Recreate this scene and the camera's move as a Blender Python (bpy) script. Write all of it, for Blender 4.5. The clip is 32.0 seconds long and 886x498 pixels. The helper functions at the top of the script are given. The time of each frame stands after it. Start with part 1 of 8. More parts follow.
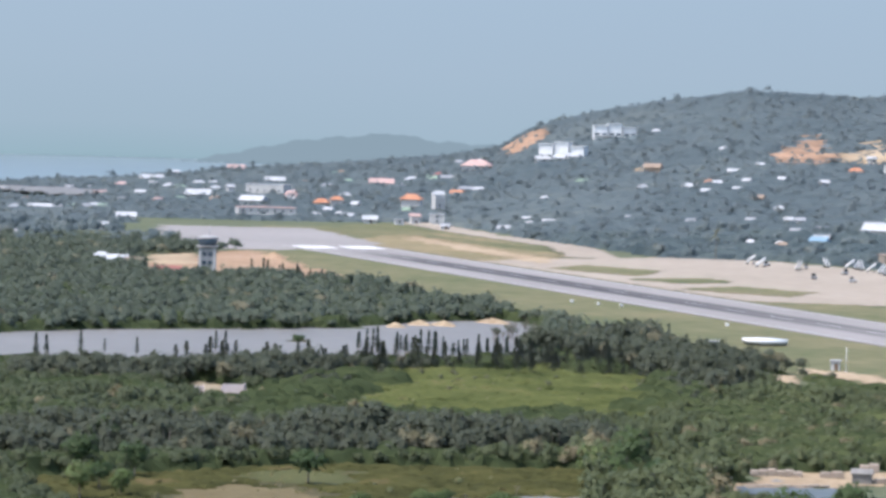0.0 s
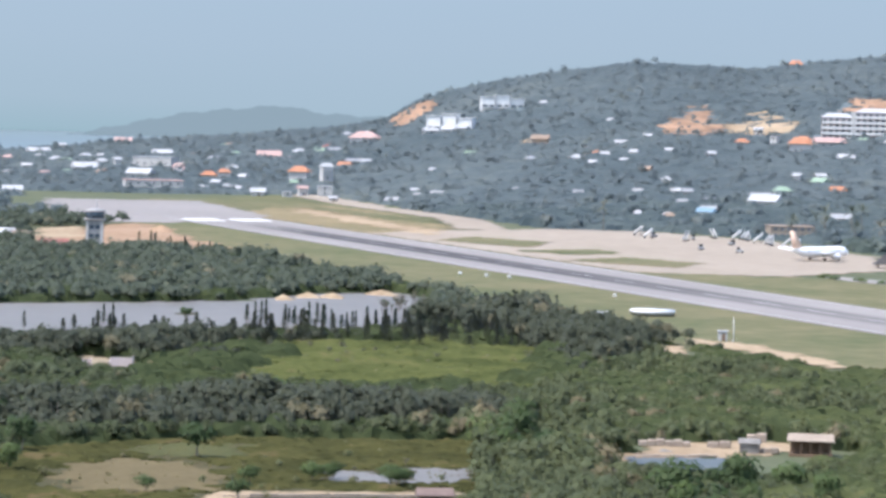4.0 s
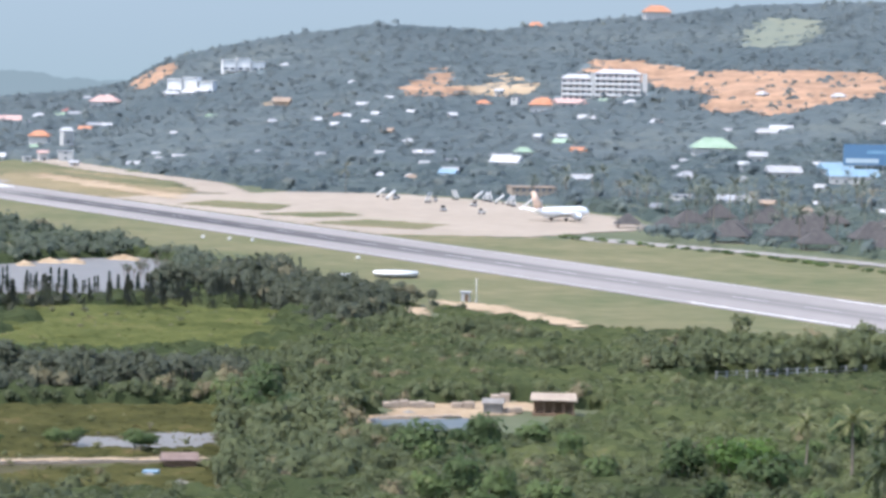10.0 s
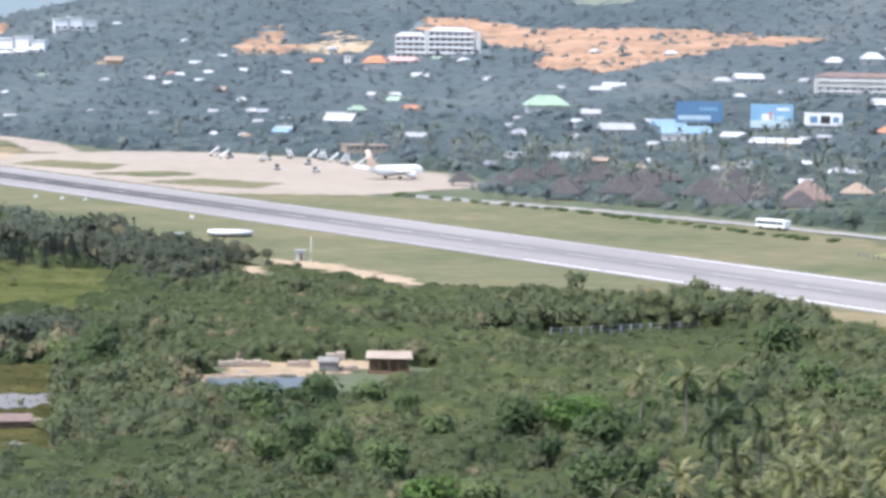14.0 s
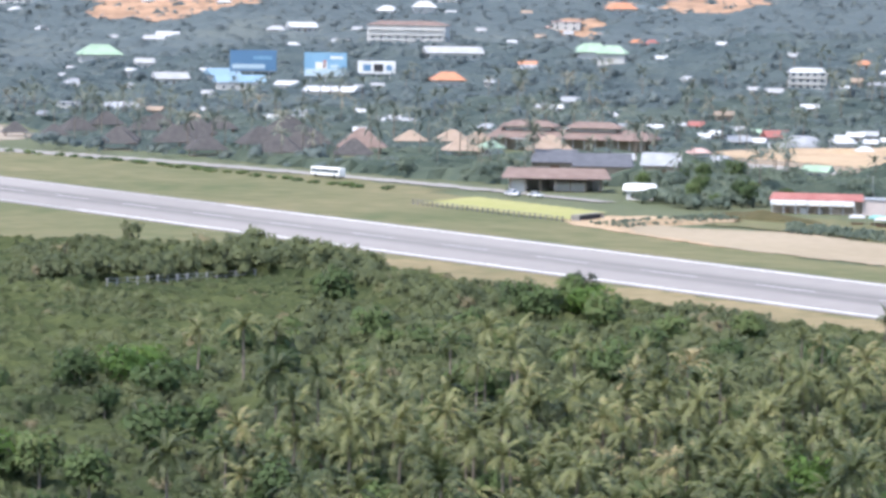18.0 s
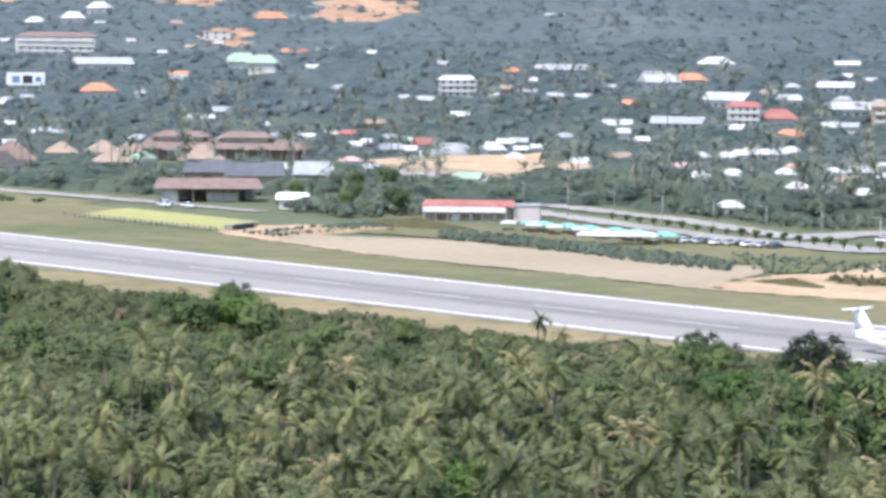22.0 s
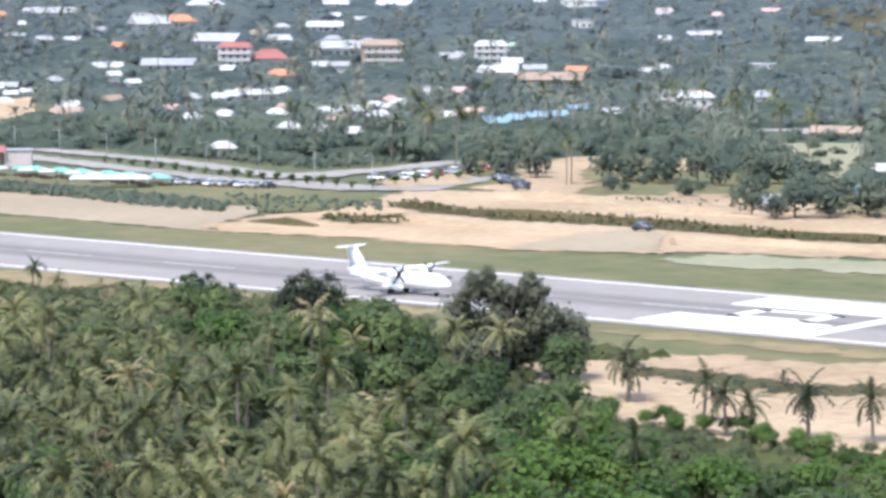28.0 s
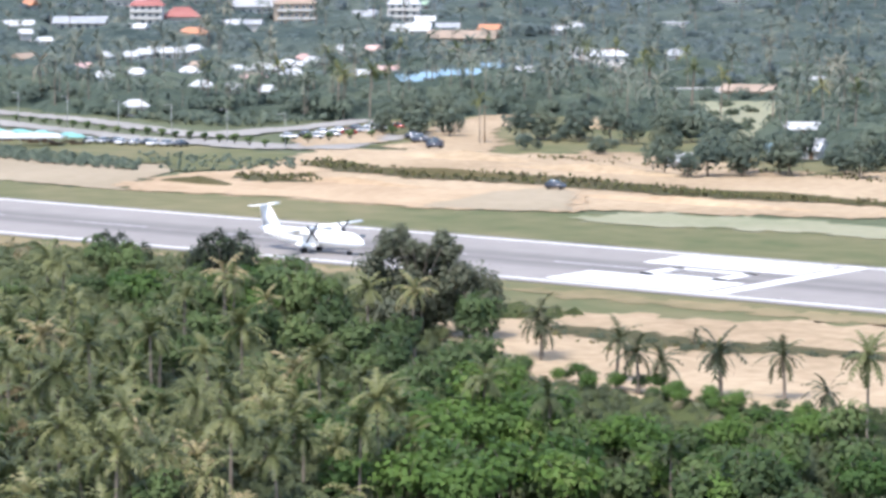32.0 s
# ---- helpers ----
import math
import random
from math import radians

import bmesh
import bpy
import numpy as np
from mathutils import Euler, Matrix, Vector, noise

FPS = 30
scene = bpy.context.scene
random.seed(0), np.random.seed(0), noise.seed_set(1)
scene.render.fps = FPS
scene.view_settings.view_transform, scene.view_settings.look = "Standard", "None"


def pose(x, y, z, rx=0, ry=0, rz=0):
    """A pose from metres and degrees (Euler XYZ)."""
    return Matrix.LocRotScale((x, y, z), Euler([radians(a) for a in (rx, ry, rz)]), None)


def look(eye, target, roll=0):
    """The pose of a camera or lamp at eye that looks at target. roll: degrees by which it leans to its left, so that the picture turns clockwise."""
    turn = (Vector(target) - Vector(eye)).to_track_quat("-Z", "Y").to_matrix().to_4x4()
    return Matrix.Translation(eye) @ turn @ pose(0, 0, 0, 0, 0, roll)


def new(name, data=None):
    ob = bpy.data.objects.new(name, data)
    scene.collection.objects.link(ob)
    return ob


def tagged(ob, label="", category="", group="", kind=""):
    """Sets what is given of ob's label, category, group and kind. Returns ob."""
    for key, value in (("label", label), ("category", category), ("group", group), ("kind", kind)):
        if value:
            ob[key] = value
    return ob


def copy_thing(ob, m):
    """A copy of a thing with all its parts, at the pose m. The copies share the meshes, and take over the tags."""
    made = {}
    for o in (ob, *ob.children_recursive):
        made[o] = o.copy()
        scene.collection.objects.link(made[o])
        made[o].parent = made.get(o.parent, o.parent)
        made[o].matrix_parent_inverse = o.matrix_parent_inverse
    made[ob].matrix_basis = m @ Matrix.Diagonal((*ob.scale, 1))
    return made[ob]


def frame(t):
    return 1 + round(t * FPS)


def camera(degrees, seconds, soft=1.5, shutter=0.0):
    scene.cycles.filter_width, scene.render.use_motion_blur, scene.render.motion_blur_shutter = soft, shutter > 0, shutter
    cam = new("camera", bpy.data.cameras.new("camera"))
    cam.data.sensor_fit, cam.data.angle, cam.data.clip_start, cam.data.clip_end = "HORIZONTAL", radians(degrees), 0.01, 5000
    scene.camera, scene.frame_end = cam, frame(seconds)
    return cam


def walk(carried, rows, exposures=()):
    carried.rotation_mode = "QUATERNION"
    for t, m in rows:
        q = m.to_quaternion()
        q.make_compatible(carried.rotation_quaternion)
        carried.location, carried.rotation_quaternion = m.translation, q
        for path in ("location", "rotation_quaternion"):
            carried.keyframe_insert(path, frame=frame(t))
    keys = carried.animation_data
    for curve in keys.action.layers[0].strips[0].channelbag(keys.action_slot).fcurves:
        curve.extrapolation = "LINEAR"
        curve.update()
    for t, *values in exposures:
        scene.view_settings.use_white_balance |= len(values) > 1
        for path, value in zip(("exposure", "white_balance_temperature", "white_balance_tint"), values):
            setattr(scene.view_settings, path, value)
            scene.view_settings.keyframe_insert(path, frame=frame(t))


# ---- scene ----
# ---- camera: a hand-held phone on a hilltop, panning along the runway ----
EYE = Vector((0.0, 0.0, 58.8))


def aim(bearing, pitch, roll):
    """Pose at the viewpoint; bearing in degrees from +y towards +x, pitch upwards, roll as in look()."""
    b, p = radians(bearing), radians(pitch)
    return look(EYE, EYE + Vector((math.sin(b) * math.cos(p), math.cos(b) * math.cos(p), math.sin(p))), roll)


cam = camera(15.639, 32.0, soft=3.3)
PATH = [
    (0.0, -71.858, -2.201, 1.556),
    (0.5, -71.592, -2.297, 1.206),
    (1.0, -71.231, -2.203, 1.523),
    (1.5, -70.769, -2.409, 1.815),
    (2.0, -70.710, -2.243, 1.676),
    (2.5, -70.472, -2.257, 1.633),
    (3.0, -69.949, -2.389, 1.642),
    (3.5, -69.980, -2.574, 1.541),
    (5.5, -68.997, -2.890, 0.922),
    (6.0, -68.730, -2.923, 0.957),
    (6.5, -68.503, -2.831, 0.852),
    (7.0, -68.164, -3.062, 0.973),
    (7.5, -67.490, -3.127, 0.905),
    (8.0, -65.439, -3.712, 1.085),
    (8.5, -65.757, -3.647, 0.904),
    (9.0, -65.894, -2.818, 1.245),
    (9.5, -65.310, -3.385, 1.346),
    (10.0, -65.274, -3.213, 1.100),
    (10.5, -65.358, -3.216, 0.757),
    (11.0, -64.971, -3.334, 0.551),
    (11.5, -64.274, -3.734, 0.334),
    (12.0, -63.203, -3.619, 0.313),
    (12.5, -63.353, -3.643, 0.733),
    (13.0, -62.432, -3.681, 1.124),
    (13.5, -62.609, -3.792, 1.032),
    (15.5, -59.185, -4.190, 1.005),
    (16.0, -57.820, -4.105, 1.298),
    (16.5, -56.706, -4.385, 1.131),
    (17.0, -55.751, -4.560, 0.860),
    (17.5, -54.976, -4.822, 1.041),
    (18.0, -54.407, -4.682, 0.894),
    (18.5, -54.183, -4.297, 0.941),
    (19.0, -53.802, -4.281, 1.073),
    (19.5, -52.710, -4.570, 1.012),
    (20.0, -51.930, -4.431, 0.909),
    (20.5, -50.800, -4.457, 0.783),
    (21.0, -50.214, -4.358, 0.789),
    (21.5, -48.914, -4.374, 0.645),
    (22.0, -48.245, -4.444, 0.496),
    (22.5, -47.265, -4.545, 0.576),
    (23.0, -46.363, -4.895, 0.329),
    (23.5, -45.578, -5.063, 0.177),
    (24.0, -43.863, -4.823, 0.191),
    (24.5, -42.500, -4.826, 0.263),
    (25.0, -41.114, -4.882, 0.116),
    (25.5, -40.618, -4.916, 0.068),
    (27.5, -39.821, -5.316, -0.039),
    (28.0, -39.249, -5.453, -0.089),
    (28.5, -38.707, -5.659, -0.156),
    (29.0, -39.192, -5.706, -0.278),
    (29.5, -39.134, -5.889, 0.096),
    (30.0, -38.731, -5.991, 0.234),
    (30.5, -38.515, -5.954, 0.140),
    (31.0, -38.535, -5.999, 0.033),
    (31.5, -38.322, -6.008, 0.102),
    (32.0, -37.700, -6.191, 0.002),
]
walk(cam, [(t, aim(b, p, r)) for t, b, p, r in PATH], exposures=[(0.0, 1.29, 6150, 13), (2.0, 1.31, 6150, 13), (6.0, 1.44, 6150, 13), (9.0, 1.42, 6150, 13), (11.0, 1.57, 6150, 13), (22.0, 1.58, 6150, 13), (27.0, 1.55, 6150, 13), (32.0, 1.54, 6150, 13)])


# ---- light: hazy tropical noon, sun high behind the viewpoint ----
SUN_AZ, SUN_EL = radians(172), radians(62)
world = bpy.data.worlds.new("world")
scene.world = world
world.use_nodes = True
wt = world.node_tree
sky = wt.nodes.new("ShaderNodeTexSky")
sky.sky_type, sky.sun_disc = "NISHITA", False
sky.sun_elevation, sky.sun_rotation = SUN_EL, SUN_AZ
sky.air_density, sky.dust_density, sky.ozone_density = 1.2, 2.5, 1.5
wt.nodes["Background"].inputs["Strength"].default_value = 0.15
wt.links.new(sky.outputs[0], wt.nodes["Background"].inputs["Color"])
sun = new("sun", bpy.data.lights.new("sun", "SUN"))
sun.data.energy, sun.data.angle, sun.data.color = 2.15, radians(4.0), (1.0, 0.94, 0.86)
sun_dir = Vector((math.sin(SUN_AZ) * math.cos(SUN_EL), math.cos(SUN_AZ) * math.cos(SUN_EL), math.sin(SUN_EL)))
sun.matrix_world = look(sun_dir * 300, (0, 0, 0))


# ---- materials ----
def material(name, color, rough=0.9, metal=0.0, alt=None, scale=1.0, fine=None, bump=0.0, spec=0.3):
    """Two scales of noise between color and alt, with fine relief."""
    m = bpy.data.materials.new(name)
    m.use_nodes = True
    nt = m.node_tree
    b = nt.nodes["Principled BSDF"]
    b.inputs["Roughness"].default_value, b.inputs["Metallic"].default_value = rough, metal
    b.inputs["Specular IOR Level"].default_value = 0.1 if rough >= 0.5 else spec
    b.inputs["Base Color"].default_value = (*color, 1)
    if alt:
        geo = nt.nodes.new("ShaderNodeNewGeometry")
        n1, n2 = nt.nodes.new("ShaderNodeTexNoise"), nt.nodes.new("ShaderNodeTexNoise")
        n1.inputs["Scale"].default_value, n1.inputs["Detail"].default_value = scale, 5
        n2.inputs["Scale"].default_value, n2.inputs["Detail"].default_value = fine or scale * 9, 4
        mixn = nt.nodes.new("ShaderNodeMath")
        mixn.operation = "MULTIPLY_ADD"
        mixn.inputs[1].default_value = 0.45
        mul = nt.nodes.new("ShaderNodeMath")
        mul.operation, mul.inputs[1].default_value = "MULTIPLY", 0.55
        ramp = nt.nodes.new("ShaderNodeValToRGB")
        ramp.color_ramp.elements[0].position, ramp.color_ramp.elements[1].position = 0.36, 0.64
        ramp.color_ramp.elements[0].color, ramp.color_ramp.elements[1].color = (*color, 1), (*alt, 1)
        for n in (n1, n2):
            nt.links.new(geo.outputs["Position"], n.inputs["Vector"])
        nt.links.new(n1.outputs["Fac"], mul.inputs[0])
        nt.links.new(n2.outputs["Fac"], mixn.inputs[0])
        nt.links.new(mul.outputs[0], mixn.inputs[2])
        nt.links.new(mixn.outputs[0], ramp.inputs["Fac"])
        nt.links.new(ramp.outputs["Color"], b.inputs["Base Color"])
        if bump:
            bp = nt.nodes.new("ShaderNodeBump")
            bp.inputs["Strength"].default_value, bp.inputs["Distance"].default_value = bump, 0.4
            nt.links.new(n2.outputs["Fac"], bp.inputs["Height"])
            nt.links.new(bp.outputs["Normal"], b.inputs["Normal"])
    return m


def foliage(name, dark, light, dry, single=False, round_crown=True, mottle=0.0, grain=0.12):
    """Leaves: a tint for each plant, a slight change from leaf to leaf, and light passing through."""
    m = bpy.data.materials.new(name)
    m.use_nodes = True
    nt = m.node_tree
    b = nt.nodes["Principled BSDF"]
    b.inputs["Roughness"].default_value, b.inputs["Specular IOR Level"].default_value = (0.65, 0.2) if round_crown else (1.0, 0.02) if mottle else (0.5, 0.24)
    at = nt.nodes.new("ShaderNodeObjectInfo" if single else "ShaderNodeAttribute")
    if not single:
        at.attribute_name = "tint"
    geo = nt.nodes.new("ShaderNodeNewGeometry")
    add = nt.nodes.new("ShaderNodeMath")
    add.operation, add.inputs[1].default_value = "MULTIPLY_ADD", 0.24
    ramp = nt.nodes.new("ShaderNodeValToRGB")
    e = ramp.color_ramp.elements
    e[0].position, e[0].color = 0.1, (*dark, 1)
    e[1].position, e[1].color = 0.75, (*light, 1)
    e.new(1.12 / 1.2).color = (*dry, 1)
    nt.links.new(geo.outputs["Random Per Island"], add.inputs[0])
    if single:
        mul = nt.nodes.new("ShaderNodeMath")
        mul.operation, mul.inputs[1].default_value = "MULTIPLY", 0.66
        nt.links.new(at.outputs["Random"], mul.inputs[0])
        nt.links.new(mul.outputs[0], add.inputs[2])
    else:
        nt.links.new(at.outputs["Fac"], add.inputs[2])
    fac = add.outputs[0]
    for size, share in ((grain, mottle), (grain * 0.13, mottle * 1.3)) if mottle else ():
        noi, more = nt.nodes.new("ShaderNodeTexNoise"), nt.nodes.new("ShaderNodeMath")
        noi.inputs["Scale"].default_value, noi.inputs["Detail"].default_value = size, 5
        more.operation, more.inputs[1].default_value = "MULTIPLY_ADD", share
        low = nt.nodes.new("ShaderNodeMath")
        low.operation, low.inputs[1].default_value = "SUBTRACT", share * 0.5
        nt.links.new(geo.outputs["Position"], noi.inputs["Vector"])
        nt.links.new(noi.outputs["Fac"], more.inputs[0])
        nt.links.new(fac, more.inputs[2])
        nt.links.new(more.outputs[0], low.inputs[0])
        fac = low.outputs[0]
    nt.links.new(fac, ramp.inputs["Fac"])
    nt.links.new(ramp.outputs["Color"], b.inputs["Base Color"])
    tr = nt.nodes.new("ShaderNodeBsdfTranslucent")
    mix = nt.nodes.new("ShaderNodeMixShader")
    mix.inputs[0].default_value = 0.34
    nt.links.new(ramp.outputs["Color"], tr.inputs["Color"])
    nt.links.new(b.outputs[0], mix.inputs[1])
    nt.links.new(tr.outputs[0], mix.inputs[2])
    if round_crown:
        puff = nt.nodes.new("ShaderNodeAttribute")
        puff.attribute_name = "puff"
        turn = nt.nodes.new("ShaderNodeVectorTransform")
        turn.vector_type, turn.convert_from, turn.convert_to = "NORMAL", "OBJECT", "WORLD"
        nt.links.new(puff.outputs["Vector"], turn.inputs[0])
        nt.links.new(turn.outputs[0], b.inputs["Normal"])
    nt.links.new(mix.outputs[0], nt.nodes["Material Output"].inputs["Surface"])
    return m


M_FLOOR = material("forest_floor", (0.062, 0.075, 0.04), alt=(0.09, 0.096, 0.056), scale=0.02, fine=0.25)
M_DRY = material("dry_grass", (0.112, 0.098, 0.050), alt=(0.200, 0.158, 0.090), scale=0.02, fine=0.2, bump=0.3)
M_GRASS = material("mown_grass", (0.064, 0.077, 0.033), alt=(0.136, 0.118, 0.064), scale=0.016, fine=0.12, bump=0.3)
M_MEADOW = material("meadow_grass", (0.046, 0.056, 0.021), alt=(0.080, 0.088, 0.033), scale=0.02, fine=0.3, bump=0.3)
M_STRAW = material("marsh_straw", (0.080, 0.064, 0.030), alt=(0.118, 0.094, 0.048), scale=0.06, fine=0.5, bump=0.4)
M_BOG = material("bog_grass", (0.040, 0.046, 0.015), alt=(0.066, 0.066, 0.024), scale=0.05, fine=0.5, bump=0.4)
M_MARSH = material("marsh_grass", (0.040, 0.040, 0.017), alt=(0.072, 0.060, 0.030), scale=0.03, fine=0.4, bump=0.4)
M_SAND = material("bare_sand", (0.195, 0.143, 0.088), alt=(0.325, 0.254, 0.168), scale=0.02, fine=0.4, bump=0.3)
M_CLAY = material("orange_clay", (0.19, 0.118, 0.070), alt=(0.29, 0.208, 0.138), scale=0.025, fine=0.25, bump=0.5)
M_OCHRE = material("ochre_sand", (0.225, 0.16, 0.098), alt=(0.33, 0.252, 0.165), scale=0.04, fine=0.4, bump=0.3)
M_GRAVEL = material("tan_gravel", (0.195, 0.160, 0.108), alt=(0.246, 0.206, 0.146), scale=0.02, fine=0.3)
M_SCAR = material("eroded_clay", (0.150, 0.094, 0.060), alt=(0.335, 0.215, 0.138), scale=0.045, fine=0.22, bump=0.6)
M_SLATE = material("weathered_boards", (0.13, 0.125, 0.115), alt=(0.21, 0.20, 0.185), scale=0.4)
M_APRON = material("apron_concrete", (0.212, 0.178, 0.138), alt=(0.268, 0.230, 0.184), scale=0.01, fine=0.12)
M_ROAD = material("road_asphalt", (0.180, 0.171, 0.156), alt=(0.235, 0.222, 0.204), scale=0.03, fine=0.5)
M_PALE_GRASS = material("yellow_grass", (0.2, 0.2, 0.07), alt=(0.25, 0.24, 0.11), scale=0.05, fine=0.4)
M_PALE_GREEN = material("seeded_soil", (0.155, 0.162, 0.10), alt=(0.215, 0.205, 0.14), scale=0.03, fine=0.4)
M_WHITE = material("white_paint", (0.50, 0.50, 0.49), 0.6, alt=(0.64, 0.64, 0.62), scale=0.3)
M_WORN = material("worn_paint", (0.26, 0.26, 0.26), 0.7, alt=(0.36, 0.36, 0.36), scale=0.2)
# dark end raised slightly towards blue: faint haze in the leaf colour
M_LEAF = foliage("broad_leaves", (0.050, 0.064, 0.032), (0.102, 0.117, 0.050), (0.15, 0.13, 0.075))
M_TUFT = foliage("swamp_grass", (0.060, 0.062, 0.024), (0.112, 0.116, 0.042), (0.15, 0.12, 0.06))
M_PALM = foliage("palm_fronds", (0.046, 0.060, 0.022), (0.154, 0.160, 0.064), (0.26, 0.21, 0.11), round_crown=False)
M_PINE = foliage("casuarina_needles", (0.050, 0.059, 0.038), (0.090, 0.098, 0.058), (0.12, 0.11, 0.065))
# hill woods: distance haze is painted into the pale blue-grey leaf colours
M_FAR = foliage("hazy_hill_leaves", (0.090, 0.114, 0.122), (0.116, 0.142, 0.146), (0.14, 0.16, 0.135))
M_CANOPY = foliage("hazy_hill_canopy", (0.076, 0.099, 0.108), (0.106, 0.130, 0.136), (0.125, 0.146, 0.142), False, False, 0.6, 0.11)
M_SWAMP = foliage("swamp_plants", (0.052, 0.064, 0.024), (0.100, 0.112, 0.040), (0.13, 0.12, 0.055), False, False, 1.0, 0.25)
M_REED = foliage("marsh_reeds", (0.040, 0.044, 0.018), (0.080, 0.078, 0.030), (0.12, 0.095, 0.048), False, False, 1.0, 0.3)
M_THICKET = foliage("scrub_thicket", (0.045, 0.059, 0.028), (0.092, 0.106, 0.045), (0.14, 0.13, 0.065), False, False, 0.8, 0.5)
# haze painted into garden, village and slope greens, bluer with distance
M_GARDEN_FAR = foliage("hazy_village_thicket", (0.056, 0.077, 0.074), (0.098, 0.120, 0.104), (0.14, 0.14, 0.11), False, False, 0.8, 0.2)
M_GARDEN_HAZE = foliage("hazy_slope_thicket", (0.062, 0.084, 0.092), (0.102, 0.126, 0.124), (0.13, 0.14, 0.125), False, False, 0.7, 0.15)
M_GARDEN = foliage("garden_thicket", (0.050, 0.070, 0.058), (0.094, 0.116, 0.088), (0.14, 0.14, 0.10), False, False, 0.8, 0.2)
M_SHORE = foliage("shore_leaves", (0.058, 0.074, 0.052), (0.090, 0.106, 0.070), (0.15, 0.14, 0.09))
M_MID = foliage("hazy_village_leaves", (0.078, 0.106, 0.108), (0.122, 0.150, 0.134), (0.175, 0.18, 0.135))
M_SLOPE = foliage("hazy_slope_leaves", (0.080, 0.106, 0.114), (0.120, 0.148, 0.146), (0.15, 0.16, 0.14))
M_PALM_FAR = foliage("hazy_village_fronds", (0.076, 0.100, 0.086), (0.140, 0.152, 0.112), (0.19, 0.175, 0.13), round_crown=False)
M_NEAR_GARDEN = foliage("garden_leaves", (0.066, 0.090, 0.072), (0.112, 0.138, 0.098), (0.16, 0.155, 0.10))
M_LEAF_ONE = foliage("tree_leaves", (0.036, 0.060, 0.022), (0.084, 0.120, 0.040), (0.13, 0.135, 0.06), True)
M_VIVID_ONE = foliage("mango_leaves", (0.030, 0.064, 0.013), (0.072, 0.126, 0.024), (0.12, 0.14, 0.045), True)
M_SOMBRE_ONE = foliage("dark_ragged_leaves", (0.022, 0.032, 0.020), (0.042, 0.054, 0.032), (0.08, 0.08, 0.05), True)
M_GREY_ONE = foliage("grey_green_leaves", (0.045, 0.060, 0.036), (0.078, 0.090, 0.058), (0.12, 0.12, 0.08), True)
M_DUSK_ONE = foliage("dark_village_leaves", (0.058, 0.080, 0.064), (0.106, 0.126, 0.086), (0.12, 0.12, 0.08), True)
M_DRY_ONE = foliage("dry_leaves", (0.14, 0.115, 0.055), (0.19, 0.15, 0.08), (0.2, 0.16, 0.09), True)
M_PALM_ONE = foliage("coconut_fronds", (0.036, 0.050, 0.018), (0.150, 0.157, 0.060), (0.28, 0.22, 0.11), True, False)
M_PINE_ONE = foliage("pine_needles", (0.030, 0.052, 0.032), (0.058, 0.082, 0.048), (0.09, 0.09, 0.05), True)
M_BARK = material("bark", (0.11, 0.09, 0.07), alt=(0.20, 0.17, 0.14), scale=0.8)


M_LAGOON = material("lagoon_water", (0.112, 0.106, 0.096), 0.5, alt=(0.138, 0.130, 0.118), scale=0.02, fine=0.15, spec=0.2)
M_SEA = material("sea_water", (0.112, 0.150, 0.166), 0.6, alt=(0.124, 0.164, 0.180), scale=0.01, fine=0.1, spec=0.1)
M_POND = material("pond_water", (0.055, 0.068, 0.072), 0.5, alt=(0.080, 0.092, 0.094), scale=0.05, fine=0.3, spec=0.2)

# ---- ground ----
D_NEAR, D_FAR = 400.8, 445.8          # painted edges of the runway
HILL_AZ = (-90, -79.7, -77.7, -76.7, -75.8, -74, -72, -71, -70.3, -69.4, -68.2, -66.5, -64.5, -63.3, -61.3, -59.8, -58, -54, -48, -42, -36, -20)
HILL_EL = (-1.25, -1.25, -1.13, -1.05, -0.92, -0.8, -0.6, -0.45, -0.04, 0.21, 0.45, 0.70, 0.62, 0.77, 0.98, 1.15, 1.24, 1.3, 1.1, 0.9, 0.7, 0.6)
FOOT_AZ = (-90, -75, -66, -55, -45, -20)
FOOT_R = (1900, 1850, 1600, 1350, 1150, 1050)
HEAD_AZ = (-78, -76.4, -75, -74.4, -72.8, -72, -71, -69)
HEAD_EL = (-1.0, -0.75, -0.45, -0.33, -0.17, -0.3, -0.34, -0.5)
CREST_R = 2700.0


def relief(x, y):
    """Height of the ground (numpy arrays or numbers)."""
    x, y = np.asarray(x, float), np.asarray(y, float)
    r, az = np.hypot(x, y), np.degrees(np.arctan2(x, y))
    foot, el = np.interp(az, FOOT_AZ, FOOT_R), np.interp(az, HILL_AZ, HILL_EL)
    top = EYE.z + CREST_R * np.tan(np.radians(el))
    u = np.clip((r - foot) / (CREST_R - foot), 0, 1)
    bumps = 4.0 * np.sin(x * 0.011 + 1.3 * np.sin(y * 0.007)) * np.sin(y * 0.013 + 0.5) + 2.0 * np.sin(x * 0.031) * np.sin(y * 0.027)
    z = top * (0.75 * u + 0.25 * u * u) + bumps * np.clip(u * 4, 0, 1) * np.clip((CREST_R - r) / 300, 0, 1)
    past = np.clip((r - CREST_R) / 450, 0, 1)
    low = np.clip((-70.8 - az) / 1.0, 0, 1) * np.clip((az + 115) / 10, 0, 1)
    z = z - past * (low * (z + 8) + (1 - low) * 0.3 * z)
    knoll = 57.1 * np.clip(1 - r / 215, 0, 1) ** 1.35
    return z + knoll


def mesh_from(name, v, f, mat, smooth=False):
    me = bpy.data.meshes.new(name)
    me.from_pydata(v, [], f)
    me.materials.append(mat)
    if smooth:
        me.polygons.foreach_set("use_smooth", np.ones(len(me.polygons), bool))
    me.update()
    return me


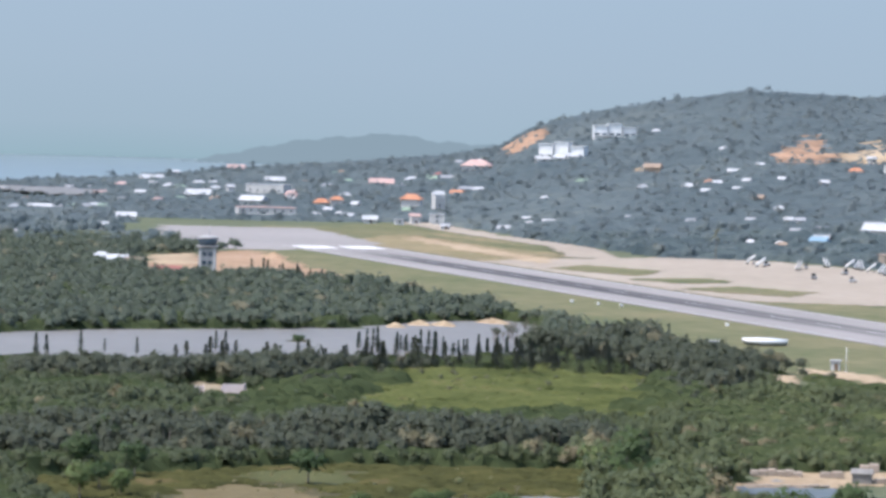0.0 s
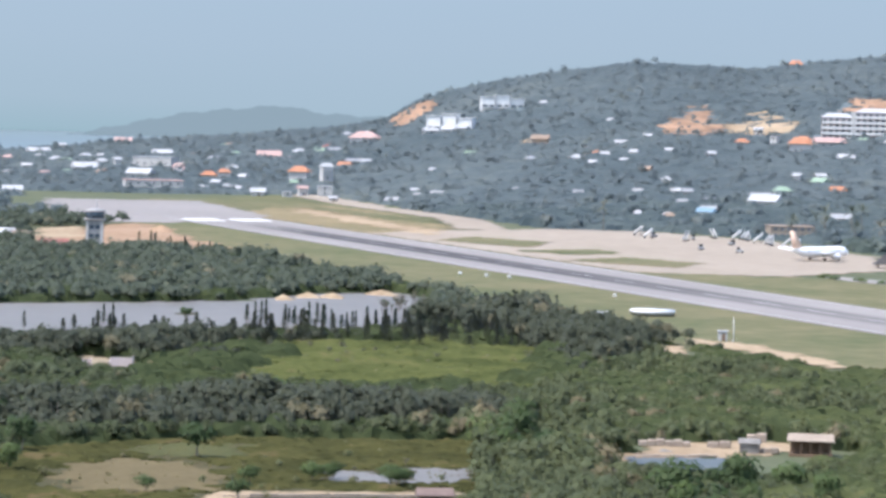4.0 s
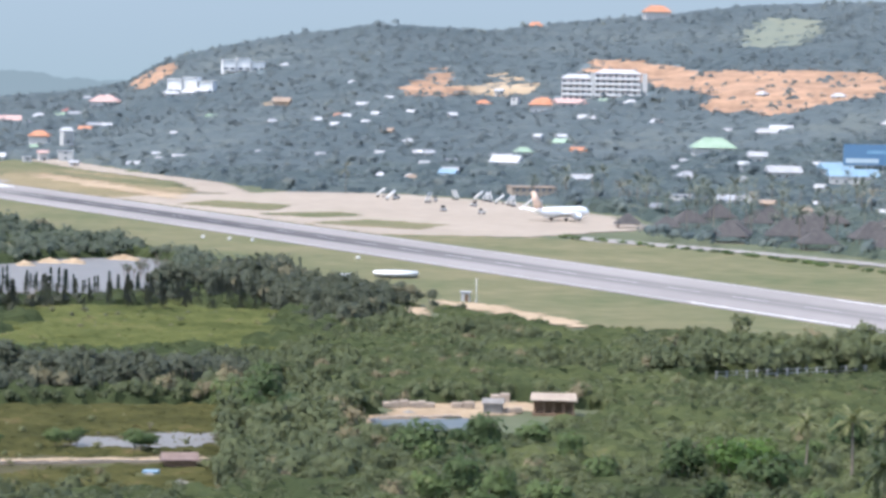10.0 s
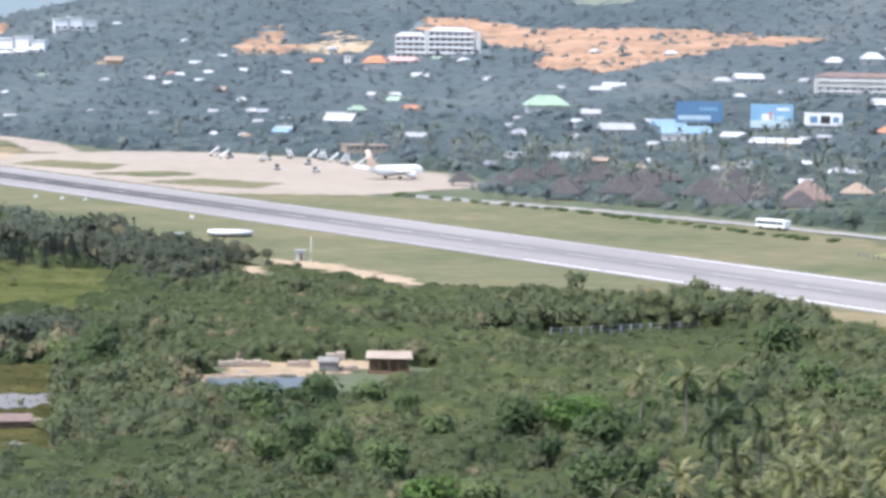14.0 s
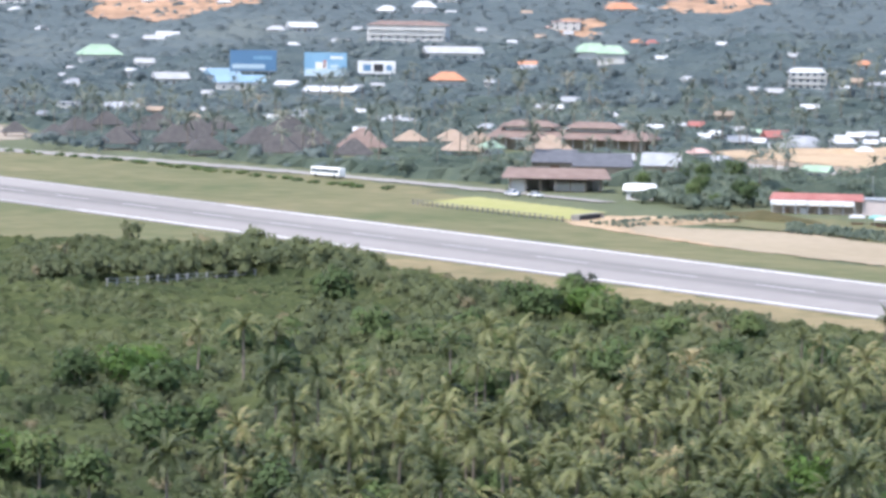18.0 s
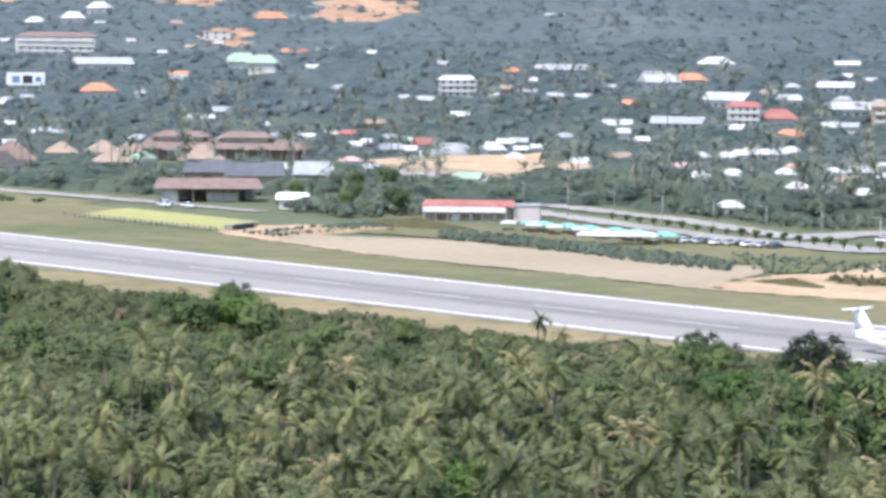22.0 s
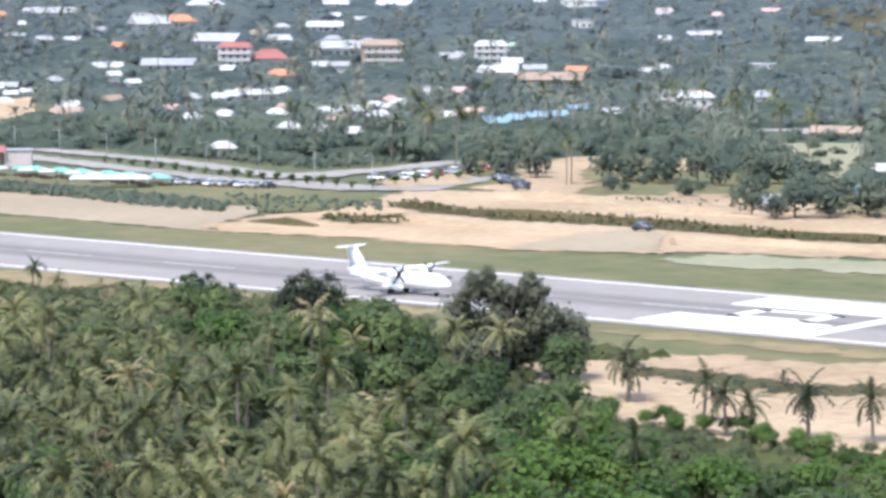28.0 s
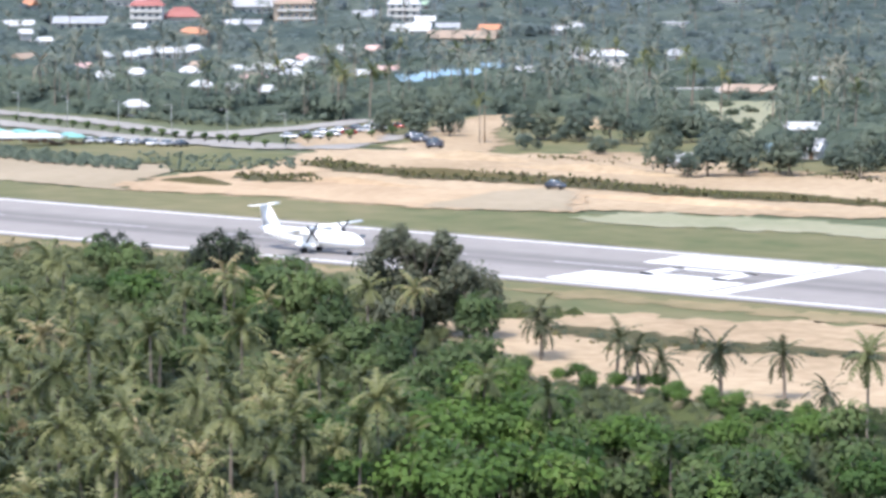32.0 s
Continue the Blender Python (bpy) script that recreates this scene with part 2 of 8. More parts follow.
def soup(name, verts, mat, tint=None, corners=3):
    """A mesh of loose triangles from an (n, 3) array, or (n, 6) with the rounded normals of a crown."""
    n = len(verts)
    me = bpy.data.meshes.new(name)
    me.vertices.add(n), me.loops.add(n), me.polygons.add(n // corners)
    me.vertices.foreach_set("co", np.ascontiguousarray(verts[:, :3], np.float32).ravel())
    me.loops.foreach_set("vertex_index", np.arange(n, dtype=np.int32))
    me.polygons.foreach_set("loop_start", np.arange(0, n, corners, dtype=np.int32))
    if tint is not None:
        me.attributes.new("tint", "FLOAT", "POINT").data.foreach_set("value", np.ascontiguousarray(tint, np.float32))
    if verts.shape[1] == 6:
        me.attributes.new("puff", "FLOAT_VECTOR", "POINT").data.foreach_set("vector", np.ascontiguousarray(verts[:, 3:], np.float32).ravel())
    me.materials.append(mat)
    me.update(calc_edges=True)
    return me


def inside(poly, x, y):
    """Which points lie in a polygon."""
    hit = np.zeros(np.shape(x), bool)
    for (x1, y1), (x2, y2) in zip(poly, poly[1:] + poly[:1]):
        if y1 != y2:
            hit ^= ((y1 > y) != (y2 > y)) & (x < (x2 - x1) * (y - y1) / (y2 - y1) + x1)
    return hit


def wobble(x, y, amount, size):
    """Uneven shift of outlines."""
    s = 6.283 / size
    return (amount * (np.sin(x * s + 2 * np.sin(y * s * 0.7)) + 0.6 * np.sin(y * s * 1.9 + x * s * 0.6)),
            amount * (np.cos(y * s + 2 * np.sin(x * s * 0.8)) + 0.6 * np.sin(x * s * 2.1 - y * s * 0.5)))


def patch(name, poly, mat, lift, cell=4.0, rough=2.0, label="", category="", kind="structure", rise=None):
    """A sheet of ground cover with an uneven edge, laid on the relief."""
    xs, ys = [p[0] for p in poly], [p[1] for p in poly]
    gx, gy = np.arange(min(xs) - cell * 2, max(xs) + cell * 2, cell), np.arange(min(ys) - cell * 2, max(ys) + cell * 2, cell)
    X, Y = np.meshgrid(gx, gy, indexing="ij")
    cx, cy = X[:-1, :-1] + cell / 2, Y[:-1, :-1] + cell / 2
    wx, wy = wobble(cx, cy, rough, cell * 9)
    keep = inside(poly, cx + wx, cy + wy)
    jx, jy = wobble(X, Y, cell * 0.22, cell * 3.3)
    X, Y = X + jx, Y + jy
    Z = relief(X, Y) + lift
    if rise is not None:
        Z = Z + rise(X, Y)
    idx = np.arange(X.size).reshape(X.shape)
    q = np.stack([idx[:-1, :-1], idx[1:, :-1], idx[1:, 1:], idx[:-1, 1:]], -1)[keep]
    used, inv = np.unique(q.ravel(), return_inverse=True)
    v = np.stack([X.ravel(), Y.ravel(), Z.ravel()], -1)[used]
    ob = new(name, mesh_from(name, v.tolist(), inv.reshape(-1, 4).tolist(), mat, True))
    return tagged(ob, label, category, kind=kind)


def make_ground():
    az = np.concatenate([np.arange(-180, -92, 6.0), np.arange(-92, -18, 0.5), np.arange(-18, 180, 6.0)])
    rr = np.concatenate([np.arange(2, 300, 18.0), np.arange(300, 1200, 30.0), np.arange(1200, 3200, 40.0), np.arange(3200, 4801, 100.0)])
    A, R = np.meshgrid(np.radians(az), rr, indexing="ij")
    X, Y = R * np.sin(A), R * np.cos(A)
    Z = relief(X, Y)
    n, m = X.shape
    idx = np.arange(n * m).reshape(n, m)
    nxt = np.roll(idx, -1, 0)
    f = np.stack([idx[:, :-1], idx[:, 1:], nxt[:, 1:], nxt[:, :-1]], -1).reshape(-1, 4).tolist()
    v = np.stack([X, Y, Z], -1).reshape(-1, 3).tolist()
    v.append((0, 0, float(relief(0, 0.01))))
    f += [[int(nxt[i, 0]), len(v) - 1, int(idx[i, 0])] for i in range(n)]
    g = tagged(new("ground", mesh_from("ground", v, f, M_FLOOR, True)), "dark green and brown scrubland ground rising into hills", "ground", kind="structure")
    return g


def slope_haze_tint():
    """Blends painted blue haze into the ground colour where it climbs into the hills."""
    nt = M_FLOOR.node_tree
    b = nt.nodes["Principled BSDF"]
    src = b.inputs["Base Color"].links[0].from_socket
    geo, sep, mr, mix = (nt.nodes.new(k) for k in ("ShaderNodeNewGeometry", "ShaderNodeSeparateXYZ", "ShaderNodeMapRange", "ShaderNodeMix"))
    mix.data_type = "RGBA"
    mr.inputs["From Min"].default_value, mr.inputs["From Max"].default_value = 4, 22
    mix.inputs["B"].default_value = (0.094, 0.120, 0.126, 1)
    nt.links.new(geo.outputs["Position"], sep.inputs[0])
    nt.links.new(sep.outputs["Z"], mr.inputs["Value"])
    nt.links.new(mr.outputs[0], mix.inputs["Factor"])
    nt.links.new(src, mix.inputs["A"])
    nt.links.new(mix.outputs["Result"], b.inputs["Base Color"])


slope_haze_tint()
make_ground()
sea_v = [(4850 * math.sin(radians(a)), 4850 * math.cos(radians(a)), -2.0) for a in range(-140, -59, 4)] + [(1300 * math.sin(radians(a)), 1300 * math.cos(radians(a)), -2.0) for a in range(-60, -141, -4)]
tagged(new("sea", mesh_from("sea", sea_v, [list(range(len(sea_v)))], M_SEA)), "pale turquoise calm sea fading into haze", "sea", kind="structure")


def make_backdrop():
    """Hazy air over the sea: a far ring that glows like the milky horizon sky."""
    m = bpy.data.materials.new("horizon_haze")
    m.use_nodes = True
    nt = m.node_tree
    nt.nodes.remove(nt.nodes["Principled BSDF"])
    em = nt.nodes.new("ShaderNodeEmission")
    geo, sep, mr, ramp = (nt.nodes.new(k) for k in ("ShaderNodeNewGeometry", "ShaderNodeSeparateXYZ", "ShaderNodeMapRange", "ShaderNodeValToRGB"))
    mr.inputs["From Min"].default_value, mr.inputs["From Max"].default_value = -20, 380
    e = ramp.color_ramp.elements
    e[0].position, e[0].color = 0.0, (0.118, 0.166, 0.181, 1)
    e[1].position, e[1].color = 1.0, (0.169, 0.218, 0.264, 1)
    e.new(0.10).color = (0.135, 0.191, 0.213, 1)
    e.new(0.22).color = (0.154, 0.201, 0.230, 1)
    e.new(0.45).color = (0.163, 0.208, 0.243, 1)
    noi = nt.nodes.new("ShaderNodeTexNoise")
    noi.inputs["Scale"].default_value, noi.inputs["Detail"].default_value = 0.0012, 3
    add = nt.nodes.new("ShaderNodeMath")
    add.operation, add.inputs[1].default_value = "MULTIPLY_ADD", 0.12
    nt.links.new(geo.outputs["Position"], sep.inputs[0])
    nt.links.new(geo.outputs["Position"], noi.inputs["Vector"])
    nt.links.new(sep.outputs["Z"], mr.inputs["Value"])
    nt.links.new(noi.outputs["Fac"], add.inputs[0])
    nt.links.new(mr.outputs[0], add.inputs[2])
    nt.links.new(add.outputs[0], ramp.inputs["Fac"])
    nt.links.new(ramp.outputs["Color"], em.inputs["Color"])
    nt.links.new(em.outputs[0], nt.nodes["Material Output"].inputs["Surface"])
    v, f = [], []
    for a in range(-120, -19, 2):
        s, c = math.sin(radians(a)), math.cos(radians(a))
        v += [(4840 * s, 4840 * c, -60), (4840 * s, 4840 * c, 560)]
    for i in range(0, len(v) - 2, 2):
        f.append((i, i + 2, i + 3, i + 1))
    tagged(new("backdrop", mesh_from("backdrop", v, f, m)), "pale blue hazy sky above the horizon", "sky", kind="structure")


make_backdrop()


def make_far_headland():
    """A hazy headland out at sea, part of the far backdrop."""
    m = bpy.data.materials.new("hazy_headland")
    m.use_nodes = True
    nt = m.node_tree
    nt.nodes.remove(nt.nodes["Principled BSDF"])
    # the haze is this even blue glow; no light falls on the headland
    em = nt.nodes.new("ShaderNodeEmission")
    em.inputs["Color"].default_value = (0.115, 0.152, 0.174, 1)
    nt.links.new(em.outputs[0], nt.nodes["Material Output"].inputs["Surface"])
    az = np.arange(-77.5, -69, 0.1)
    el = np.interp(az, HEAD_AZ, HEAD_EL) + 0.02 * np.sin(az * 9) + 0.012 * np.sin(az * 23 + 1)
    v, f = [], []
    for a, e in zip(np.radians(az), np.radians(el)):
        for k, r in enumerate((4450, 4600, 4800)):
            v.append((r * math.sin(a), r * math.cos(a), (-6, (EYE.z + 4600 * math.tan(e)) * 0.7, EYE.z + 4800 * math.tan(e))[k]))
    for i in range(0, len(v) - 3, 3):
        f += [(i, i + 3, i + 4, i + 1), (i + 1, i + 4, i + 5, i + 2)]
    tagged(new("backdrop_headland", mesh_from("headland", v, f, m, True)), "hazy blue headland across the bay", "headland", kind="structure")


make_far_headland()

# ---- runway ----
RUN_W, RUN_E = -1560.0, -120.0


def strip(name, x1, y1, x2, y2, z, mat, label="", category="", thick=0.1, kind="structure", parent=None):
    """A flat slab with real thickness between two corners."""
    bm = bmesh.new()
    n = max(1, int(abs(x2 - x1) / 60))
    top = [[bm.verts.new((x1 + (x2 - x1) * i / n, y, z)) for i in range(n + 1)] for y in (y1, y2)]
    low = [[bm.verts.new((x1 + (x2 - x1) * i / n, y, z - thick)) for i in range(n + 1)] for y in (y1, y2)]
    for i in range(n):
        bm.faces.new((top[0][i], top[0][i + 1], top[1][i + 1], top[1][i]))
        bm.faces.new((low[0][i], low[0][i + 1], top[0][i + 1], top[0][i]))
        bm.faces.new((top[1][i], top[1][i + 1], low[1][i + 1], low[1][i]))
    for i in (0, n):
        bm.faces.new((top[0][i], top[1][i], low[1][i], low[0][i]))
    me = bpy.data.meshes.new(name)
    bm.to_mesh(me), bm.free()
    me.materials.append(mat)
    ob = new(name, me)
    if parent:
        ob.parent = parent
        return ob
    return tagged(ob, label, category, kind=kind)


def runway_material():
    """Grey asphalt with dark rubber along the wheel tracks."""
    m = material("runway_asphalt", (0.176, 0.164, 0.154), alt=(0.212, 0.198, 0.186), scale=0.01, fine=0.2)
    nt = m.node_tree
    b = nt.nodes["Principled BSDF"]
    src = b.inputs["Base Color"].links[0].from_socket
    geo, sep = nt.nodes.new("ShaderNodeNewGeometry"), nt.nodes.new("ShaderNodeSeparateXYZ")
    nt.links.new(geo.outputs["Position"], sep.inputs[0])

    def math_node(op, a, b2, c=None):
        n = nt.nodes.new("ShaderNodeMath")
        n.operation = op
        for i, val in enumerate((a, b2, c)):
            if val is None:
                continue
            if isinstance(val, (int, float)):
                n.inputs[i].default_value = val
            else:
                nt.links.new(val, n.inputs[i])
        return n.outputs[0]

    off = math_node("ABSOLUTE", math_node("SUBTRACT", sep.outputs["Y"], 423.0), 0)
    band = math_node("SUBTRACT", 1.0, math_node("DIVIDE", math_node("ABSOLUTE", math_node("SUBTRACT", off, 3.6), 0), 6.5))
    band = math_node("MAXIMUM", band, 0.0)
    noi = nt.nodes.new("ShaderNodeTexNoise")
    mp = nt.nodes.new("ShaderNodeMapping")
    mp.inputs["Scale"].default_value = (0.008, 0.5, 1)
    nt.links.new(geo.outputs["Position"], mp.inputs["Vector"])
    nt.links.new(mp.outputs[0], noi.inputs["Vector"])
    noi.inputs["Scale"].default_value, noi.inputs["Detail"].default_value = 1.0, 4
    far_end = nt.nodes.new("ShaderNodeMapRange")
    far_end.inputs["From Min"].default_value, far_end.inputs["From Max"].default_value = -760, -1100
    far_end.inputs["To Min"].default_value, far_end.inputs["To Max"].default_value = 0.46, 1.3
    nt.links.new(sep.outputs["X"], far_end.inputs["Value"])
    start = nt.nodes.new("ShaderNodeMapRange")
    start.inputs["From Min"].default_value, start.inputs["From Max"].default_value = -1440, -1300
    nt.links.new(sep.outputs["X"], start.inputs["Value"])
    band = math_node("MULTIPLY", band, start.outputs[0])
    amt = math_node("MULTIPLY", math_node("MULTIPLY", band, far_end.outputs[0]), math_node("MULTIPLY_ADD", noi.outputs["Fac"], 1.5, 0.15))
    mix = nt.nodes.new("ShaderNodeMix")
    mix.data_type = "RGBA"
    mix.clamp_factor = True
    mix.inputs["B"].default_value = (0.042, 0.040, 0.042, 1)
    nt.links.new(amt, mix.inputs["Factor"])
    nt.links.new(src, mix.inputs["A"])
    nt.links.new(mix.outputs["Result"], b.inputs["Base Color"])
    return m


M_RUNWAY = runway_material()
tagged(runway := new("runway"), "long grey asphalt runway with white painted markings", "runway", kind="structure")
strip("asphalt", RUN_W, D_NEAR - 2.5, RUN_E, D_FAR + 2.5, 0.30, M_RUNWAY, parent=runway)
for y in (D_NEAR, D_FAR - 0.9):
    strip("edge_line", -1470, y, -720, y + 0.6, 0.34, M_WORN, parent=runway, thick=0.03)
    strip("edge_line", -720, y, RUN_E, y + 0.75, 0.34, M_WHITE, parent=runway, thick=0.03)
for i in range(32):
    strip("centre_dash", -1420 + i * 36, 422.8, -1420 + i * 36 + 18, 423.3, 0.34, M_WORN, parent=runway, thick=0.03)

# ---- ground cover on both sides of the runway ----
LAGOON = [(-850, 150), (-867, 174), (-876, 207), (-882, 261), (-905, 285), (-925, 322), (-890, 326), (-833, 304), (-762, 272), (-743, 223), (-741, 190), (-745, 140), (-757, 120), (-830, 120)]
CLEARING = [(-659, 190), (-702, 212), (-730, 231), (-744, 262), (-736, 287), (-665, 275), (-619, 254), (-605, 233), (-606, 215), (-606, 198), (-633, 190)]
TERRACE = [(-867, 736), (-877, 778), (-864, 820), (-775, 737), (-768, 715), (-810, 721), (-836, 719)]
TERRACE_FRONT = [(-878, 776), (-869, 733), (-836, 716), (-810, 718), (-765, 712), (-772, 738)]
LOT = [(-848, 727), (-818, 726), (-776, 722), (-721, 673), (-717, 656), (-755, 670), (-794, 685)]
MARSH = [(-514, 95), (-520, 125), (-530, 151), (-518, 198), (-488, 187), (-436, 166), (-402, 153), (-408, 128), (-418, 95)]
STRIP_NEAR = [(-1500, 372), (-1150, 338), (-1000, 332), (-880, 330), (-765, 322), (-650, 335), (-600, 372), (-520, 366), (-430, 368), (-330, 376), (-270, 372), (-100, 380), (-100, 402), (-1500, 402)]
STRIP_FAR = [(-1720, 444), (-100, 444), (-100, 500), (-330, 500), (-400, 486), (-520, 476), (-640, 500), (-720, 530), (-800, 543), (-913, 530), (-990, 512), (-1040, 470), (-1370, 480), (-1480, 545), (-1790, 556)]
SAND_NEAR = [(-275, 352), (-262, 372), (-229, 386), (-120, 392), (-120, 320), (-190, 315), (-231, 313), (-252, 330)]
APRON = [(-1330, 452), (-1360, 500), (-1385, 560), (-1371, 600), (-1274, 622), (-1198, 602), (-1151, 606), (-1062, 575), (-1010, 500), (-1035, 452)]
CLAY_YARD = [(-1275, 290), (-1381, 349), (-1405, 372), (-1221, 350), (-1140, 338), (-1145, 308), (-1160, 285), (-1142, 262)]
FIELD = [(-515, 785), (-495, 803), (-457, 741), (-398, 628), (-443, 683), (-489, 742)]
STRAW = [(-434, 131), (-429, 149), (-402, 141), (-394, 131), (-402, 121)]
SANDFIELD = [(-622, 490), (-628, 512), (-608, 508), (-584, 523), (-545, 519), (-514, 522), (-483, 527), (-471, 514), (-459, 483), (-446, 475), (-497, 478), (-551, 477), (-586, 482)]
BANK = [(-612, 520), (-640, 556), (-571, 570), (-513, 572), (-479, 566), (-464, 530), (-471, 514), (-483, 529), (-514, 524), (-545, 521), (-584, 525)]
YARD = [(-453, 481), (-465, 522), (-478, 560), (-485, 580), (-470, 600), (-406, 602), (-330, 590), (-240, 580), (-240, 530), (-290, 520), (-335, 505), (-376, 484)]
LINKROAD = [(-1800, 560), (-1677, 553), (-1499, 546), (-1380, 512), (-1355, 530), (-1485, 566), (-1677, 572), (-1800, 580)]

patch("grass_verge", STRIP_NEAR, M_GRASS, 0.12, 6, 3, "mown dry green grass beside the runway", "grass")
patch("grass_verge", STRIP_FAR, M_GRASS, 0.12, 6, 3, "mown dry green grass beside the runway", "grass")
patch("turning_pad", [(-1720, 400), (-1705, 482), (-1514, 462), (-1440, 440), (-1440, 405), (-1412, 385), (-1420, 352), (-1560, 362)], M_RUNWAY, 0.2, 5, 1, "worn grey asphalt turning pad at the runway end", "pavement")
patch("apron", APRON, M_APRON, 0.22, 5, 1.5, "sun-bleached beige concrete airport apron", "pavement")
for poly in ([(-1262, 459), (-1300, 490), (-1250, 507), (-1205, 478)], [(-1182, 463), (-1196, 505), (-1160, 500), (-1150, 472)], [(-1110, 456), (-1135, 489), (-1095, 505), (-1062, 478)]):
    patch("grass_island", poly, M_GRASS, 0.34, 2.5, 1.2, "dry grass island in the pale apron", "grass")
patch("dry_field", [(-1530, 449), (-1690, 538), (-1560, 546), (-1430, 522), (-1345, 503), (-1290, 474), (-1310, 451)], M_DRY, 0.18, 5, 3, "dry tan grass beside the runway end", "grass")
patch("dry_verge", [(-292, 388), (-285, 394), (-262, 394), (-130, 396), (-130, 388), (-270, 386)], M_DRY, 0.2, 2, 1.2, "sandy dry grass along the runway edge", "grass")
patch("dry_verge", [(-575, 372), (-560, 394), (-470, 397), (-320, 398), (-320, 384), (-430, 376), (-470, 370)], M_DRY, 0.2, 3, 2.5, "sandy dry grass along the runway edge", "grass")
patch("link_road", LINKROAD, M_APRON, 0.24, 3, 1, "pale concrete perimeter road", "road")
patch("clay_yard", CLAY_YARD, M_CLAY, 0.2, 4, 3, "bare orange earth of a building site", "earth")
patch("lagoon", LAGOON, M_LAGOON, 0.1, 4, 3, "shallow grey-brown lagoon among mangroves", "water")
patch("meadow", CLEARING, M_MEADOW, 0.1, 3, 8, "bright green swampy meadow between woods", "grass")
patch("marsh", MARSH, M_MARSH, 0.1, 3, 2, "brown and yellow marsh grass", "grass")
patch("marsh_green", [(-533, 160), (-524, 202), (-488, 188), (-486, 174), (-496, 150)], M_BOG, 0.14, 2, 2.5, "olive green grass in the marsh", "grass")
patch("marsh_green", [(-520, 137), (-523, 145), (-516, 154), (-500, 149), (-500, 138), (-508, 134)], M_BOG, 0.18, 1.5, 1.5, "bright green grass in the marsh", "grass")
patch("marsh_green", [(-446, 150), (-436, 166), (-408, 152), (-420, 128)], M_BOG, 0.14, 2, 1.5, "olive green grass in the marsh", "grass")
patch("marsh_dry", [(-495, 119), (-499, 133), (-490, 142), (-461, 134), (-458, 120), (-460, 110)], M_STRAW, 0.16, 2, 2.0, "tan dry grass in the marsh", "grass")
patch("marsh_pond", [(-475, 154), (-481, 161), (-472, 166), (-463, 163), (-466, 152)], M_LAGOON, 0.2, 1.2, 1.0, "pale shallow pool in the marsh", "water")
patch("marsh_pond", [(-482, 172), (-480, 181), (-460, 173), (-463, 165)], M_LAGOON, 0.2, 1.2, 1.0, "pale shallow pool in the marsh", "water")
patch("rough_field", [(-536, 300), (-540, 345), (-505, 345), (-470, 315), (-478, 290), (-520, 288)], M_MARSH, 0.12, 3, 2, "rough olive grass behind a fence", "grass")
patch("pond", [(-490, 212), (-487, 230), (-470, 224), (-474, 211)], M_POND, 0.25, 1.2, 0.8, "small blue pond with sandy banks", "water")
patch("pond_bank", [(-488, 202), (-497, 208), (-500, 220), (-512, 230), (-512, 250), (-498, 254), (-492, 240), (-490, 232), (-486, 214)], M_SAND, 0.15, 1.5, 1.2, "pale sandy bank round a pond", "sand")
patch("ruin_clearing", [(-683, 162), (-696, 172), (-683, 178), (-655, 171), (-660, 165), (-645, 157)], M_GRAVEL, 0.3, 2, 1.2, "pale bare clearing in the wood", "earth")
patch("sand_spot", [(-703, 311), (-720, 323), (-713, 325), (-691, 314), (-684, 304)], M_SAND, 0.3, 1.5, 1, "pale sandy spot in the wood", "sand")
patch("sand_track", [(-738, 338), (-726, 346), (-692, 344), (-670, 344), (-652, 335), (-673, 333), (-704, 335), (-720, 330)], M_SAND, 0.3, 2, 1, "pale sandy track beside the grass", "sand")
patch("sand_lot", SAND_NEAR, M_SAND, 0.2, 2.5, 2, "bare pinkish sand lot beside the runway", "sand")
patch("gravel_field", SANDFIELD, M_GRAVEL, 0.25, 1.6, 0.4, "levelled beige gravel field", "earth")
patch("green_bank", BANK, M_GRASS, 0.3, 3, 1.5, "green grassy bank below the road", "grass")
patch("earthworks", YARD, M_SAND, 0.22, 3, 2.5, "bare pinkish earthworks", "earth")
patch("seeded_field", [(-348, 487), (-336, 503), (-301, 505), (-240, 512), (-240, 480), (-293, 488), (-319, 481), (-343, 481)], M_PALE_GREEN, 0.27, 3, 1.5, "pale green seeded soil", "grass")
patch("orange_track", [(-646, 497), (-649, 510), (-641, 528), (-625, 541), (-616, 532), (-627, 516), (-628, 502), (-600, 486), (-560, 480), (-560, 477), (-622, 487)], M_OCHRE, 0.3, 1.6, 0.7, "sandy orange track round the gravel field", "earth")
patch("ochre_ramp", [(-446, 475), (-459, 483), (-466, 512), (-459, 534), (-474, 560), (-464, 566), (-445, 532), (-424, 514), (-399, 513), (-385, 530), (-372, 528), (-350, 493), (-377, 482), (-415, 484)], M_OCHRE, 0.31, 2, 1.0, "ochre earth ramp graded by machines", "earth")
patch("pale_ramp", [(-380, 484), (-387, 519), (-383, 529), (-374, 528), (-352, 494), (-362, 487)], M_GRAVEL, 0.36, 1.6, 0.5, "pale rolled ramp of sand", "earth")
patch("brown_bank", [(-460, 544), (-467, 560), (-439, 548), (-424, 552), (-397, 555), (-346, 543), (-240, 552), (-240, 541), (-322, 537), (-346, 532), (-398, 536), (-417, 532), (-444, 538)], M_MARSH, 0.34, 2, 1.0, "brown scrubby bank across bare earth", "grass")
patch("brown_bank", [(-452, 511), (-453, 522), (-441, 526), (-429, 514), (-439, 505)], M_MARSH, 0.36, 1.5, 1.0, "brown scrubby bank across bare earth", "grass")
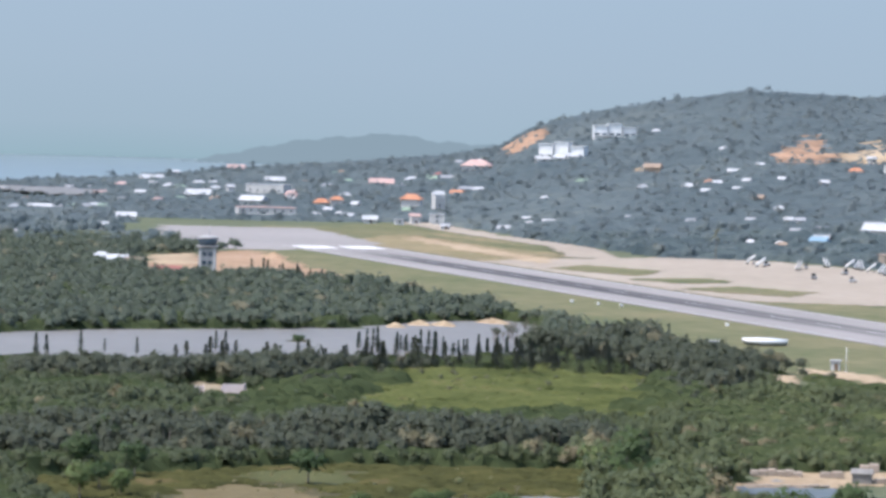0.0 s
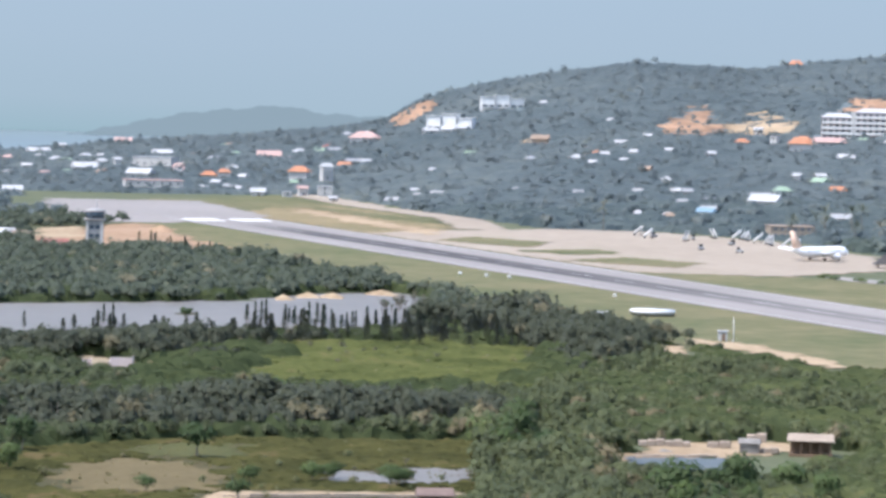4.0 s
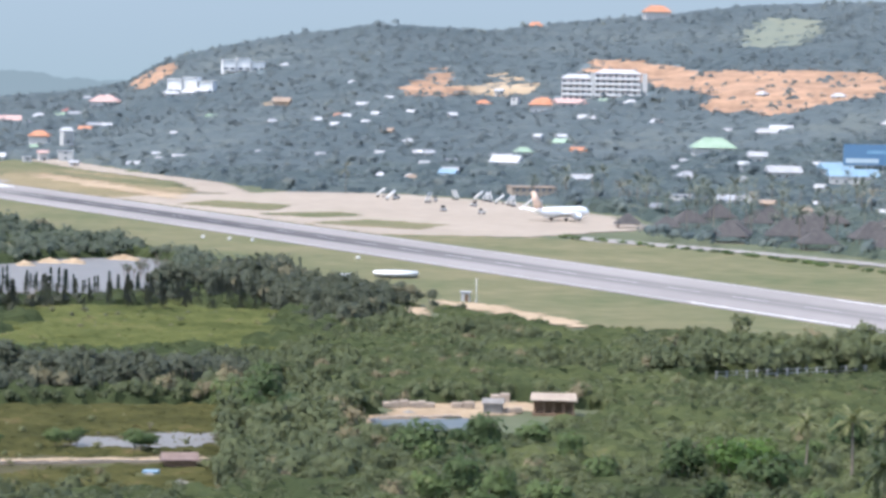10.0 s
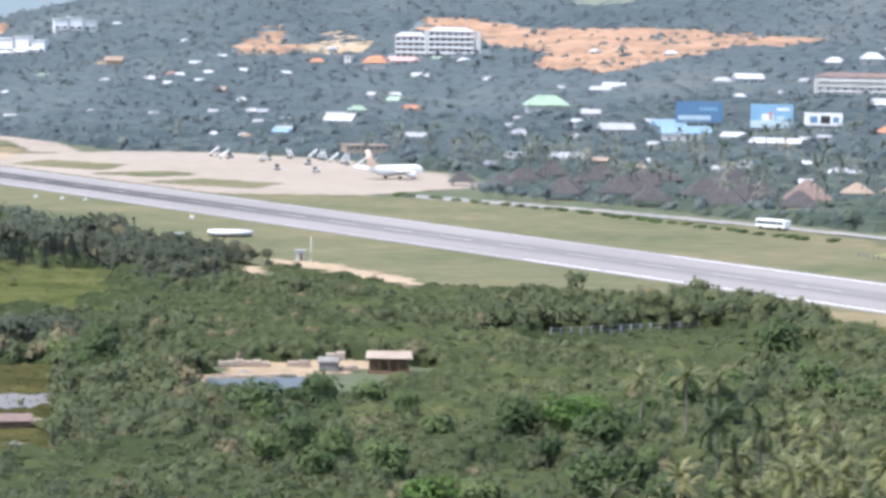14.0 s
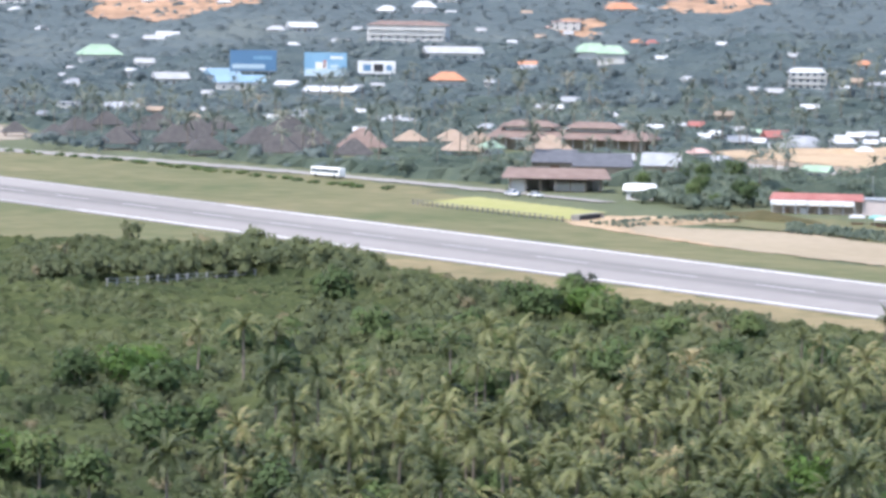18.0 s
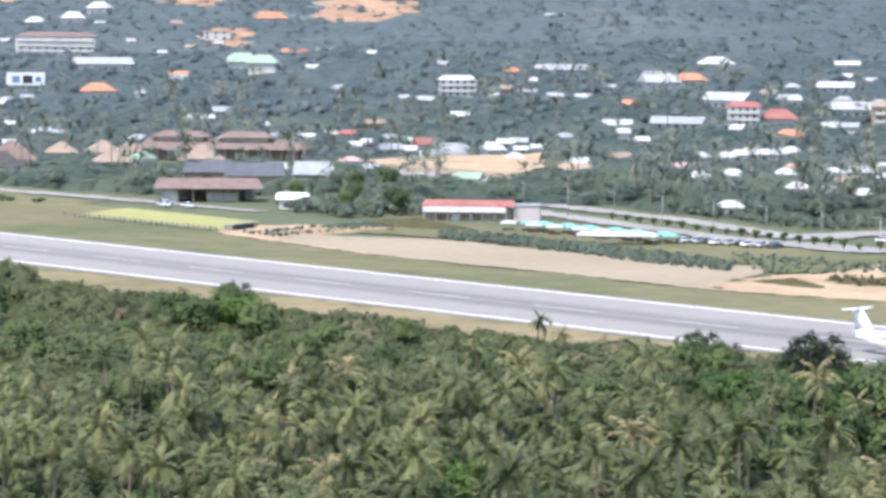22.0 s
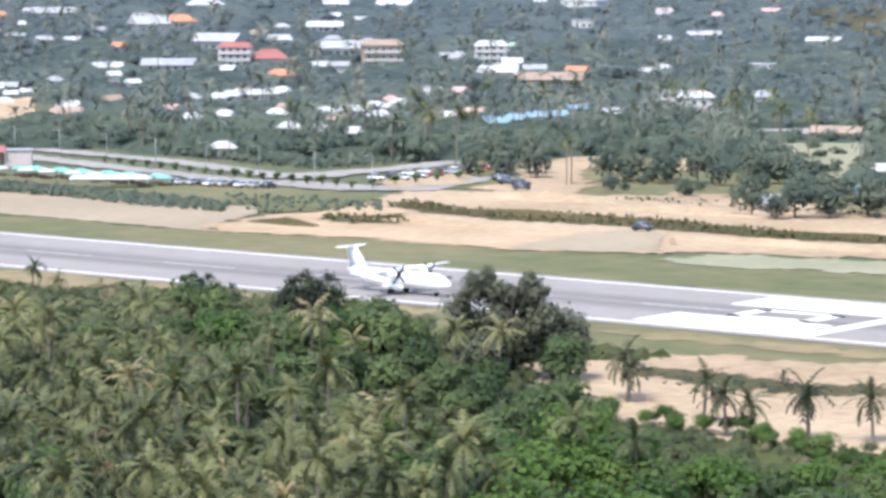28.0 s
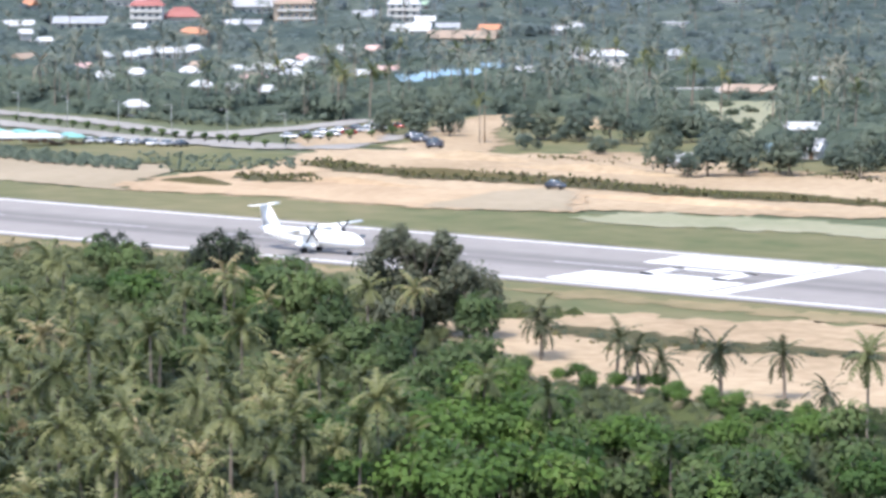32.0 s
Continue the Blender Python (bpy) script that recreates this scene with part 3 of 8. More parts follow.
patch("scrub_strip", [(-262, 358), (-254, 352), (-240, 350), (-227, 350), (-219, 355), (-160, 362), (-160, 368), (-225, 362), (-234, 358), (-248, 361)], M_MARSH, 0.26, 1.5, 1.0, "dry brown scrub strip across the sand", "grass")
patch("terrace", TERRACE, M_OCHRE, 1.8, 2, 0.15, "levelled tan terrace of bare earth", "earth")
patch("gravel_lot", LOT, M_ROAD, 0.3, 2, 0.8, "grey gravel lot below an earth terrace", "ground")
patch("inlet", [(-2447, 444), (-2392, 473), (-2322, 493), (-2157, 458), (-2238, 430), (-2268, 412)], M_LAGOON, 4.0, 8, 3, "pale inlet behind the town", "water")
patch("sand_yard", [(-1343, 308), (-1366, 334), (-1266, 310), (-1261, 291)], M_SAND, 0.3, 4, 2, "pale bare sand beside the control tower", "sand")
patch("dry_stripe", [(-1602, 511), (-1468, 503), (-1337, 492), (-1312, 473), (-1414, 479), (-1569, 494)], M_SAND, 0.3, 5, 3, "pale sandy stripe through dry grass", "sand")
patch("dry_stripe", [(-1731, 509), (-1699, 529), (-1574, 530), (-1478, 535), (-1415, 521), (-1484, 514), (-1633, 515), (-1667, 487)], M_GRASS, 0.26, 5, 3, "greener stripe through dry grass", "grass")
patch("road", [(-775, 703), (-763, 709), (-708, 658), (-713, 649), (-767, 674)], M_ROAD, 0.35, 2, 0.5, "grey town road", "road")
patch("rough_grass", [(-545, 640), (-532, 714), (-505, 707), (-440, 668), (-390, 655), (-200, 655), (-200, 575), (-400, 598), (-480, 598)], M_GRASS, 0.14, 4, 4, "rough green grass behind the earthworks", "grass")
patch("sand_road", [(-480, 596), (-483, 615), (-510, 655), (-532, 708), (-514, 706), (-490, 655), (-460, 620), (-450, 598)], M_SAND, 0.3, 2, 1, "pale sandy road between trees", "road")
patch("sand_patch", [(-430, 596), (-436, 618), (-405, 612), (-380, 600), (-390, 590)], M_SAND, 0.32, 2, 2, "bare sandy ground between trees", "sand")
patch("sand_patch", [(-350, 588), (-356, 602), (-300, 612), (-240, 608), (-240, 585)], M_SAND, 0.32, 2, 2, "bare sandy ground between trees", "sand")
patch("grass_roof", [(-706, 498), (-720, 526), (-656, 522), (-638, 496)], M_PALE_GRASS, 0.5, 1.2, 0.2, "flat lot of yellow-green grass", "grass")
patch("road", [(-1010, 512), (-982, 510), (-913, 530), (-822, 541), (-732, 546), (-690, 546), (-690, 552), (-780, 553), (-866, 546), (-930, 538), (-1010, 520)], M_ROAD, 0.3, 2, 0.5, "grey airport service road", "road")
patch("road", [(-675, 614), (-600, 591), (-547, 577), (-500, 572), (-480, 585), (-495, 628), (-505, 628), (-500, 588), (-547, 586), (-600, 601), (-675, 624)], M_ROAD, 0.4, 2, 0.4, "grey town road", "road")
patch("road", [(-690, 634), (-599, 615), (-538, 592), (-528, 596), (-530, 630), (-536, 672), (-545, 672), (-540, 630), (-545, 605), (-599, 625), (-690, 644)], M_ROAD, 0.42, 2, 0.4, "grey town road", "road")

patch("pale_field", FIELD, M_PALE_GREEN, 0.35, 3, 2, "pale green open field between trees", "grass")
patch("sand_patch", [(-496, 706), (-503, 730), (-472, 685), (-471, 672)], M_SAND, 0.4, 2, 1.5, "bare sandy ground between trees", "sand")
patch("sandy_median", [(-514, 604), (-514, 640), (-487, 606), (-494, 585)], M_SAND, 0.5, 1.5, 0.8, "sandy median between the roads", "sand")
patch("straw_field", STRAW, M_STRAW, 0.16, 1.5, 1.5, "tan dry grass beside the marsh wall", "grass")

# ---- building blocks ----
CLEAR = []          # (x, y, radius) kept free of wood


def part(name, me, mat, parent, label="", at=(0, 0, 0), turn=(0, 0, 0)):
    """One mesh object under a thing or a part."""
    ob = new(name, me)
    if mat is not None and not me.materials:
        me.materials.append(mat)
    ob.parent = parent
    ob.location, ob.rotation_euler = at, [radians(a) for a in turn]
    if label:
        ob["label"] = label
    return ob


def thing(name, x, y, z, turn, label, category, group="", kind=""):
    ob = new(name)
    ob.location, ob.rotation_euler = (x, y, z), (0, 0, radians(turn))
    ob.empty_display_size = 0.5
    return tagged(ob, label, category, group, kind)


def box(w, d, h, x=0.0, y=0.0, z=0.0, bevel=0.0):
    """A box standing on z, with slightly broken edges where asked."""
    bm = bmesh.new()
    bmesh.ops.create_cube(bm, size=1)
    bmesh.ops.scale(bm, vec=(w, d, h), verts=bm.verts)
    bmesh.ops.translate(bm, vec=(x, y, z + h / 2), verts=bm.verts)
    if bevel:
        bmesh.ops.bevel(bm, geom=bm.edges[:], offset=bevel, segments=1, affect="EDGES")
    me = bpy.data.meshes.new("box")
    bm.to_mesh(me), bm.free()
    return me


def roof(w, d, h, z, ridge, over=0.6, thick=0.18):
    """Hip (ridge < 1) or gable (ridge = 1) roof with thickness; ridge along x."""
    a, b, r = w / 2 + over, d / 2 + over, (w / 2 + over) * ridge
    v = [(-a, -b, z), (a, -b, z), (a, b, z), (-a, b, z), (-r, 0, z + h), (r, 0, z + h)]
    v += [(x, y, zz - thick) for x, y, zz in v[:4]]
    f = [(0, 1, 5, 4), (2, 3, 4, 5), (1, 2, 5), (3, 0, 4), (0, 6, 7, 1), (1, 7, 8, 2), (2, 8, 9, 3), (3, 9, 6, 0), (6, 9, 8, 7)]
    me = bpy.data.meshes.new("roof")
    me.from_pydata(v, [], f)
    return me


def ring_loft(rings):
    """Skin over rings of equal length, closed at both ends."""
    n = len(rings[0])
    v = [tuple(p) for r in rings for p in r]
    f = [(k * n + j, k * n + (j + 1) % n, (k + 1) * n + (j + 1) % n, (k + 1) * n + j) for k in range(len(rings) - 1) for j in range(n)]
    f += [tuple(range(n))[::-1], tuple(range((len(rings) - 1) * n, len(rings) * n))]
    me = bpy.data.meshes.new("loft")
    me.from_pydata(v, [], f)
    me.polygons.foreach_set("use_smooth", np.ones(len(me.polygons), bool))
    return me


def tube(r0, r1, h, sides=10, x=0.0, y=0.0, z=0.0):
    a = [i * 6.2832 / sides for i in range(sides)]
    return ring_loft([[(x + r * math.cos(t), y + r * math.sin(t), zz) for t in a] for r, zz in ((r0, z), (r1, z + h))])


ROOFS = {
    "orange": material("orange_tiles", (0.3, 0.135, 0.075), 0.7, alt=(0.37, 0.19, 0.12), scale=0.3),
    "white": material("white_sheet_roof", (0.28, 0.29, 0.295), 0.55, alt=(0.39, 0.395, 0.395), scale=0.2),
    "green": material("green_sheet_roof", (0.17, 0.245, 0.175), 0.6, alt=(0.24, 0.31, 0.24), scale=0.2),
    "blue": material("blue_sheet_roof", (0.13, 0.21, 0.27), 0.5, alt=(0.18, 0.26, 0.32), scale=0.2),
    "red": material("red_tiles", (0.20, 0.075, 0.068), 0.7, alt=(0.26, 0.12, 0.105), scale=0.3),
    "tan": material("tan_roof", (0.20, 0.152, 0.115), 0.8, alt=(0.26, 0.205, 0.16), scale=0.3),
    "brown": material("brown_shingles", (0.118, 0.086, 0.076), 0.85, alt=(0.18, 0.136, 0.118), scale=0.4),
    "grey": material("grey_sheet_roof", (0.18, 0.19, 0.205), 0.6, alt=(0.27, 0.28, 0.29), scale=0.3),
    # white roof for farther houses, its colour greyed to carry the haze
    "weathered": material("haze_dulled_roof", (0.215, 0.222, 0.226), 0.7, alt=(0.30, 0.305, 0.31), scale=0.25),
    "pink": material("faded_pink_roof", (0.326, 0.211, 0.190), 0.8, alt=(0.381, 0.286, 0.258), scale=0.3),
}
M_SLATE_ROOF = material("blue_grey_slates", (0.062, 0.066, 0.078), 0.7, alt=(0.100, 0.104, 0.118), scale=0.5)
M_THATCH = material("dark_thatch", (0.044, 0.043, 0.044), 0.95, alt=(0.082, 0.077, 0.074), scale=0.6, bump=0.4)
M_WALL = material("white_plaster", (0.36, 0.355, 0.34), 0.85, alt=(0.46, 0.45, 0.43), scale=0.2)
M_WALL_TAN = material("tan_plaster", (0.23, 0.19, 0.15), 0.85, alt=(0.30, 0.25, 0.20), scale=0.2)
M_WALL_PINK = material("pinkish_plaster", (0.36, 0.31, 0.30), 0.85, alt=(0.44, 0.39, 0.37), scale=0.2)
M_GLASS = material("window_glass", (0.05, 0.07, 0.09), 0.12, spec=0.6)
M_DOOR = material("dark_wood", (0.12, 0.08, 0.05), 0.7, alt=(0.18, 0.12, 0.08), scale=2.0)
M_METAL = material("grey_metal", (0.30, 0.31, 0.32), 0.5, 0.4)
M_DARK = material("dark_shade", (0.035, 0.035, 0.038), 0.8)
M_RUBBER = material("black_rubber", (0.02, 0.02, 0.02), 0.9)
LOOK = {"orange": "orange tiled", "white": "white sheet-metal", "green": "pale green", "blue": "blue sheet-metal", "red": "red tiled", "tan": "tan", "brown": "brown shingled", "grey": "grey sheet-metal", "weathered": "haze-dulled pale", "pink": "faded pink"}


def ground_at(x, y, reach=4.0):
    return float(np.min(relief(np.array([x, x + reach, x - reach, x, x]), np.array([y, y, y, y + reach, y - reach]))))


def windows(ob, w, d, z, storeys, step, gap=3.0):
    """Framed panes along the front, one row a storey."""
    n = max(1, int(w / gap))
    for s in range(storeys):
        for i in range(n):
            win = part("window", box(1.5, 0.16, 1.4), M_WALL, ob, at=((i - (n - 1) / 2) * (w - 1.6) / max(n, 1.01), -d / 2 - 0.05, z + s * step + 0.9))
            part("pane", box(1.2, 0.06, 1.1, 0, -0.10, 0.15), M_GLASS, win)


def house(x, y, w, d, h, turn, colour, shape):
    z = ground_at(x, y)
    r = math.hypot(x, y)
    CLEAR.append((x, y, w / 2 + 0.5))
    wall_mat = M_WALL_TAN if colour == "tan" else M_WALL
    # most white roofs at middle distance get the colour greyed by haze
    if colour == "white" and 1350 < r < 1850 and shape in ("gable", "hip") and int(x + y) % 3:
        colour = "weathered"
    name = {"villa": "villa", "block": "apartment_house", "bungalow": "bungalow"}.get(shape, "house")
    text = {"hip": "house with a %s hip roof", "gable": "low house with a %s gable roof", "flat": "flat-roofed building with a %s slab roof",
            "villa": "stepped hillside villa with %s terraces", "block": "storeyed building with a %s roof", "bungalow": "small bungalow with a %s roof"}[shape] % LOOK[colour]
    ob = thing(name, x, y, z, turn, ("tan plastered " if colour == "tan" else "white plastered ") + text, "house", "bungalows under palms" if shape == "bungalow" else "")
    if shape in ("flat", "villa", "block"):
        st = max(1, round(h / 3.3))
        hh = h - 0.4
        if shape == "villa":
            CLEAR.append((x - x / r * 14, y - y / r * 14, w / 2 + 1))
            hh += 3.0
            for k in range(3):
                ww = w / 3.0
                lift = (k % 2) * 2.0 + (2 - k) * 0.6
                part("wing", box(ww * 0.94, d * 0.7, hh * 0.55 + lift, (k - 1) * ww, k * 1.5, -2), M_WHITE, ob)
                part("roof_slab", box(ww * 1.02, d * 0.8, 0.5, (k - 1) * ww, k * 1.5, hh * 0.55 + lift - 2), M_WHITE, ob)
                part("terrace", box(ww * 0.8, 3.5, 0.4, (k - 1) * ww, k * 1.5 - d * 0.35 - 1.6, 0.9), M_WHITE, ob)
                for s in (0, 1):
                    part("window", box(ww * 0.34, 0.2, 1.7, (k - 1) * ww + (s - 0.5) * ww * 0.45, k * 1.5 - d * 0.35 - 0.06, 1.6), M_GLASS, ob)
            return ob
        part("wall", box(w, d, hh + 2, 0, 0, -2, 0.05), wall_mat, ob)
        if shape == "block":
            part("roof", roof(w, d, min(2.2, h * 0.25), hh, 0.7), ROOFS[colour], ob)
            for s in range(st):
                part("balcony", box(w * 0.96, 1.1, 0.9, 0, -d / 2 - 0.55, s * hh / st + 0.1), M_WALL, ob)
        else:
            part("roof", box(w + 0.7, d + 0.7, 0.4, 0, 0, hh, 0.04), ROOFS[colour], ob)
        windows(ob, w, d, 0.2, st if r < 1700 else min(st, 2), hh / st, 3.2 if r < 1500 else 4.6)
    else:
        rh = min(h * 0.5, d * 0.34)
        hh = h - rh
        part("wall", box(w * 0.92, d * 0.9, hh + 2, 0, 0, -2, 0.04), wall_mat, ob)
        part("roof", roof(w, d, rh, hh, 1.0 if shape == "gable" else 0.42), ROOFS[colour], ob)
        if hh > 2.4:
            windows(ob, w * 0.9, d * 0.9, -0.3, 1, 3, 3.4 if r < 1500 else 5.0)
        part("door", box(1.0, 0.12, min(2.0, hh * 0.8), -w * 0.02 + 0.9, -d * 0.45 - 0.04, 0), M_DOOR, ob)
    return ob


# ---- houses of the town and on the slopes ----
house(-1899, 601, 12.3, 9.7, 10.1, 61, 'orange', 'hip')
house(-1786, 581, 8.4, 6.7, 6.0, 74, 'white', 'flat')
house(-1944, 556, 9.4, 7.4, 5.7, 68, 'orange', 'hip')
house(-1944, 566, 7.8, 6.1, 6.7, 78, 'orange', 'hip')
house(-1869, 500, 34.8, 16.0, 7.1, 81, 'pink', 'flat')
house(-2076, 557, 26.5, 16.0, 8.7, 56, 'white', 'flat')
house(-1967, 518, 14.9, 11.8, 6.4, 54, 'white', 'gable')
house(-2096, 514, 15.8, 12.5, 6.8, 91, 'white', 'gable')
house(-1681, 588, 10.1, 8.0, 3.4, 60, 'white', 'gable')
house(-2294, 777, 21.8, 16.0, 9.3, 60, 'pink', 'hip')
house(-2235, 707, 8.2, 6.5, 4.9, 94, 'white', 'hip')
house(-2218, 679, 17.0, 13.4, 6.9, 72, 'pink', 'gable')
house(-2275, 743, 10.0, 7.9, 4.6, 87, 'red', 'hip')
house(-1788, 541, 8.1, 6.4, 4.6, 72, 'white', 'gable')
house(-1770, 553, 4.9, 5.0, 3.2, 79, 'white', 'flat')
house(-2199, 810, 33.9, 16.0, 18.5, 54, 'white', 'villa')
house(-2277, 880, 33.3, 16.0, 15.0, 75, 'white', 'villa')
house(-2265, 909, 6.5, 5.1, 3.4, 84, 'white', 'hip')
house(-1800, 894, 14.7, 11.6, 9.2, 65, 'orange', 'hip')
house(-1816, 922, 18.0, 14.2, 5.7, 74, 'pink', 'gable')
house(-1837, 872, 8.1, 6.4, 5.3, 72, 'orange', 'hip')
house(-1834, 893, 4.4, 5.0, 6.4, 45, 'white', 'flat')
house(-2363, 1279, 22.8, 16.0, 12.2, 73, 'orange', 'hip')
house(-2421, 1196, 12.1, 9.6, 6.6, 68, 'orange', 'hip')
house(-1670, 746, 4.9, 5.0, 3.8, 57, 'white', 'hip')
house(-1518, 735, 15.2, 12.0, 7.1, 44, 'white', 'gable')
house(-1556, 763, 8.9, 7.1, 6.1, 80, 'green', 'hip')
house(-1489, 689, 7.4, 5.8, 4.9, 64, 'white', 'gable')
house(-1554, 795, 7.8, 6.2, 5.2, 73, 'orange', 'gable')
house(-1417, 728, 8.0, 6.3, 4.2, 79, 'white', 'gable')
house(-1313, 648, 19.7, 15.6, 5.9, 73, 'tan', 'flat')
house(-1258, 695, 7.4, 5.9, 4.5, 80, 'white', 'gable')
house(-1507, 658, 4.0, 5.0, 3.2, 62, 'white', 'hip')
house(-1484, 665, 5.4, 5.0, 3.2, 79, 'tan', 'hip')
house(-2067, 880, 5.6, 5.0, 3.9, 64, 'white', 'hip')
house(-1897, 791, 5.1, 5.0, 3.6, 87, 'white', 'hip')
house(-1889, 815, 6.2, 5.0, 3.6, 83, 'white', 'hip')
house(-1708, 612, 6.0, 5.0, 3.2, 53, 'white', 'gable')
house(-1703, 621, 7.8, 6.2, 3.8, 54, 'white', 'gable')
house(-1860, 674, 4.9, 5.0, 3.5, 58, 'white', 'hip')
house(-1685, 661, 4.0, 5.0, 3.2, 89, 'white', 'hip')
house(-1225, 269, 7.3, 5.8, 5.5, 75, 'white', 'gable')
house(-1246, 267, 5.3, 5.0, 5.6, 83, 'white', 'hip')
house(-1221, 275, 6.3, 5.0, 4.6, 69, 'tan', 'gable')
house(-1155, 272, 9.9, 7.8, 4.6, 77, 'red', 'gable')
house(-1583, 306, 5.4, 5.0, 4.0, 74, 'white', 'hip')
house(-1533, 283, 7.8, 6.1, 3.6, 73, 'white', 'gable')
house(-1904, 370, 12.9, 10.2, 4.1, 83, 'white', 'gable')
house(-1793, 398, 10.7, 8.4, 4.8, 81, 'white', 'gable')
house(-2116, 515, 7.2, 5.7, 5.0, 94, 'white', 'hip')
house(-2393, 647, 14.4, 11.4, 5.6, 83, 'white', 'gable')
house(-2539, 584, 17.3, 13.7, 5.5, 96, 'white', 'gable')
house(-2079, 576, 12.6, 9.9, 3.8, 90, 'white', 'gable')
house(-2008, 590, 6.3, 5.0, 4.4, 95, 'white', 'hip')
house(-1488, 841, 22.8, 16.0, 10.5, 68, 'green', 'hip')
house(-1440, 840, 9.2, 7.2, 4.7, 45, 'white', 'flat')
house(-1348, 801, 16.2, 10.0, 6.2, 75, 'white', 'gable')
house(-1341, 826, 14.7, 11.6, 6.1, 79, 'blue', 'gable')
house(-1556, 926, 7.8, 6.2, 3.8, 77, 'white', 'hip')
house(-1351, 802, 12.9, 9.0, 6.0, 62, 'white', 'gable')
house(-1301, 811, 22.8, 12.0, 6.5, 67, 'blue', 'gable')
house(-1519, 971, 10.5, 8.3, 4.7, 45, 'white', 'hip')
house(-1518, 987, 15.1, 11.9, 5.7, 72, 'white', 'gable')
house(-1436, 838, 8.9, 7.0, 5.8, 63, 'white', 'gable')
house(-1249, 691, 9.5, 7.5, 5.0, 52, 'grey', 'flat')
house(-1227, 705, 16.5, 13.0, 5.9, 41, 'grey', 'gable')
house(-1415, 726, 9.3, 7.3, 4.5, 78, 'white', 'gable')
house(-1549, 749, 15.8, 12.4, 4.2, 86, 'white', 'gable')
house(-1487, 687, 8.2, 6.5, 4.3, 47, 'blue', 'gable')
house(-1488, 666, 4.0, 5.0, 3.2, 79, 'white', 'hip')
house(-1563, 927, 12.1, 9.5, 3.8, 55, 'white', 'gable')
house(-1456, 972, 8.7, 6.9, 4.0, 41, 'white', 'gable')
house(-1435, 1002, 42.8, 16.0, 11.6, 46, 'brown', 'block')
house(-1337, 961, 28.8, 16.0, 6.6, 66, 'white', 'gable')
house(-1211, 868, 13.9, 11.0, 7.8, 71, 'orange', 'hip')
house(-1563, 1076, 11.0, 8.7, 6.3, 35, 'white', 'hip')
house(-1557, 1098, 13.6, 10.8, 8.7, 60, 'white', 'hip')
house(-1596, 1145, 13.7, 10.8, 7.6, 34, 'white', 'hip')
house(-1307, 1025, 11.1, 8.7, 8.4, 61, 'green', 'hip')
house(-1254, 999, 14.7, 11.6, 11.8, 44, 'green', 'hip')
house(-1314, 1073, 7.1, 5.6, 5.3, 68, 'red', 'hip')
house(-1481, 1186, 15.2, 12.0, 7.6, 72, 'orange', 'hip')
house(-1134, 729, 19.1, 15.1, 3.8, 58, 'white', 'gable')
house(-1201, 885, 4.0, 5.0, 4.4, 76, 'white', 'hip')
house(-1556, 927, 6.6, 5.2, 3.8, 51, 'white', 'hip')
house(-1556, 915, 12.0, 9.5, 4.4, 41, 'white', 'gable')
house(-1294, 805, 18.4, 10.0, 3.7, 62, 'grey', 'flat')
house(-1274, 821, 10.1, 8.0, 4.0, 37, 'white', 'gable')
house(-1232, 818, 23.4, 16.0, 4.4, 43, 'white', 'gable')
house(-1147, 693, 7.1, 5.6, 4.2, 55, 'tan', 'hip')
house(-1271, 704, 9.7, 7.6, 4.1, 66, 'grey', 'gable')
house(-934, 789, 5.1, 5.0, 4.5, 35, 'white', 'gable')
house(-938, 799, 5.1, 5.0, 5.2, 29, 'white', 'gable')
house(-913, 788, 8.0, 6.3, 4.6, 65, 'grey', 'gable')
house(-909, 794, 5.6, 5.0, 3.8, 41, 'white', 'gable')
house(-917, 810, 9.0, 7.1, 6.0, 69, 'red', 'gable')
house(-881, 835, 7.1, 5.6, 3.2, 64, 'white', 'gable')
house(-901, 836, 6.1, 5.0, 4.3, 42, 'white', 'gable')
house(-899, 841, 6.1, 5.0, 4.3, 45, 'grey', 'gable')
house(-1080, 972, 17.4, 13.7, 8.4, 49, 'white', 'block')
house(-1005, 906, 6.8, 5.3, 4.3, 54, 'white', 'gable')
house(-1071, 944, 8.3, 6.6, 3.8, 53, 'white', 'gable')
house(-1298, 1021, 16.5, 13.0, 9.3, 54, 'green', 'hip')
house(-1257, 1003, 13.4, 10.6, 9.6, 57, 'white', 'hip')
house(-1114, 1037, 7.6, 6.0, 4.3, 66, 'orange', 'hip')
house(-1348, 1090, 6.3, 5.0, 4.9, 51, 'orange', 'hip')
house(-1314, 1073, 5.6, 5.0, 5.9, 48, 'red', 'hip')
house(-1097, 1057, 21.0, 16.0, 4.8, 56, 'white', 'gable')
house(-997, 838, 6.1, 5.0, 3.2, 38, 'red', 'gable')
house(-997, 817, 5.8, 5.0, 3.6, 42, 'white', 'gable')
house(-1019, 1039, 15.7, 12.4, 7.6, 65, 'white', 'gable')
house(-1024, 1064, 15.5, 12.2, 6.2, 45, 'orange', 'hip')
house(-1071, 1131, 17.4, 13.7, 6.5, 46, 'white', 'hip')
house(-946, 1007, 18.9, 14.9, 6.8, 22, 'white', 'gable')
house(-892, 959, 13.1, 10.3, 8.7, 39, 'red', 'block')
house(-886, 973, 14.2, 11.2, 7.4, 46, 'red', 'hip')
house(-837, 926, 11.2, 8.9, 4.4, 21, 'orange', 'hip')
house(-903, 1039, 19.5, 15.4, 6.3, 46, 'white', 'gable')
house(-853, 1005, 16.4, 13.0, 10.2, 46, 'tan', 'block')
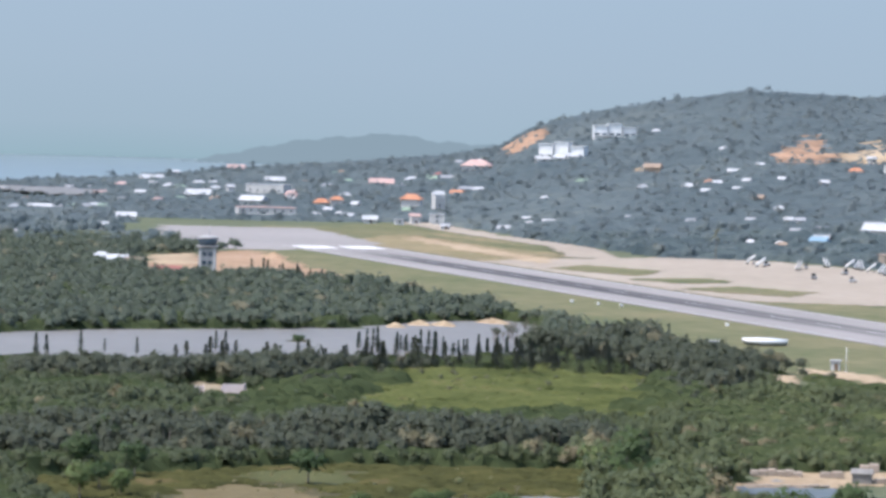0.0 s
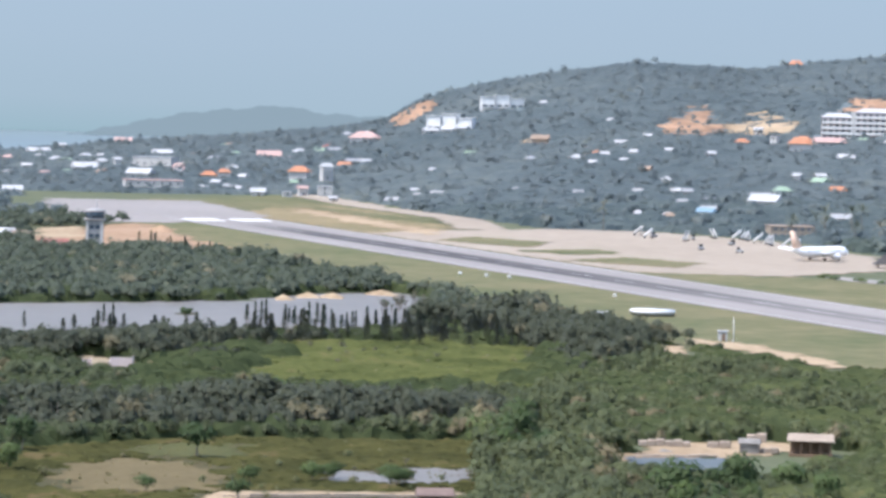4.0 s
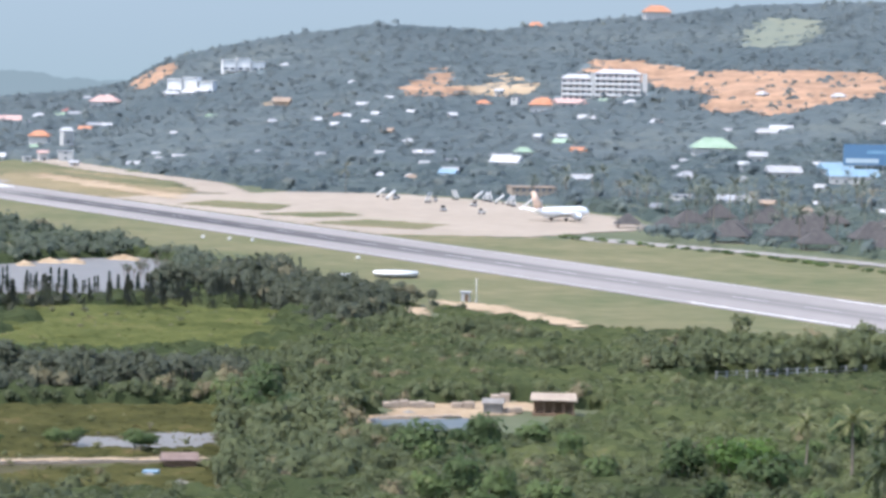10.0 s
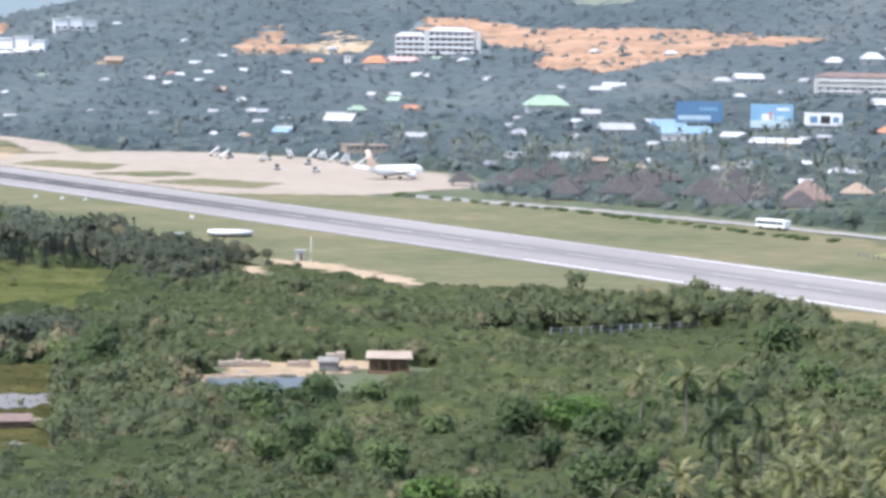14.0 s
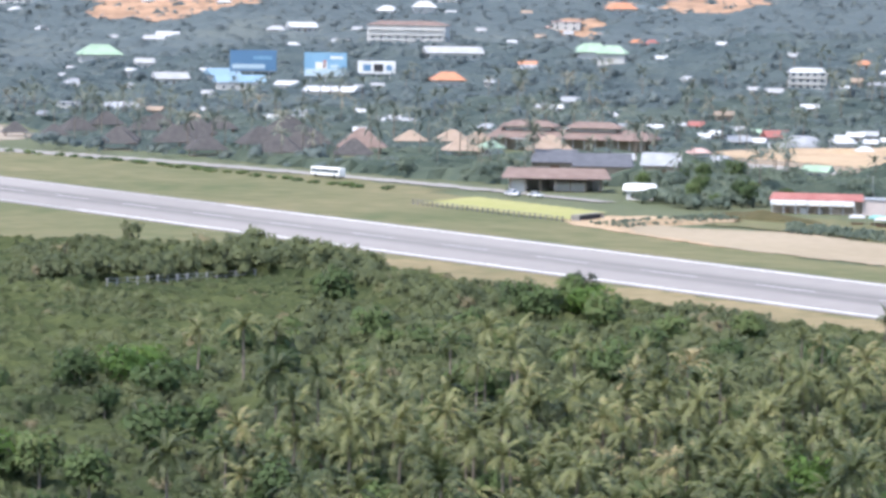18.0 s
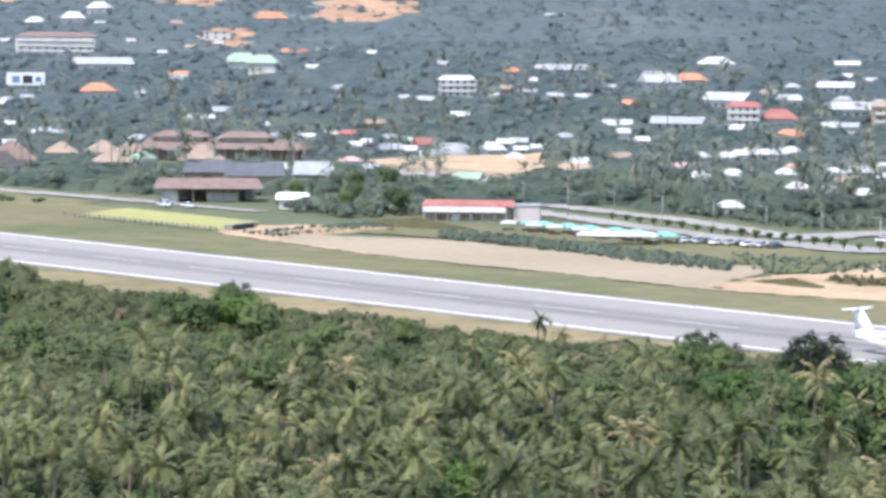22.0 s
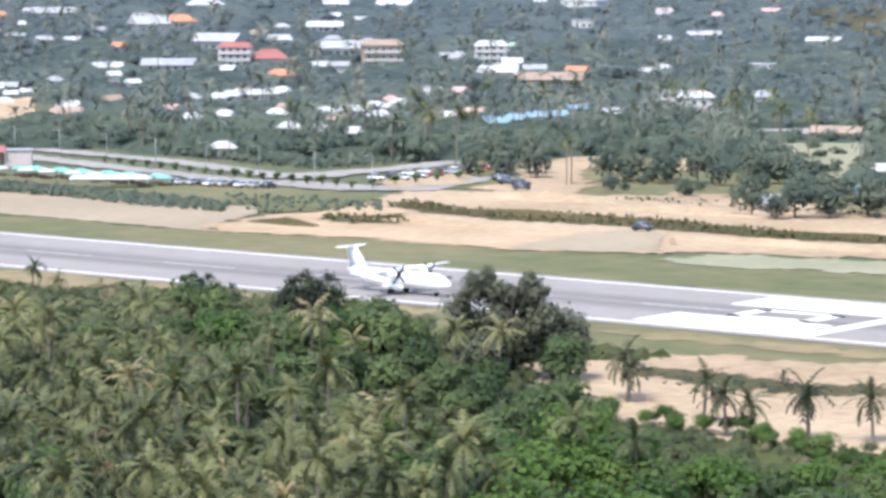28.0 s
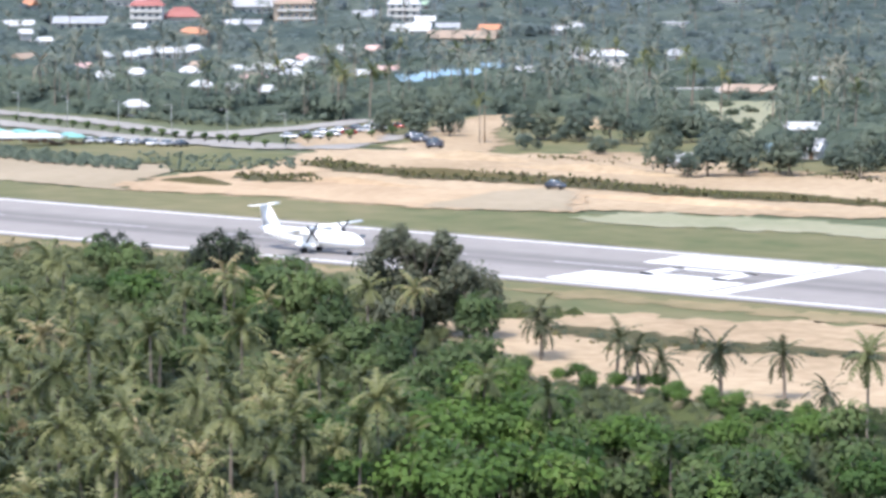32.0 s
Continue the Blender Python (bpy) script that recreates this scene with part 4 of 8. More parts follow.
house(-1060, 1261, 17.8, 14.1, 9.2, 21, 'white', 'gable')
house(-1101, 1260, 12.5, 9.9, 4.1, 47, 'white', 'gable')
house(-987, 1122, 16.2, 12.8, 5.0, 40, 'white', 'gable')
house(-998, 1159, 7.6, 6.0, 3.2, 49, 'white', 'gable')
house(-900, 929, 20.5, 16.0, 5.0, 38, 'grey', 'gable')
house(-921, 914, 13.0, 10.2, 3.9, 54, 'white', 'gable')
house(-872, 870, 4.1, 5.0, 6.0, 56, 'white', 'gable')
house(-872, 932, 7.4, 5.9, 3.6, 22, 'white', 'gable')
house(-1024, 983, 4.0, 5.0, 3.2, 27, 'white', 'hip')
house(-1012, 985, 7.0, 5.6, 3.2, 54, 'white', 'gable')
house(-943, 1042, 8.7, 6.8, 5.4, 63, 'white', 'gable')
house(-831, 954, 6.3, 5.0, 6.2, 30, 'grey', 'gable')
house(-828, 1045, 13.3, 10.5, 8.6, 36, 'white', 'block')
house(-810, 1036, 7.7, 6.0, 4.6, 42, 'white', 'gable')
house(-778, 987, 14.6, 11.6, 4.8, 30, 'white', 'gable')
house(-741, 971, 25.4, 16.0, 5.1, 31, 'tan', 'gable')
house(-649, 920, 8.4, 6.7, 5.9, 27, 'white', 'block')
house(-617, 889, 11.7, 9.2, 7.2, 29, 'white', 'block')
house(-819, 1186, 14.4, 11.4, 3.5, 39, 'white', 'gable')
house(-754, 1183, 14.0, 11.1, 3.2, 24, 'white', 'gable')
house(-392, 592, 5.1, 5.0, 3.4, 28, 'white', 'gable')
house(-391, 631, 4.0, 5.0, 3.2, 44, 'blue', 'gable')
house(-381, 630, 4.9, 5.0, 3.9, 10, 'white', 'gable')
house(-424, 695, 9.8, 7.7, 3.2, 34, 'white', 'gable')
house(-630, 797, 7.6, 6.0, 3.9, 49, 'blue', 'gable')
house(-629, 807, 5.1, 5.0, 4.3, 30, 'blue', 'gable')
house(-636, 827, 6.1, 5.0, 4.0, 25, 'blue', 'gable')
house(-635, 836, 5.6, 5.0, 4.0, 51, 'blue', 'gable')
house(-654, 873, 6.4, 5.0, 4.2, 25, 'blue', 'gable')
house(-771, 747, 9.8, 7.8, 4.5, 43, 'tan', 'gable')
house(-525, 870, 6.1, 5.0, 3.6, 40, 'white', 'gable')
house(-799, 836, 6.5, 5.5, 4.6, 19, 'white', 'bungalow')
house(-792, 842, 6.5, 5.5, 4.6, 32, 'white', 'bungalow')
house(-794, 851, 6.5, 5.5, 4.6, 33, 'white', 'bungalow')
house(-798, 862, 6.5, 5.5, 4.6, 62, 'white', 'bungalow')
house(-790, 860, 6.5, 5.5, 4.6, 38, 'white', 'bungalow')
house(-787, 864, 6.5, 5.5, 4.6, 63, 'white', 'bungalow')
house(-789, 873, 6.5, 5.5, 4.6, 22, 'white', 'bungalow')
house(-709, 782, 6.5, 5.5, 4.6, 32, 'white', 'bungalow')
house(-653, 726, 6.5, 5.5, 4.6, 50, 'white', 'bungalow')
house(-706, 802, 6.5, 5.5, 4.6, 64, 'white', 'bungalow')
house(-708, 816, 6.5, 5.5, 4.6, 38, 'white', 'bungalow')
house(-714, 837, 6.5, 5.5, 4.6, 23, 'white', 'bungalow')
house(-705, 832, 6.5, 5.5, 4.6, 17, 'white', 'bungalow')
house(-720, 858, 6.5, 5.5, 4.6, 41, 'white', 'bungalow')
house(-636, 721, 6.5, 5.5, 4.6, 22, 'white', 'bungalow')
house(-620, 718, 6.5, 5.5, 4.6, 59, 'white', 'bungalow')
house(-603, 643, 6.5, 5.5, 4.6, 63, 'white', 'bungalow')
house(-713, 746, 6.5, 5.5, 4.6, 24, 'white', 'bungalow')
house(-715, 764, 6.5, 5.5, 4.6, 29, 'white', 'bungalow')
house(-675, 794, 6.5, 5.5, 4.6, 58, 'white', 'bungalow')
house(-701, 814, 6.5, 5.5, 4.6, 49, 'white', 'bungalow')

house(-2587, 615, 5.6, 4.5, 7.1, 90, 'white', 'gable')
house(-2138, 484, 6.1, 4.5, 5.3, 68, 'white', 'gable')
house(-2120, 542, 4.6, 4.5, 6.8, 97, 'white', 'gable')
house(-2590, 667, 14.0, 9.8, 6.2, 72, 'pink', 'gable')
house(-2405, 602, 6.0, 4.5, 4.1, 100, 'white', 'gable')
house(-1903, 380, 4.7, 4.5, 3.6, 97, 'grey', 'gable')
house(-1915, 401, 4.8, 4.5, 4.2, 100, 'grey', 'gable')
house(-2014, 427, 5.7, 4.5, 3.6, 94, 'white', 'gable')
house(-1635, 351, 4.5, 4.5, 4.4, 85, 'white', 'gable')
house(-1926, 573, 4.5, 4.5, 5.0, 49, 'white', 'gable')
house(-1886, 552, 5.5, 4.5, 3.6, 77, 'white', 'gable')
house(-1867, 608, 6.8, 4.8, 11.8, 95, 'white', 'block')
house(-1712, 562, 4.5, 4.5, 3.6, 61, 'white', 'gable')
house(-1785, 567, 5.2, 4.5, 6.1, 88, 'pink', 'gable')
house(-1910, 551, 5.5, 4.5, 4.3, 51, 'white', 'gable')
house(-1857, 549, 4.5, 4.5, 4.2, 58, 'white', 'gable')
house(-1884, 536, 4.8, 4.5, 3.6, 56, 'white', 'gable')
house(-1981, 546, 4.5, 4.5, 3.6, 72, 'white', 'gable')
house(-1759, 627, 4.5, 4.5, 4.1, 75, 'white', 'gable')
house(-2003, 802, 11.3, 7.9, 6.8, 58, 'tan', 'gable')
house(-1884, 808, 4.5, 4.5, 5.1, 65, 'white', 'gable')
house(-1903, 836, 4.5, 4.5, 4.4, 75, 'white', 'gable')
house(-1781, 774, 4.5, 4.5, 4.2, 47, 'white', 'gable')
house(-1798, 762, 4.5, 4.5, 4.2, 78, 'white', 'gable')
house(-1751, 755, 4.5, 4.5, 3.6, 56, 'white', 'gable')
house(-1794, 803, 4.5, 4.5, 3.6, 40, 'white', 'gable')
house(-1762, 816, 4.5, 4.5, 4.9, 86, 'white', 'gable')
house(-1611, 703, 4.5, 4.5, 3.9, 54, 'white', 'gable')
house(-1599, 720, 4.5, 4.5, 3.9, 66, 'white', 'gable')
house(-1581, 719, 4.8, 4.5, 5.1, 57, 'grey', 'gable')
house(-1543, 699, 4.5, 4.5, 3.9, 51, 'white', 'gable')
house(-1547, 716, 5.9, 4.5, 3.9, 89, 'grey', 'gable')
house(-1514, 742, 4.7, 4.5, 3.6, 62, 'white', 'gable')
house(-1630, 808, 4.5, 4.5, 5.9, 48, 'white', 'gable')
house(-1635, 825, 5.7, 4.5, 4.0, 86, 'white', 'gable')
house(-1838, 915, 10.0, 7.0, 5.1, 42, 'orange', 'hip')
house(-1935, 930, 5.2, 4.5, 6.0, 47, 'white', 'gable')
house(-1438, 792, 4.5, 4.5, 3.6, 75, 'white', 'gable')
house(-1470, 814, 4.5, 4.5, 3.6, 75, 'white', 'gable')
house(-1386, 801, 4.5, 4.5, 6.5, 62, 'white', 'gable')
house(-1272, 776, 4.5, 4.5, 5.1, 41, 'white', 'gable')
house(-1190, 700, 6.2, 4.5, 5.3, 42, 'tan', 'gable')
house(-1216, 740, 4.5, 4.5, 3.6, 33, 'white', 'gable')
house(-1200, 652, 4.5, 4.5, 3.6, 36, 'white', 'gable')
house(-1592, 909, 4.5, 4.5, 3.6, 48, 'white', 'gable')
house(-2198, 794, 9.8, 6.8, 4.8, 94, 'white', 'gable')
house(-2183, 802, 8.1, 5.7, 5.1, 57, 'white', 'gable')
house(-2181, 812, 8.1, 5.7, 5.1, 54, 'white', 'gable')
house(-1371, 764, 4.5, 4.5, 3.7, 45, 'white', 'gable')
house(-1763, 740, 4.5, 4.5, 3.6, 60, 'white', 'gable')
house(-1635, 678, 4.5, 4.5, 3.6, 62, 'grey', 'gable')
house(-1501, 1013, 4.5, 4.5, 4.0, 42, 'white', 'gable')
house(-1230, 832, 4.7, 4.5, 3.6, 64, 'white', 'gable')
house(-1229, 841, 5.2, 4.5, 3.6, 73, 'white', 'gable')
house(-1163, 757, 5.8, 4.5, 4.4, 71, 'white', 'gable')
house(-1152, 780, 4.5, 4.5, 3.9, 43, 'white', 'gable')
house(-1106, 758, 4.5, 4.5, 3.6, 41, 'white', 'gable')
house(-1114, 771, 4.5, 4.5, 3.9, 74, 'white', 'gable')
house(-1093, 764, 6.0, 4.5, 3.8, 42, 'grey', 'gable')
house(-1033, 699, 4.5, 4.5, 3.6, 54, 'white', 'gable')
house(-981, 637, 4.5, 4.5, 3.6, 51, 'white', 'gable')
house(-1539, 1105, 5.9, 4.5, 3.6, 30, 'white', 'gable')
house(-1449, 1061, 4.5, 4.5, 4.0, 51, 'white', 'gable')
house(-1388, 1037, 4.5, 4.5, 3.9, 54, 'white', 'gable')
house(-1413, 1075, 4.9, 4.5, 3.6, 37, 'tan', 'gable')
house(-1438, 1102, 4.5, 4.5, 3.6, 36, 'pink', 'gable')
house(-1434, 1109, 15.8, 11.0, 5.3, 48, 'pink', 'flat')
house(-1415, 1096, 4.5, 4.5, 3.6, 46, 'white', 'gable')
house(-1338, 1108, 7.3, 5.1, 3.6, 63, 'white', 'gable')
house(-1248, 1026, 6.7, 4.7, 4.3, 62, 'white', 'gable')
house(-1269, 1083, 4.5, 4.5, 3.8, 24, 'white', 'gable')
house(-1102, 839, 4.5, 4.5, 3.6, 65, 'white', 'gable')
house(-1093, 841, 4.5, 4.5, 3.6, 70, 'white', 'gable')
house(-1042, 831, 4.5, 4.5, 4.7, 71, 'white', 'gable')
house(-999, 831, 4.5, 4.5, 3.6, 46, 'white', 'gable')
house(-965, 833, 4.9, 4.5, 3.6, 28, 'white', 'gable')
house(-948, 828, 5.7, 4.5, 3.7, 42, 'green', 'gable')
house(-879, 777, 5.3, 4.5, 3.6, 45, 'white', 'gable')
house(-902, 830, 4.5, 4.5, 3.6, 41, 'white', 'gable')
house(-880, 824, 4.5, 4.5, 3.6, 51, 'white', 'gable')
house(-1082, 942, 4.5, 4.5, 4.0, 67, 'white', 'gable')
house(-1055, 971, 4.5, 4.5, 3.6, 42, 'white', 'gable')
house(-1068, 991, 4.5, 4.5, 4.5, 33, 'tan', 'gable')
house(-1024, 978, 4.5, 4.5, 4.0, 51, 'white', 'gable')
house(-1026, 1016, 4.5, 4.5, 4.0, 50, 'white', 'gable')
house(-1388, 1322, 4.5, 4.5, 4.2, 66, 'white', 'gable')
house(-1389, 1330, 7.4, 5.2, 4.2, 32, 'blue', 'gable')
house(-1118, 1060, 4.5, 4.5, 3.6, 24, 'white', 'gable')
house(-1041, 1060, 10.3, 7.2, 5.1, 20, 'white', 'flat')
house(-860, 868, 4.5, 4.5, 3.6, 66, 'white', 'gable')
house(-1019, 1327, 5.8, 4.5, 5.0, 34, 'white', 'gable')
house(-992, 1329, 20.2, 14.0, 7.3, 12, 'white', 'block')
house(-897, 1201, 10.4, 7.3, 4.6, 37, 'grey', 'flat')
house(-850, 1076, 9.6, 6.7, 4.4, 50, 'white', 'flat')
house(-782, 1015, 8.9, 6.2, 3.7, 40, 'grey', 'gable')
house(-707, 1065, 8.9, 6.2, 3.6, 19, 'white', 'flat')
house(-519, 822, 15.2, 10.7, 3.6, 19, 'tan', 'gable')
house(-389, 644, 4.5, 4.5, 3.6, 13, 'grey', 'gable')

# smaller houses scattered through town and gardens
place = random.Random(11)
for count, a0, a1, r0, r1 in ((70, -80, -71, 1780, 2560), (75, -54, -33, 1000, 1600), (24, -70, -52, 1500, 2100)):
    for _ in range(count):
        a, r = radians(place.uniform(a0, a1)), place.uniform(r0, r1)
        hx, hy = r * math.sin(a), r * math.cos(a)
        if any(math.hypot(hx - c[0], hy - c[1]) < c[2] + 9 for c in CLEAR) or (hy < 640 and hx > -1850):
            continue
        house(round(hx), round(hy), place.uniform(4.5, 9), place.uniform(4.5, 7), place.uniform(3.6, 5.0), -math.degrees(a) + place.uniform(-50, 50), place.choice(("white", "white", "white", "grey", "grey", "tan", "pink", "orange", "green")), place.choice(("gable", "gable", "hip")))

# ---- hotel on the slope ----
def make_hotel(x, y, turn):
    z = ground_at(x, y) - 1
    CLEAR.append((x, y, 36))
    ob = thing("hotel", x, y, z, turn, "large five-storey white hotel with balconies on the hillside", "hotel")
    for cx, w, st in ((-17.5, 20, 4), (9.0, 30, 5)):
        part("block", box(w, 14, st * 3.5 + 1.5, cx, 0, 0), M_WALL_PINK, ob)
        part("roof", roof(w, 14, 2.6, st * 3.5 + 1.5, 0.6, 0.8), ROOFS["white"], ob, at=(cx, 0, 0))
        for s in range(st):
            part("balcony", box(w - 0.4, 1.8, 1.3, cx, -7.9, s * 3.5 + 1.0), M_WHITE, ob)
            for i in range(int(w / 4)):
                part("window", box(1.9, 0.2, 1.3, cx - w / 2 + 2 + i * 4, -7.06, s * 3.5 + 2.5), M_GLASS, ob)
    for cx in (-7.0, 26.5):
        part("stair_tower", box(3.2, 15, 19, cx, -1.2, 0), M_WALL, ob)


make_hotel(-1871, 975, 62)


# ---- resort and airport pavilions ----
def make_hut(x, y, turn, w, h, mat, text):
    CLEAR.append((x, y, w / 2))
    ob = thing("open_hut", x, y, ground_at(x, y), turn, text, "hut", "pavilions beside the apron")
    part("roof", roof(w, w * 0.85, h * 0.68, h * 0.32, 0.12, 0.7), mat, ob)
    part("floor", box(w * 0.9, w * 0.75, 0.3), M_WALL_TAN, ob)
    for sx in (-1, 1):
        for sy in (-1, 1):
            part("post", tube(0.16, 0.14, h * 0.36, 6, sx * w * 0.4, sy * w * 0.32, 0.2), M_DOOR, ob)


DARK_HUT, TAN_HUT = "open-sided pavilion with a steep dark thatched roof", "open-sided pavilion with a tan shingled roof"
for hx, hy, hw in ((-1070, 569, 9), (-1049, 574, 9), (-1107, 629, 12), (-976, 559, 13), (-1065, 622, 12), (-973, 580, 14), (-1024, 620, 14), (-1004, 603, 12),
                   (-952, 602, 14), (-1019, 657, 15), (-905, 580, 14), (-950, 622, 13), (-1061, 653, 12), (-1105, 651, 11), (-1068, 594, 12), (-932, 568, 12), (-890, 600, 12), (-1000, 575, 11), (-925, 600, 13)):
    make_hut(hx, hy, 50 + (hx * 7 + hy * 3) % 40, hw, hw * 0.62, M_THATCH, DARK_HUT)
make_hut(-918, 622, 55, 16, 9.5, ROOFS["brown"], "pavilion with a steep red-brown shingled roof")
for hx, hy, hw in ((-970, 679, 11), (-962, 692, 12), (-946, 692, 12), (-940, 708, 12), (-890, 682, 15), (-905, 655, 12)):
    make_hut(hx, hy, 48 + hx % 20, hw, hw * 0.5, ROOFS["tan"], TAN_HUT)


def make_terminal(x, y, turn):
    CLEAR.extend([(x, y, 33), (x + 18, y - 14, 26)])
    ob = thing("terminal_building", x, y, 0, turn, "long two-tier pavilion building with brown shingled roofs and white columns", "building")
    part("wall", box(56, 14, 5.0, 0, 2, -0.5), M_WALL_TAN, ob)
    part("lower_roof", roof(60, 20, 3.2, 4.6, 0.88, 1.0), ROOFS["brown"], ob)
    for cx in (-16, 8):
        part("clerestory", box(17, 6, 1.6, cx, 0, 7.0), M_WALL, ob)
        part("upper_roof", roof(19, 8, 2.0, 8.5, 0.6, 1.0), ROOFS["brown"], ob, at=(cx, 0, 0))
    for i in range(14):
        part("column", tube(0.3, 0.3, 4.8, 8, -27 + i * 4.15, -8.6, 0), M_WALL, ob)
    part("awning", box(7, 4, 0.3, -17, -10.5, 4.0), ROOFS["white"], ob)


make_terminal(-918, 714, 38)


def make_depot():
    """Dark gabled halls behind a wide brown lean-to."""
    CLEAR.extend([(-785, 624, 24), (-735, 568, 24)])
    for cx, cy, w, mat, text in ((-806, 620, 13, M_SLATE_ROOF, "hall with a dark blue-grey gable roof"), (-782, 620, 17, M_SLATE_ROOF, "hall with a dark blue-grey gable roof"), (-778, 640, 11, ROOFS["grey"], "hall with a pale grey gable roof")):
        ob = thing("hall", cx, cy, 0, 50, text, "building", "depot halls")
        part("wall", box(w, 11, 4.2, 0, 0, -0.3), M_WALL_TAN, ob)
        part("roof", roof(w, 11, 3.8, 3.9, 0.92, 1.0), mat, ob)
        part("door", box(3.0, 0.15, 3.0, 0, -5.55, 0), M_DOOR, ob)
    ob = thing("fire_station", -738, 568, 0, 52, "low wide building with a brown roof and open bays", "building")
    part("back_wall", box(27, 0.4, 4.2, 0, 6, -0.2), M_WALL, ob)
    part("roof", roof(30, 14, 2.6, 4.0, 0.9, 0.8), ROOFS["brown"], ob)
    for i in range(7):
        part("bay_post", box(0.3, 0.3, 4.0, -13 + i * 4.3, -6.2, 0), M_WALL_TAN, ob)
    part("side_room", box(5, 11, 3.8, -11, 0, 0), M_WALL, ob)
    part("inner_wall", box(9, 0.3, 2.6, 4, -2.0, 0), M_WALL, ob)
    for cx, w in ((-3.5, 3.2), (8.5, 4.0)):
        part("shutter", box(w, 0.2, 3.0, cx, 3.0, 0), M_SLATE, ob)
    ob = thing("white_marquee", -697, 566, 0, 50, "white rounded tent-like shelter", "tent")
    a = [radians(t) for t in range(0, 181, 20)]
    part("canopy", ring_loft([[(x, 3.2 * math.cos(t) * k, 2.4 + 2.2 * math.sin(t) * k) for t in a] for x, k in ((-4.8, 0.7), (-3.9, 0.95), (0, 1), (3.9, 0.95), (4.8, 0.7))]), M_WHITE, ob)
    part("wall", box(7.5, 5.0, 2.6, 0, 0, 0), M_WALL, ob)


make_depot()


def make_market():
    ob = thing("market_hall", -636, 577, 0, 44, "low market hall with a red roof and a white awning", "building")
    CLEAR.append((-636, 577, 16))
    part("wall", box(23, 7, 3.8, 0, 0.5, -0.2), M_WALL_TAN, ob)
    part("roof", roof(24, 8, 1.5, 3.8, 0.95, 0.5), ROOFS["red"], ob)
    part("awning", box(22, 0.9, 1.3, -1, -5.0, 2.3), M_WHITE, ob)
    for i in range(8):
        part("post", box(0.25, 0.25, 3.1, -11.5 + i * 3.1, -6.2, 0), M_METAL, ob)
    part("annex", box(7, 7.5, 4.2, 15.5, 0.5, -0.2), M_WALL_PINK, ob)
    part("annex_roof", box(7.4, 8, 0.3, 15.5, 0.5, 4.0), ROOFS["grey"], ob)
    for i in range(4):
        part("crate_stack", box(1.6, 1.2, 1.3 + 0.3 * (i % 2), -8 + i * 4.5, -3.6, 0), (M_DOOR, M_WALL, M_SLATE, M_WALL_TAN)[i], ob)
    teal = material("teal_canvas", (0.11, 0.25, 0.235), 0.8, alt=(0.17, 0.32, 0.30), scale=0.5)
    for i in range(20):
        x, y = -598 + i * 2.9 + (i % 2) * 1.0, 556 - i * 0.1 + (i % 3) * 3.2
        st = thing("market_stall", x, y, 0, 44 + i * 5 % 13, "market stall under a %s canvas roof" % ("teal" if i % 3 else "white"), "stall", "market stalls beside the road")
        part("canopy", roof(3.8, 3.0, 0.6, 2.2, 0.5, 0.2), teal if i % 3 else ROOFS["white"], st)
        part("table", box(3.0, 1.2, 0.8), M_DOOR, st)
        for sx in (-1, 1):
            part("pole", tube(0.05, 0.05, 2.4, 5, sx * 2.0, 0, 0), M_METAL, st)
    ob = thing("long_tent", -549, 546, 0, 42, "long white canvas tent roof", "tent")
    part("canopy", roof(19, 4.5, 0.9, 2.4, 0.9, 0.2), ROOFS["white"], ob)
    for i in range(5):
        part("pole", tube(0.06, 0.06, 2.5, 5, -9 + i * 4.5, -2.9, 0), M_METAL, ob)
    ob = thing("domed_hall", -893, 801, 0, 45, "grey domed sheet-metal hall", "building")
    CLEAR.append((-893, 801, 9))
    a = [radians(t) for t in range(0, 181, 18)]
    part("dome", ring_loft([[(x, 5.5 * math.cos(t) * k, 5.2 * math.sin(t) * k) for t in a] for x, k in ((-7.5, 0.55), (-6, 0.85), (-3, 1), (3, 1), (6, 0.85), (7.5, 0.55))]), ROOFS["grey"], ob)


make_market()


# ---- control tower ----
def make_tower(x, y):
    CLEAR.append((x, y, 5))
    ob = thing("control_tower", x, y, 0, 75, "square grey concrete control tower with a glazed cab", "tower")
    conc = material("grey_concrete", (0.22, 0.22, 0.22), 0.9, alt=(0.32, 0.31, 0.30), scale=0.3)
    part("shaft", box(6.4, 6.4, 11.5, 0, 0, 0, 0.1), conc, ob)
    for sx in (-1, 1):
        part("pilaster", box(0.9, 0.5, 11.0, sx * 2.6, -3.4, 0), M_WALL, ob)
        for k in range(3):
            part("window", box(1.6, 0.2, 1.3, sx * 1.1, -3.24, 2 + k * 3.2), M_GLASS, ob)
    part("gallery", box(8.2, 8.2, 0.5, 0, 0, 11.5, 0.08), conc, ob)
    a = [i * 6.2832 / 8 + 0.39 for i in range(8)]
    part("cab", ring_loft([[(r * math.cos(t), r * math.sin(t), z) for t in a] for r, z in ((3.3, 12.0), (3.9, 14.6))]), M_GLASS, ob)
    part("cab_roof", ring_loft([[(r * math.cos(t), r * math.sin(t), z) for t in a] for r, z in ((4.4, 14.6), (4.4, 15.0), (1.2, 15.8))]), conc, ob)
    part("mast", tube(0.12, 0.06, 4.0, 6, 0.6, 0, 15.6), M_METAL, ob)


make_tower(-1158, 288)


